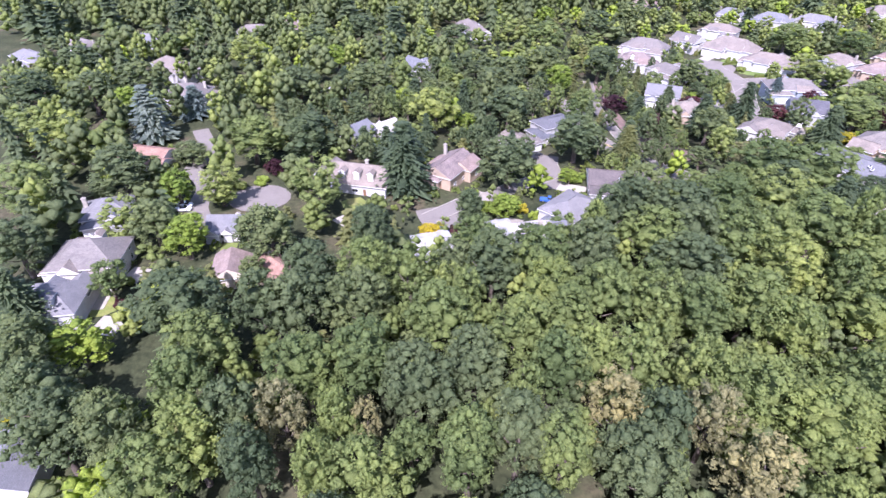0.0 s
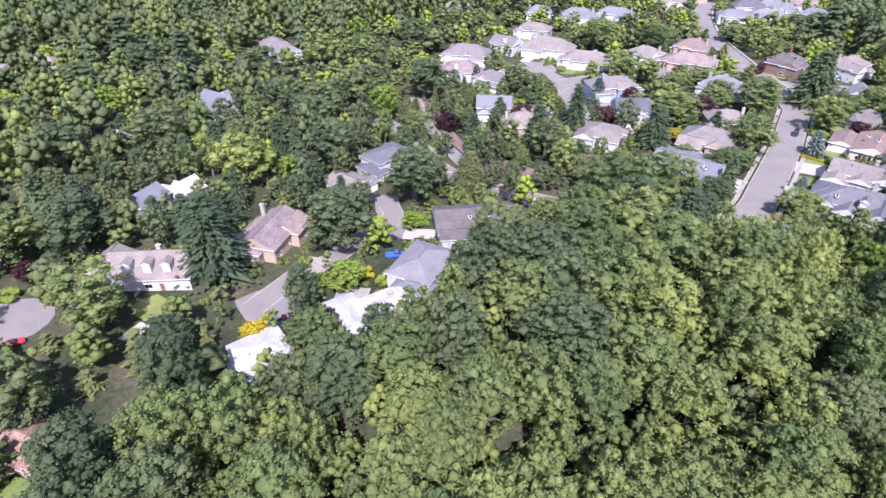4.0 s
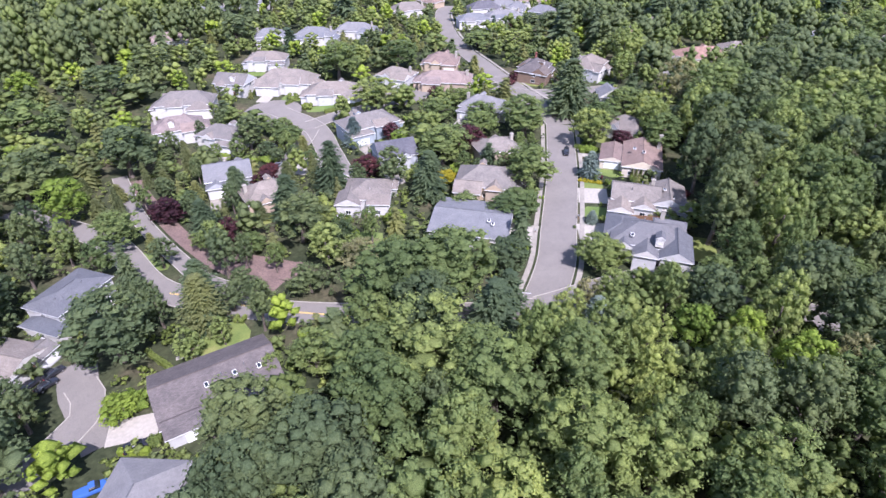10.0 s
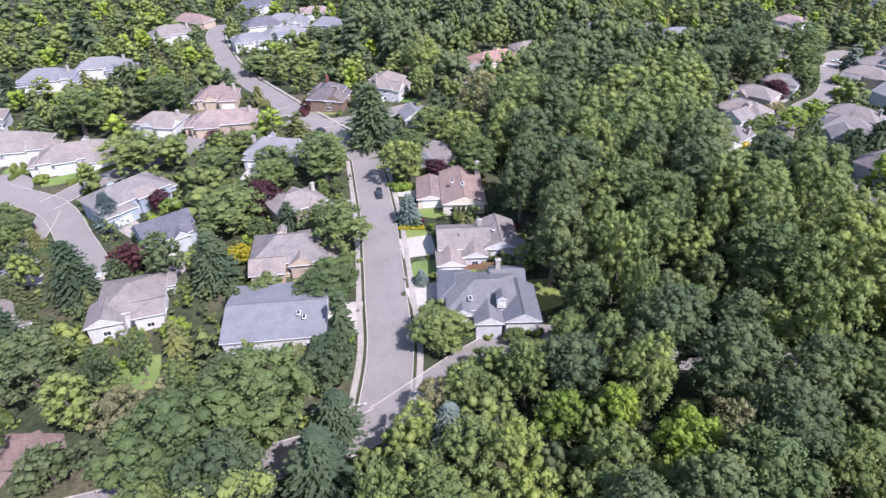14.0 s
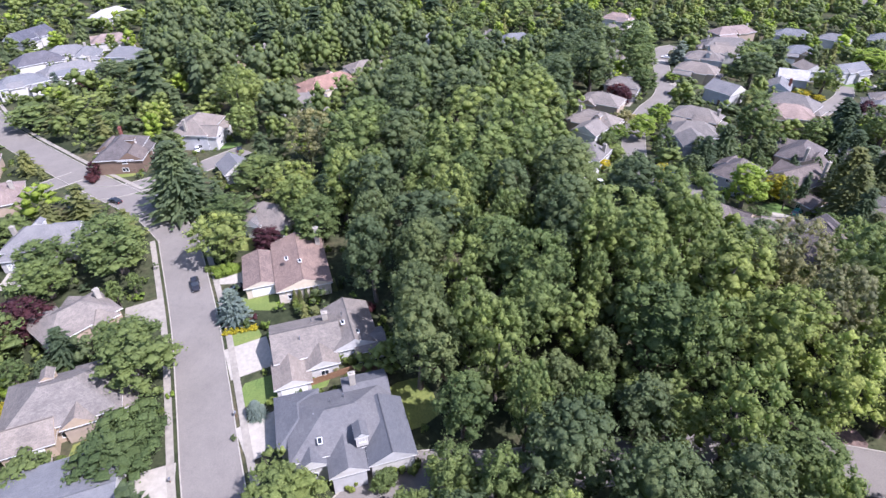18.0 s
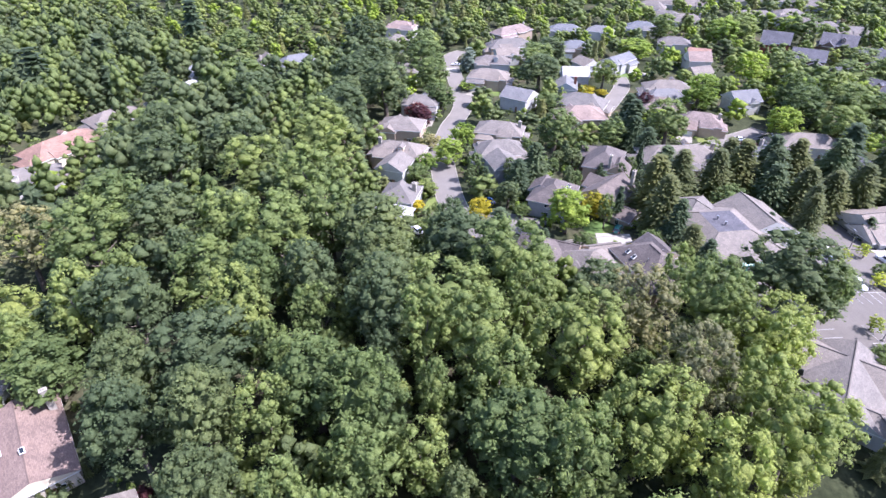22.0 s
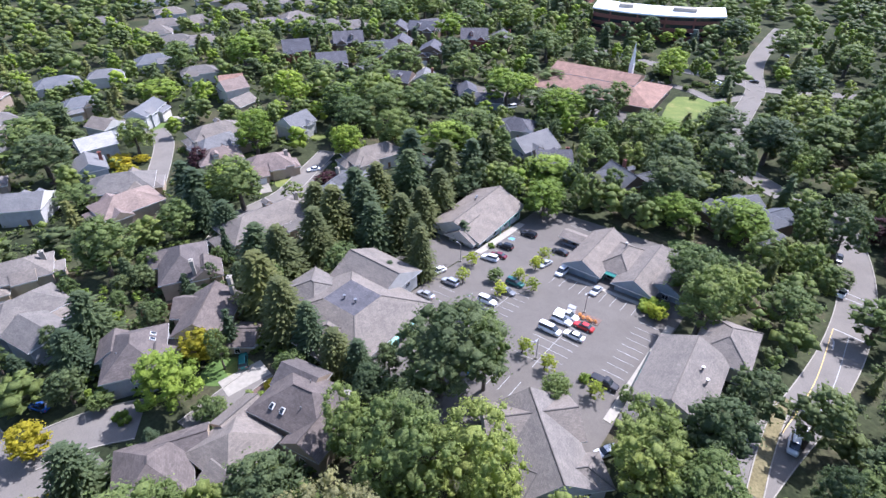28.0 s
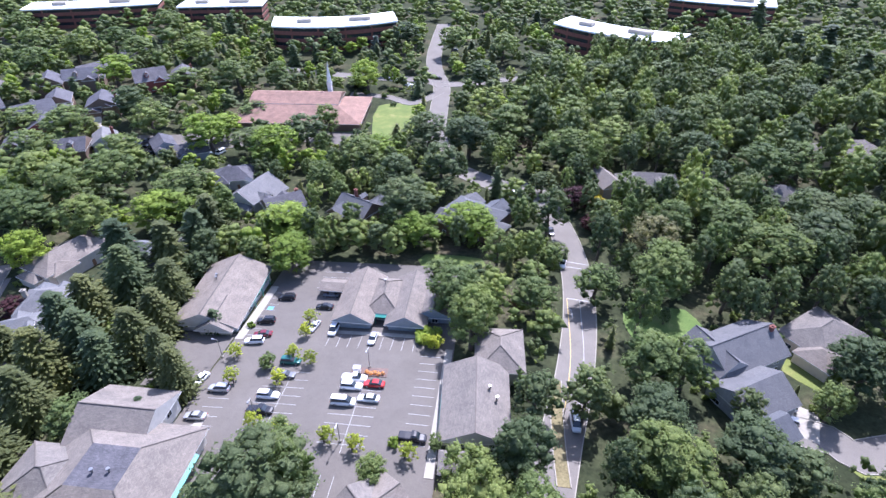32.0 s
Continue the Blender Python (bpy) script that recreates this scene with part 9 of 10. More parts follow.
tree("maple", 96.4, -98.3, 15.8, 4.5, "mid")
tree("oak", 150.5, -124.8, 16.1, 4.4, "mid")
tree("maple", 141.6, -47.4, 18.7, 4.2, "mid")
tree("oak", 133.9, -101.6, 18.9, 4.0, "mid")
tree("maple", 82.3, -68.2, 18.0, 4.9, "mid")
tree("oak", 104.6, -59.4, 17.4, 4.5, "mid")
tree("maple", 64.0, -81.8, 16.8, 4.4, "mid")
tree("oak", 117.7, -144.1, 17.4, 4.2, "mid")
tree("oak", 114.5, -52.7, 17.0, 4.2, "mid")
tree("maple", 143.1, -132.7, 18.0, 4.4, "mid")
tree("oak", 88.4, -74.1, 18.5, 5.4, "mid")
tree("oak", 161.7, -93.1, 18.1, 5.7, "mid")
tree("oak", 63.4, -92.6, 16.6, 4.1, "mid")
tree("oak", 94.7, -118.1, 15.6, 4.2, "mid")
tree("maple", 107.1, 185.9, 10.0, 3.7, "mid")
tree("ash", 57.9, 171.9, 7.6, 3.8, "mid")
tree("maple", 111.6, 180.3, 11.9, 2.9, "mid")
tree("oak", 81.6, 194.2, 12.0, 2.5, "mid")
tree("maple", 86.2, 187.7, 9.6, 2.5, "mid")
tree("ash", 44.8, 193.4, 11.8, 3.4, "mid")
tree("maple", 111.5, 170.2, 7.7, 3.5, "near")
tree("ash", 104.1, 176.6, 8.7, 3.7, "mid")
tree("maple", 68.5, 155.0, 7.3, 2.8, "near")
tree("oak", 77.1, 187.7, 6.7, 3.6, "mid")
tree("oak", 103.3, 182.1, 11.4, 2.6, "mid")
tree("ash", 64.8, 171.2, 7.9, 2.7, "mid")
tree("oak", 56.6, 186.2, 11.6, 3.5, "mid")
tree("oak", 159.9, 32.5, 16.0, 3.7, "near")
tree("maple", 163.4, 40.2, 17.2, 4.0, "near")
tree("ash", 155.5, 45.0, 15.0, 4.6, "near")
tree("maple", 151.6, 98.5, 16.8, 4.3, "near")
tree("ash", 157.6, 53.6, 16.8, 3.9, "near")
tree("maple", 132.8, 34.3, 15.9, 4.8, "near")
tree("maple", 138.0, 39.3, 14.9, 3.5, "near")
tree("maple", 138.2, 108.3, 16.8, 4.0, "near")
tree("maple", 144.0, 199.5, 6.5, 2.9, "mid")
tree("maple", 170.0, 182.8, 6.9, 2.5, "mid")
tree("maple", 186.9, 189.1, 6.0, 2.0, "mid")
tree("oak", 172.3, 174.4, 5.5, 2.0, "mid")
tree("maple", 181.8, 189.2, 7.5, 2.2, "mid")
tree("oak", 133.7, 177.0, 7.9, 2.2, "mid")
tree("maple", 142.7, 194.6, 5.2, 2.0, "mid")
tree("oak", 159.9, 188.2, 5.8, 2.5, "mid")
tree("maple", 156.6, 191.7, 8.4, 2.6, "mid")
tree("oak", 173.4, 179.3, 6.4, 2.5, "mid")
tree("oak", 265.8, 15.4, 7.5, 3.1, "mid")
tree("maple", 239.2, 28.2, 6.9, 3.0, "near")
tree("maple", 287.9, 37.4, 6.0, 2.5, "mid")
tree("oak", 278.9, 19.6, 7.6, 2.4, "mid")
tree("oak", 293.8, 34.4, 6.2, 2.5, "mid")
tree("oak", 291.8, 29.8, 7.8, 3.3, "mid")
tree("fir", 255.5, 30.1, 10.6, 2.4, "mid")
tree("fir", 280.6, 25.3, 6.8, 2.1, "mid")
tree("fir", 283.9, 60.0, 6.7, 2.6, "mid")
tree("fir", 244.4, 53.2, 6.6, 2.2, "near")
tree("maple", 252.0, 34.9, 10.5, 2.4, "mid")
tree("maple", 233.6, 65.1, 9.0, 2.1, "near")
tree("fir", 286.5, 10.3, 10.7, 2.1, "mid")
tree("maple", 262.1, 12.7, 10.0, 2.4, "mid")
tree("maple", 285.0, 13.9, 6.9, 2.3, "mid")
tree("oak", 274.3, 37.9, 9.4, 2.1, "mid")
tree("maple", 300.1, 43.3, 8.7, 2.7, "mid")
tree("maple", 294.9, 25.7, 8.7, 3.1, "mid")
tree("oak", 283.2, 52.8, 9.3, 2.7, "mid")
tree("maple", 254.9, 78.2, 11.0, 3.1, "mid")
tree("oak", 258.4, 41.3, 6.2, 2.6, "mid")
tree("fir", 297.5, 30.9, 8.3, 2.7, "mid")
tree("maple", 276.1, 34.1, 6.4, 2.9, "mid")
tree("fir", 274.3, 15.3, 7.0, 2.6, "mid")
tree("oak", 282.3, 64.8, 7.4, 2.0, "mid")
tree("fir", 275.6, 26.3, 6.3, 2.7, "mid")
tree("oak", 268.3, 56.7, 8.5, 3.6, "mid")
tree("maple", 289.0, 61.8, 9.9, 2.9, "mid")

# ---- parking trees, bushes and hedges ----
tree("locust", 232.2, -18.2, 4.2, 2.0, "mid", "car park trees")
tree("locust", 235.4, -27.7, 4.2, 2.0, "mid", "car park trees")
tree("locust", 222.9, -41.1, 4.2, 2.0, "mid", "car park trees")
tree("locust", 221.9, -35.9, 4.2, 2.0, "mid", "car park trees")
tree("locust", 222.4, -6.4, 4.2, 2.0, "mid", "car park trees")
tree("locust", 217.1, -5.4, 4.2, 2.0, "mid", "car park trees")
tree("locust", 207.5, -4.2, 4.2, 2.0, "mid", "car park trees")
tree("locust", 201.7, -3.0, 4.2, 2.0, "mid", "car park trees")
tree("locust", 191.6, -2.4, 4.2, 2.0, "mid", "car park trees")
tree("locust", 221.8, -27.2, 4.2, 2.0, "mid", "car park trees")
tree("locust", 217.0, -26.4, 4.2, 2.0, "mid", "car park trees")
tree("locust", 222.9, -19.4, 4.2, 2.0, "mid", "car park trees")
tree("locust", 189.9, -34.0, 4.2, 2.0, "mid", "car park trees")
tree("locust", 191.7, -34.8, 4.2, 2.0, "mid", "car park trees")
shrub(42.9, 167.2, 2.4, 2.9, "lime")
shrub(44.5, 154.7, 1.9, 1.6, "shrub")
shrub(71.0, 176.0, 1.9, 1.6, "shrub")
shrub(57.2, 168.9, 0.9, 0.7, "shrub")
shrub(56.0, 148.6, 1.1, 0.9, "shrub")
shrub(28.6, 208.4, 1.5, 1.2, "shrub")
shrub(54.7, 299.4, 2.4, 2.7, "shrub")
shrub(152.4, 229.3, 1.7, 1.4, "lime")
shrub(151.7, 190.7, 2.4, 2.4, "gold")
shrub(91.9, 215.1, 2.4, 2.3, "shrub")
shrub(90.5, 205.3, 1.7, 1.4, "dry")
shrub(88.4, 214.0, 1.8, 1.4, "shrub")
shrub(90.9, 196.4, 2.4, 2.9, "shrub")
shrub(85.2, 201.3, 2.4, 2.9, "shrub")
shrub(79.2, 160.8, 2.3, 1.9, "lime")
shrub(152.1, 298.8, 2.4, 2.9, "shrub")
shrub(151.2, 283.0, 2.4, 2.9, "shrub")
shrub(153.7, 261.9, 2.4, 2.4, "shrub")
shrub(178.1, 308.7, 2.4, 2.9, "shrub")
shrub(179.1, 159.6, 0.9, 1.1, "gold")
shrub(181.0, 155.8, 0.8, 0.9, "gold")
shrub(202.4, 175.2, 2.4, 2.4, "shrub")
shrub(110.0, 146.7, 2.4, 2.1, "lime")
shrub(110.9, 187.3, 2.2, 1.8, "lime")
shrub(115.4, 249.9, 2.4, 2.9, "lime")
shrub(111.3, 254.2, 2.4, 2.9, "lime")
shrub(145.6, 336.1, 2.4, 2.9, "lime")
shrub(179.6, 158.6, 0.8, 0.9, "gold")
shrub(180.1, 157.6, 0.8, 0.9, "gold")
shrub(181.5, 154.9, 0.8, 0.9, "gold")
shrub(161.7, 162.0, 1.1, 0.9, "lime")
shrub(176.4, 131.2, 1.9, 1.5, "shrub")
shrub(173.9, 134.1, 2.1, 1.8, "dry")
shrub(171.7, 135.7, 1.3, 1.1, "shrub")
shrub(163.6, 142.0, 1.3, 1.1, "shrub")
shrub(167.6, 138.9, 1.3, 1.1, "shrub")
shrub(164.0, 140.4, 1.6, 1.3, "shrub")
shrub(170.4, 137.7, 1.6, 1.3, "shrub")
shrub(176.1, 126.0, 1.3, 1.1, "shrub")
shrub(153.6, 116.4, 2.1, 1.7, "shrub")
shrub(151.6, 121.5, 1.6, 1.3, "shrub")
shrub(156.2, 112.6, 2.3, 1.9, "shrub")
shrub(198.6, 171.9, 2.4, 2.9, "lime")
shrub(195.0, 160.9, 2.3, 1.9, "shrub")
shrub(211.8, 230.7, 2.4, 2.9, "dry")
shrub(231.8, 238.5, 2.4, 2.4, "plum")
shrub(155.4, 145.0, 0.8, 0.6, "oak")
shrub(135.6, 149.4, 2.4, 2.9, "lime")
shrub(149.1, 190.9, 2.4, 2.9, "gold")
shrub(156.4, 193.8, 2.4, 2.6, "lime")
shrub(156.7, 192.6, 2.2, 1.8, "lime")
shrub(195.3, 159.3, 2.4, 2.3, "shrub")
shrub(189.5, 148.0, 2.1, 1.7, "shrub")
shrub(216.9, 167.0, 2.4, 2.6, "lime")
shrub(218.4, 158.6, 2.4, 2.0, "shrub")
shrub(191.8, 132.5, 2.2, 1.8, "plum")
shrub(184.4, 156.9, 1.3, 1.1, "plum")
shrub(178.6, 160.6, 0.9, 1.0, "gold")
shrub(180.6, 156.7, 0.8, 0.9, "gold")
shrub(182.3, 153.5, 1.3, 1.1, "shrub")
shrub(215.0, 161.9, 2.4, 2.0, "shrub")
shrub(325.7, 72.1, 2.4, 2.9, "dry")
shrub(296.3, 78.8, 2.4, 2.9, "shrub")
shrub(283.4, 78.9, 2.4, 2.8, "shrub")
shrub(278.3, 99.7, 2.3, 1.9, "shrub")
shrub(249.5, 68.9, 2.2, 1.8, "gold")
shrub(251.8, 70.6, 2.0, 1.6, "gold")
shrub(194.1, -5.4, 1.7, 1.4, "lime")
shrub(191.9, -37.2, 2.4, 2.9, "lime")
shrub(255.8, 48.7, 2.4, 1.9, "lime")
shrub(263.4, 53.6, 2.4, 2.0, "lime")
shrub(256.4, 53.4, 2.1, 1.7, "lime")
shrub(375.8, -6.2, 2.4, 2.8, "gold")
shrub(273.1, 82.0, 2.2, 1.8, "gold")
shrub(192.1, -37.8, 2.4, 2.8, "lime")
shrub(193.9, -39.2, 2.2, 1.8, "lime")
shrub(264.9, 52.9, 2.4, 2.3, "lime")
shrub(286.8, 39.7, 2.4, 2.1, "lime")
shrub(240.4, 37.5, 2.2, 1.8, "shrub")
shrub(239.2, 33.4, 1.7, 1.4, "gold")
shrub(289.0, -10.7, 1.9, 1.5, "shrub")
shrub(283.2, -34.8, 2.0, 1.6, "shrub")
shrub(237.1, -38.6, 1.4, 1.1, "lime")
shrub(238.2, -128.3, 2.4, 2.9, "shrub")
shrub(372.4, -3.7, 2.4, 2.9, "gold")
shrub(415.4, -34.2, 2.4, 2.9, "gold")
shrub(162.4, -49.7, 2.0, 1.6, "lime")
shrub(240.9, -237.8, 2.4, 2.4, "shrub")
shrub(228.9, -255.6, 2.4, 2.5, "shrub")
shrub(322.3, -65.3, 2.4, 2.0, "lime")
shrub(190.2, -36.0, 2.4, 2.7, "lime")
shrub(192.3, -36.8, 1.5, 1.2, "oak")
shrub(246.2, -150.7, 2.4, 2.2, "shrub")
shrub(114.3, -57.9, 1.8, 1.5, "shrub")
shrub(97.3, -43.9, 2.4, 2.7, "shrub")
shrub(98.5, -38.4, 2.4, 2.0, "shrub")
shrub(85.8, -45.5, 2.4, 2.2, "shrub")
shrub(105.9, -26.9, 1.3, 1.1, "shrub")
shrub(107.0, -28.3, 1.3, 1.1, "shrub")
shrub(112.3, -31.4, 1.3, 1.1, "shrub")
shrub(296.7, -34.1, 2.4, 2.3, "shrub")
shrub(142.9, -119.0, 2.4, 2.6, "gold")
shrub(127.0, -120.5, 2.4, 2.9, "lime")
shrub(171.5, -48.9, 1.6, 1.3, "shrub")
shrub(238.3, -238.2, 2.4, 2.4, "shrub")
shrub(242.9, -229.3, 2.4, 2.3, "shrub")
shrub(226.5, -243.3, 2.4, 2.4, "shrub")
shrub(253.0, -232.3, 2.4, 2.3, "shrub")
shrub(236.0, -217.5, 2.0, 1.7, "oak")
shrub(253.8, -143.5, 2.4, 2.2, "shrub")
shrub(258.7, -50.7, 1.9, 1.5, "shrub")
shrub(246.8, -7.1, 2.1, 1.7, "shrub")
shrub(243.4, -9.7, 1.8, 1.5, "shrub")
shrub(-58.7, 160.3, 2.4, 2.9, "lime")
shrub(-53.3, 164.5, 2.4, 2.8, "lime")
shrub(-58.6, 170.6, 2.4, 2.9, "plum")
shrub(-63.9, 156.3, 2.4, 2.4, "shrub")
shrub(-83.2, 108.6, 2.4, 2.9, "shrub")
shrub(-72.8, 63.4, 2.4, 2.3, "lime")
shrub(-78.3, 64.0, 2.4, 2.4, "gold")
shrub(-66.5, 51.4, 2.4, 2.2, "lime")
shrub(-109.5, 190.6, 2.4, 2.9, "gold")
shrub(44.6, 165.4, 2.4, 2.8, "lime")
shrub(-68.0, 152.4, 2.4, 2.4, "shrub")
shrub(-83.1, 247.0, 2.4, 2.0, "plum")
shrub(-43.9, 155.1, 2.4, 2.7, "shrub")
shrub(-76.6, 106.4, 2.1, 1.7, "shrub")
shrub(-75.2, 97.9, 2.0, 1.6, "plum")
shrub(12.6, 145.9, 2.4, 2.0, "lime")
shrub(18.9, 148.0, 2.4, 2.5, "lime")
shrub(23.7, 144.9, 2.4, 2.5, "gold")
shrub(15.9, 145.7, 2.4, 2.0, "lime")
shrub(26.9, 141.2, 2.4, 2.0, "lime")
shrub(43.9, 168.1, 2.4, 2.9, "lime")
shrub(44.8, 155.5, 1.3, 1.1, "shrub")
shrub(-5.5, 176.6, 2.4, 2.4, "lime")
shrub(-3.1, 153.2, 1.9, 1.6, "shrub")
shrub(-1.7, 133.8, 2.0, 1.6, "gold")
shrub(-4.5, 131.5, 2.0, 1.6, "gold")
shrub(-31.4, 159.8, 2.4, 2.0, "shrub")
shrub(-24.4, 190.6, 2.4, 1.9, "lime")
shrub(-39.4, 181.1, 2.4, 2.2, "shrub")
shrub(-37.7, 220.1, 2.4, 2.3, "lime")
shrub(-15.3, 144.7, 1.5, 1.3, "shrub")
shrub(9.9, 155.1, 2.3, 1.8, "lime")
shrub(3.2, 131.8, 2.3, 1.8, "plum")
shrub(102.5, 288.5, 2.4, 2.6, "gold")
tree("cedar", 191.3, 150.3, 3.8, 0.75, "mid", "clipped columnar conifers")
tree("cedar", 192.1, 149.3, 3.8, 0.75, "mid", "clipped columnar conifers")
tree("cedar", 192.9, 148.2, 3.8, 0.75, "mid", "clipped columnar conifers")
tree("cedar", 193.8, 147.2, 3.8, 0.75, "mid", "clipped columnar conifers")
tree("cedar", 194.6, 146.1, 3.8, 0.75, "mid", "clipped columnar conifers")
tree("cedar", 195.4, 145.1, 3.8, 0.75, "mid", "clipped columnar conifers")
tree("cedar", 196.2, 144.0, 3.8, 0.75, "mid", "clipped columnar conifers")
tree("cedar", 197.0, 142.9, 3.8, 0.75, "mid", "clipped columnar conifers")
tree("cedar", 197.9, 141.9, 3.8, 0.75, "mid", "clipped columnar conifers")
tree("cedar", 113.4, -31.5, 4.2, 0.85, "mid", "clipped columnar conifers")
tree("cedar", 111.7, -31.4, 4.2, 0.85, "mid", "clipped columnar conifers")
tree("cedar", 109.7, -31.7, 4.2, 0.85, "mid", "clipped columnar conifers")
hedge(104.0, 267.8, -37, 19.0, 1.6, 1.4, "lime")
hedge(114.8, 253.8, -34, 9.0, 1.5, 1.3, "lime")
hedge(162.7, 271.3, -16, 18.0, 1.3, 1.5, "shrub")
hedge(40.7, 155.1, -40, 5.6, 1.3, 1.5, "lime")
hedge(52.3, 174.5, -76, 11.7, 1.3, 1.5, "shrub")
hedge(197.4, 171.2, -49, 5.9, 1.3, 1.5, "lime")
hedge(94.8, -42.5, 105, 3.6, 1.3, 1.5, "shrub")
hedge(199.2, 171.6, -70, 8.5, 1.3, 1.5, "lime")
hedge(263.0, 81.7, -109, 6.6, 1.3, 1.5, "shrub")
hedge(199.3, 173.5, -66, 8.6, 1.3, 1.5, "shrub")
hedge(151.7, 295.3, 15, 9.7, 1.3, 1.5, "shrub")
fence([(167.5, 139.0), (174.0, 130.3), (176.2, 122.3)])
fence([(178.0, 115.4), (173.4, 108.3)])
fence([(283.0, 36.0), (278.2, 29.1)])
fence([(289.4, 29.9), (288.1, 23.3)])
fence([(289.9, 98.0), (274.2, 97.3)])
fence([(173.0, -54.7), (168.5, -54.1)])
fence([(314.8, 97.6), (297.7, 96.8)])
bed = new("flower_bed", raw_mesh("flower_bed", *[x for x in cards(np.random.default_rng(3), [np.array([i * 0.9 - 1.6, 0.3 * (i % 2), 0.35]) for i in range(5)], [0.5] * 5, 40, 0.16)], [M["flowers"]]))
bed.matrix_basis = on_ground(201.8, -23.9, 0, 0.2)
tagged(bed, "orange and white flowers in the planting island", "flowers")
cabinet = empty("utility_cabinet", on_ground(206.0, -24.0, 0, 0.22))
child("body", raw_mesh("body", *bevel_box(-0.8, -0.6, 0, 0.8, 0.6, 1.5, 0.06), [M["trim"]]), cabinet)
child("lid", raw_mesh("lid", *bevel_box(-0.86, -0.66, 1.5, 0.86, 0.66, 1.62, 0.03), [M["metal"]]), cabinet)
tagged(cabinet, "white metal utility cabinet on the planting island", "cabinet")

# road markings by the junctions
ribbon("stop_line", [(125.6, 135.1), (119.4, 143.5)], -0.2, 0.2, 0.05, 0.1, "paint", "white stop line across the street", category="road marking")
ribbon("centre_line", [(62.3, 198.6), (72.4, 183.3), (84.5, 166.7), (96.6, 153.6)], -0.08, 0.08, 0.05, 0.1, "paint_yellow", "yellow centre line on the street", category="road marking")
ribbon("centre_line", [(62.3, 198.6), (72.4, 183.3), (84.5, 166.7), (96.6, 153.6)], -0.38, -0.24, 0.05, 0.1, "paint_yellow", "yellow centre line on the street", category="road marking")
ribbon("centre_line", [(161.4, -15.8), (158.2, -36.5), (157.3, -60.0)], -0.07, 0.07, 0.05, 0.12, "paint_yellow", "yellow centre line on the street", category="road marking")
ribbon("lane_line", [(158.5, -16.0), (155.1, -36.7), (154.0, -59.1)], -0.07, 0.07, 0.05, 0.12, "paint", "white lane line on the street", category="road marking")
ribbon("stop_line", [(157.3, -60.0), (150.9, -59.2)], -0.15, 0.15, 0.05, 0.12, "paint", "white stop line on the street", category="road marking")
ribbon("crossing_line", [(159.1, -76.2), (149.7, -74.7)], -0.12, 0.12, 0.05, 0.12, "paint", "white crossing line on the street", category="road marking")
ribbon("crossing_line", [(159.1, -78.9), (149.6, -77.4)], -0.12, 0.12, 0.05, 0.12, "paint", "white crossing line on the street", category="road marking")
ribbon("turn_arrow", [(156.5, -51.5), (156.6, -54.7), (157.6, -55.9)], -0.16, 0.16, 0.05, 0.12, "paint", "white turn arrow painted on the lane", category="road marking")


# ---- woods ----
rng = random.Random(5)


GRID = {}


def note(x, y, r):
    GRID.setdefault((int(x // 12), int(y // 12)), []).append((x, y, r))


for spot in PLANTED:
    note(*spot)
STREET = {}
for path, half in ROADS:
    for q in path:
        STREET.setdefault((int(q.x // 12), int(q.y // 12)), []).append((q.x, q.y, half))


def near(table, x, y):
    i, j = int(x // 12), int(y // 12)
    for a in (-1, 0, 1):
        for b in (-1, 0, 1):
            yield from table.get((i + a, j + b), ())


def in_plan(x, y):
    """The stretch of the place that is laid out: not the open land to the west."""
    return x > (-60 - 0.65 * (y - 40) if y > 20 else 105 + 0.5 * y)


def clear(x, y, r, snug=0.8, gap=0.45):
    if not in_plan(x, y):
        return False
    for px, py, pr in near(GRID, x, y):
        if (px - x) ** 2 + (py - y) ** 2 < ((pr + r) * snug) ** 2:
            return False
    for hx, hy, hr in HOUSE_AT:
        if (hx - x) ** 2 + (hy - y) ** 2 < (hr + r * gap) ** 2:
            return False
    for qx, qy, half in near(STREET, x, y):
        if (qx - x) ** 2 + (qy - y) ** 2 < (half + r * 0.55) ** 2:
            return False
    for px, py, pr, rot, pw, pd in PAVED:
        c, s = math.cos(radians(rot)), math.sin(radians(rot))
        u, v = (x - px) * c + (y - py) * s, -(x - px) * s + (y - py) * c
        if abs(u) < pw / 2 + r * 0.4 and abs(v) < pd / 2 + r * 0.4:
            return False
    return True


def backwoods(name, cx, cy, rx, ry, rot, count, kinds, h, r, label, snug=0.66, lod="wood", gap=0.45):
    """The same for distant trees, joined."""
    spots = []
    for _ in range(count):
        a, q = rng.uniform(0, 6.283), math.sqrt(rng.random())
        u, v = q * rx * math.cos(a), q * ry * math.sin(a)
        c, s = math.cos(radians(rot)), math.sin(radians(rot))
        x, y = cx + u * c - v * s, cy + u * s + v * c
        rr = rng.uniform(*r)
        if clear(x, y, rr, snug, gap):
            spots.append((rng.choice(kinds), x, y, rng.uniform(*h), rr))
            note(x, y, rr)
    far_woods(name, spots, label, lod)


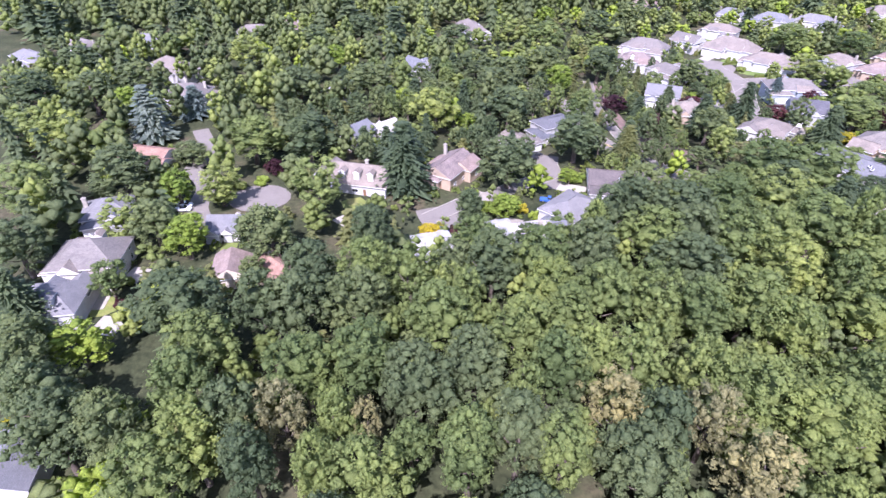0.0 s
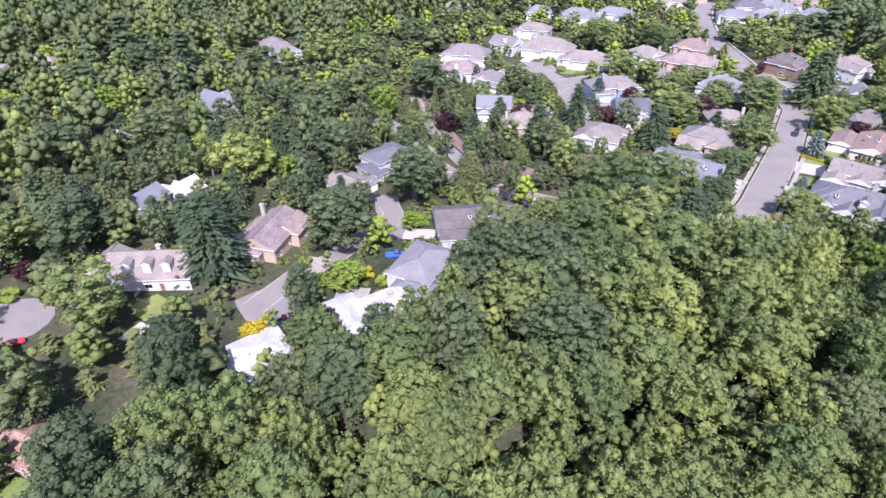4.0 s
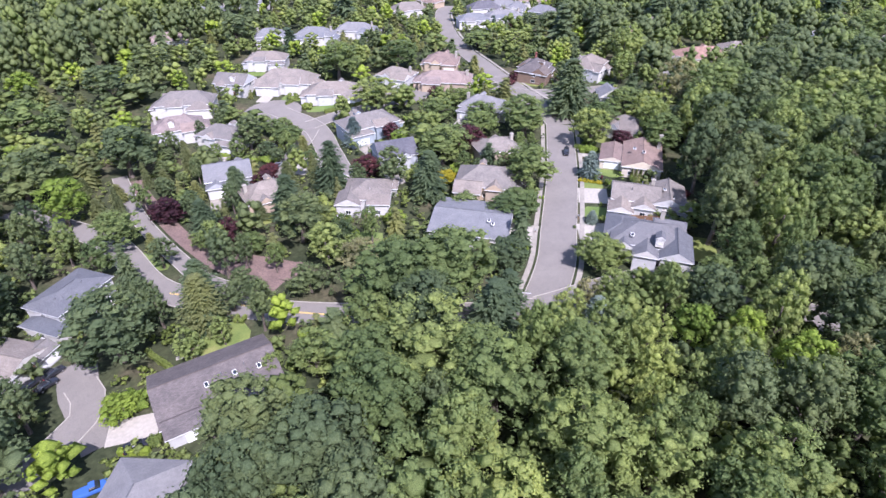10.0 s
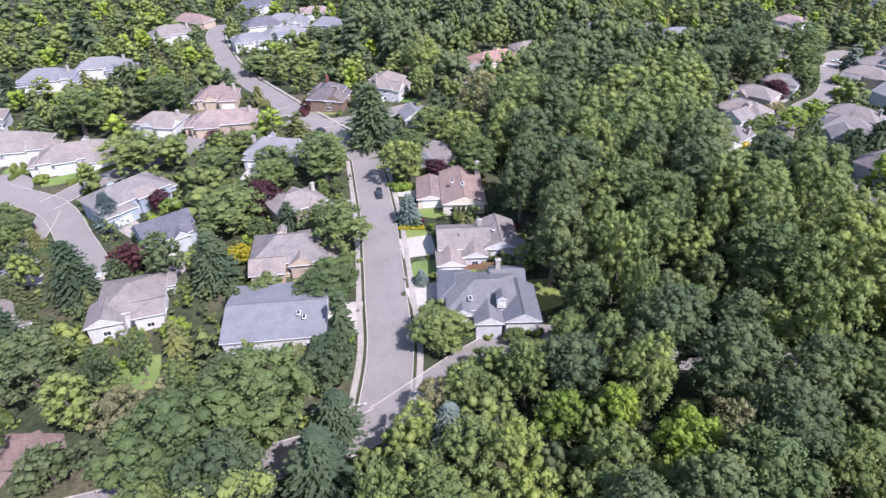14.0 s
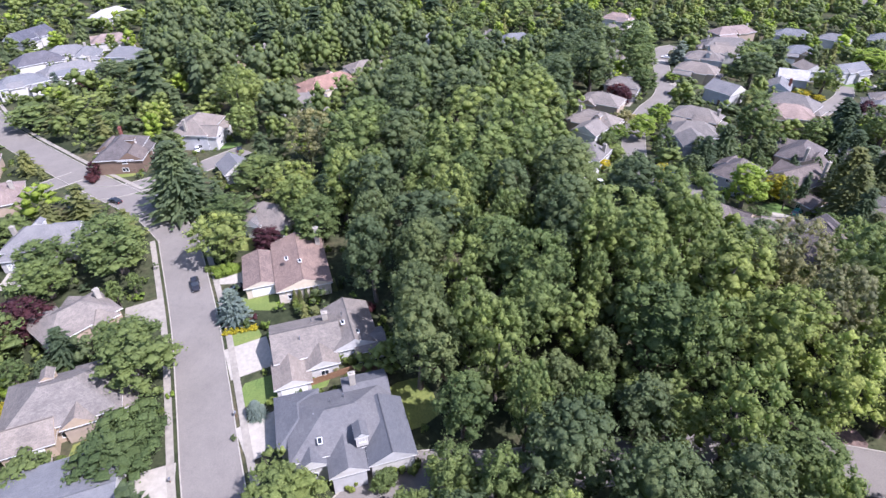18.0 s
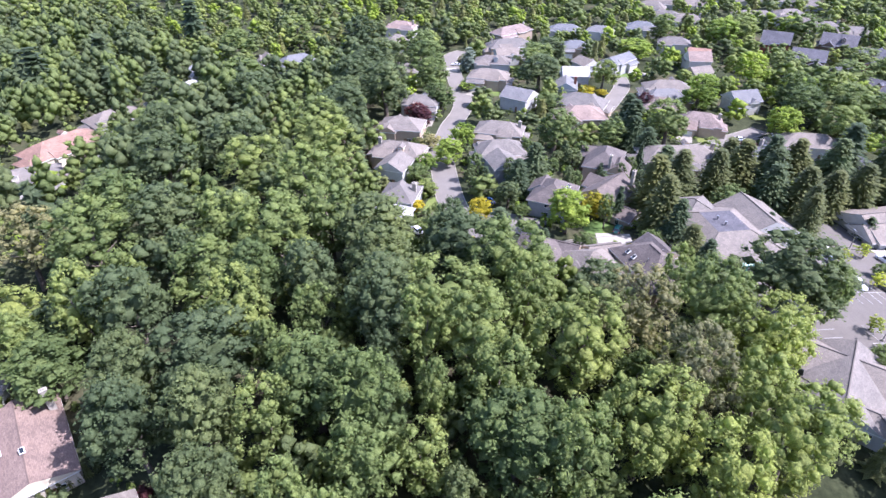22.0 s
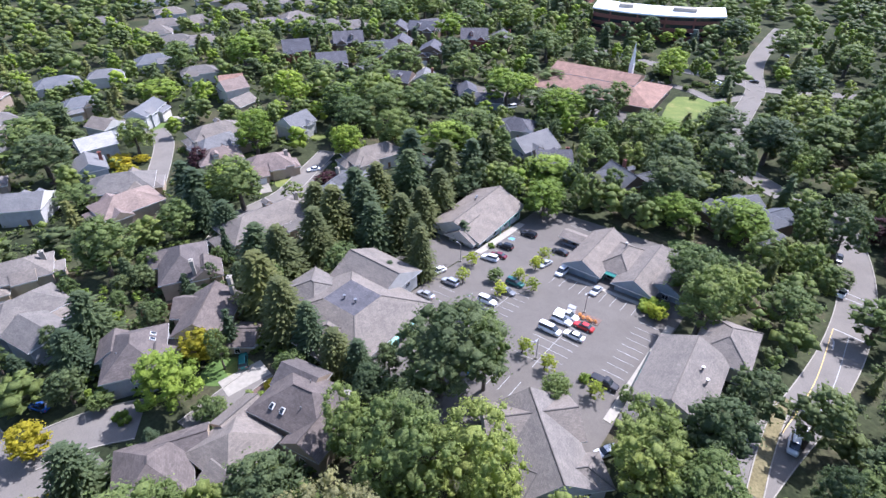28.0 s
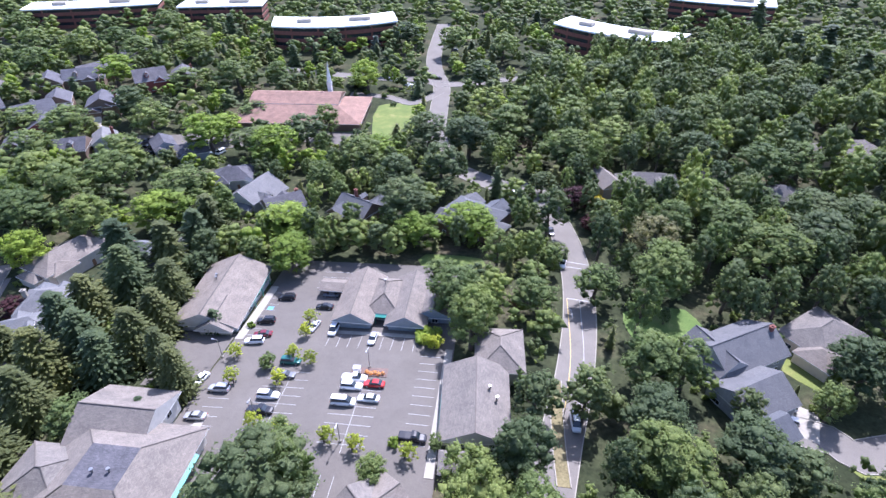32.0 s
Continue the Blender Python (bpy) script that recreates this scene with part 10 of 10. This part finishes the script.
backwoods("fir_wood", -60, 440, 300, 95, 8, 1500, ["fir", "oak", "oak", "fir", "maple", "oak"], (15, 27), (4.2, 6.6), "dense dark fir wood on the far slope")
backwoods("hillside_wood", 400, 250, 75, 150, -46, 900, ["oak", "maple", "oak", "fir", "oak", "maple"], (14, 22), (4.2, 6.4), "mixed dark wood behind the far houses")
backwoods("east_wood", 330, 130, 110, 42, -10, 500, ["oak", "oak", "ash", "maple"], (12, 17), (4.0, 5.8), "dense oak and ash wood")
backwoods("wood_understorey", 112, 82, 135, 52, -4, 2200, ["maple", "ash", "oak", "maple"], (8, 12.5), (2.4, 4.0), "young maples and ashes filling the wood between the tall trees", 0.5, "wood", 0.6)
backwoods("south_wood", 60, -190, 105, 125, 10, 1500, ["oak", "maple", "oak", "maple", "oak", "ash"], (16, 23), (4.6, 7.2), "grey-green oak wood south of the street", 0.66, "far")
backwoods("west_wood", -90, 230, 110, 110, 0, 500, ["oak", "maple", "fir", "ash", "oak"], (13, 20), (3.8, 5.8), "mixed dark garden trees among western houses", 0.66, "wood", 0.9)
backwoods("garden_trees", 190, 60, 420, 430, 0, 6000, ["oak", "maple", "oak", "ash", "fir", "maple", "lime", "lime", "maple", "cedar"], (7.0, 12.5), (3.2, 5.6), "mixed garden and street trees between distant houses", 0.6, "wood", 0.95)
backwoods("yard_trees", 220, 80, 320, 320, 0, 4600, ["maple", "oak", "maple", "ash", "cedar"], (4, 8), (1.6, 3.0), "small garden trees and tall shrubs between the houses", 0.55, "low", 0.1)
backwoods("roadside_trees", 195, -100, 85, 62, 0, 700, ["oak", "maple", "oak", "maple", "ash"], (8, 15), (2.8, 4.8), "mixed oaks and maples between the houses and the street", 0.6, "far", 0.5)
backwoods("horizon_wood", 190, -60, 640, 640, 0, 8500, ["oak", "maple", "maple", "maple", "ash"], (9, 15), (5.0, 8.4), "far green belt of trees towards the horizon", 0.58, "belt", 0.5)
backwoods("yard_shrubs", 275, 35, 75, 65, 0, 1500, ["shrub", "maple", "oak", "lime"], (1.4, 3.2), (0.9, 1.8), "mixed shrubs in the gardens by the close", 0.55, "low", -0.6)
backwoods("yard_shrubs", 85, 215, 90, 80, 0, 2000, ["shrub", "maple", "oak", "ash"], (1.4, 3.4), (0.9, 1.9), "mixed shrubs in the gardens by the court", 0.55, "low", -0.6)
backwoods("yard_shrubs", 190, 195, 60, 70, 0, 900, ["shrub", "maple", "oak", "lime"], (1.4, 3.2), (0.9, 1.8), "mixed shrubs in the gardens along the street", 0.55, "low", -0.6)
# low bushes in the gardens round the houses
bush_rng = np.random.default_rng(8)
bv, bf, bo = [], [], 0
for hx, hy, hr in HOUSE_AT:
    for k in range(12):
        a, q = rng.uniform(0, 6.283), hr + rng.uniform(-1.0, 4.0)
        x, y, r = hx + math.cos(a) * q, hy + math.sin(a) * q, rng.uniform(0.5, 1.4)
        if clear(x, y, r, 0.3, -1.0):
            v, f = cards(bush_rng, [np.array([x, y, terrain(x, y) + r * 0.5]), np.array([x + r * 0.6, y + r * 0.3, terrain(x, y) + r * 0.45])], [r * 0.75, r * 0.6], 15, 0.3 * r + 0.07)
            bv.append(v)
            bf += [tuple(i + bo for i in q) for q in f]
            bo += len(v)
tagged(new("garden_bushes", raw_mesh("garden_bushes", np.vstack(bv), bf, [LEAF["shrub"]])), "low green bushes round the garden houses", "shrubs", "", "stuff")
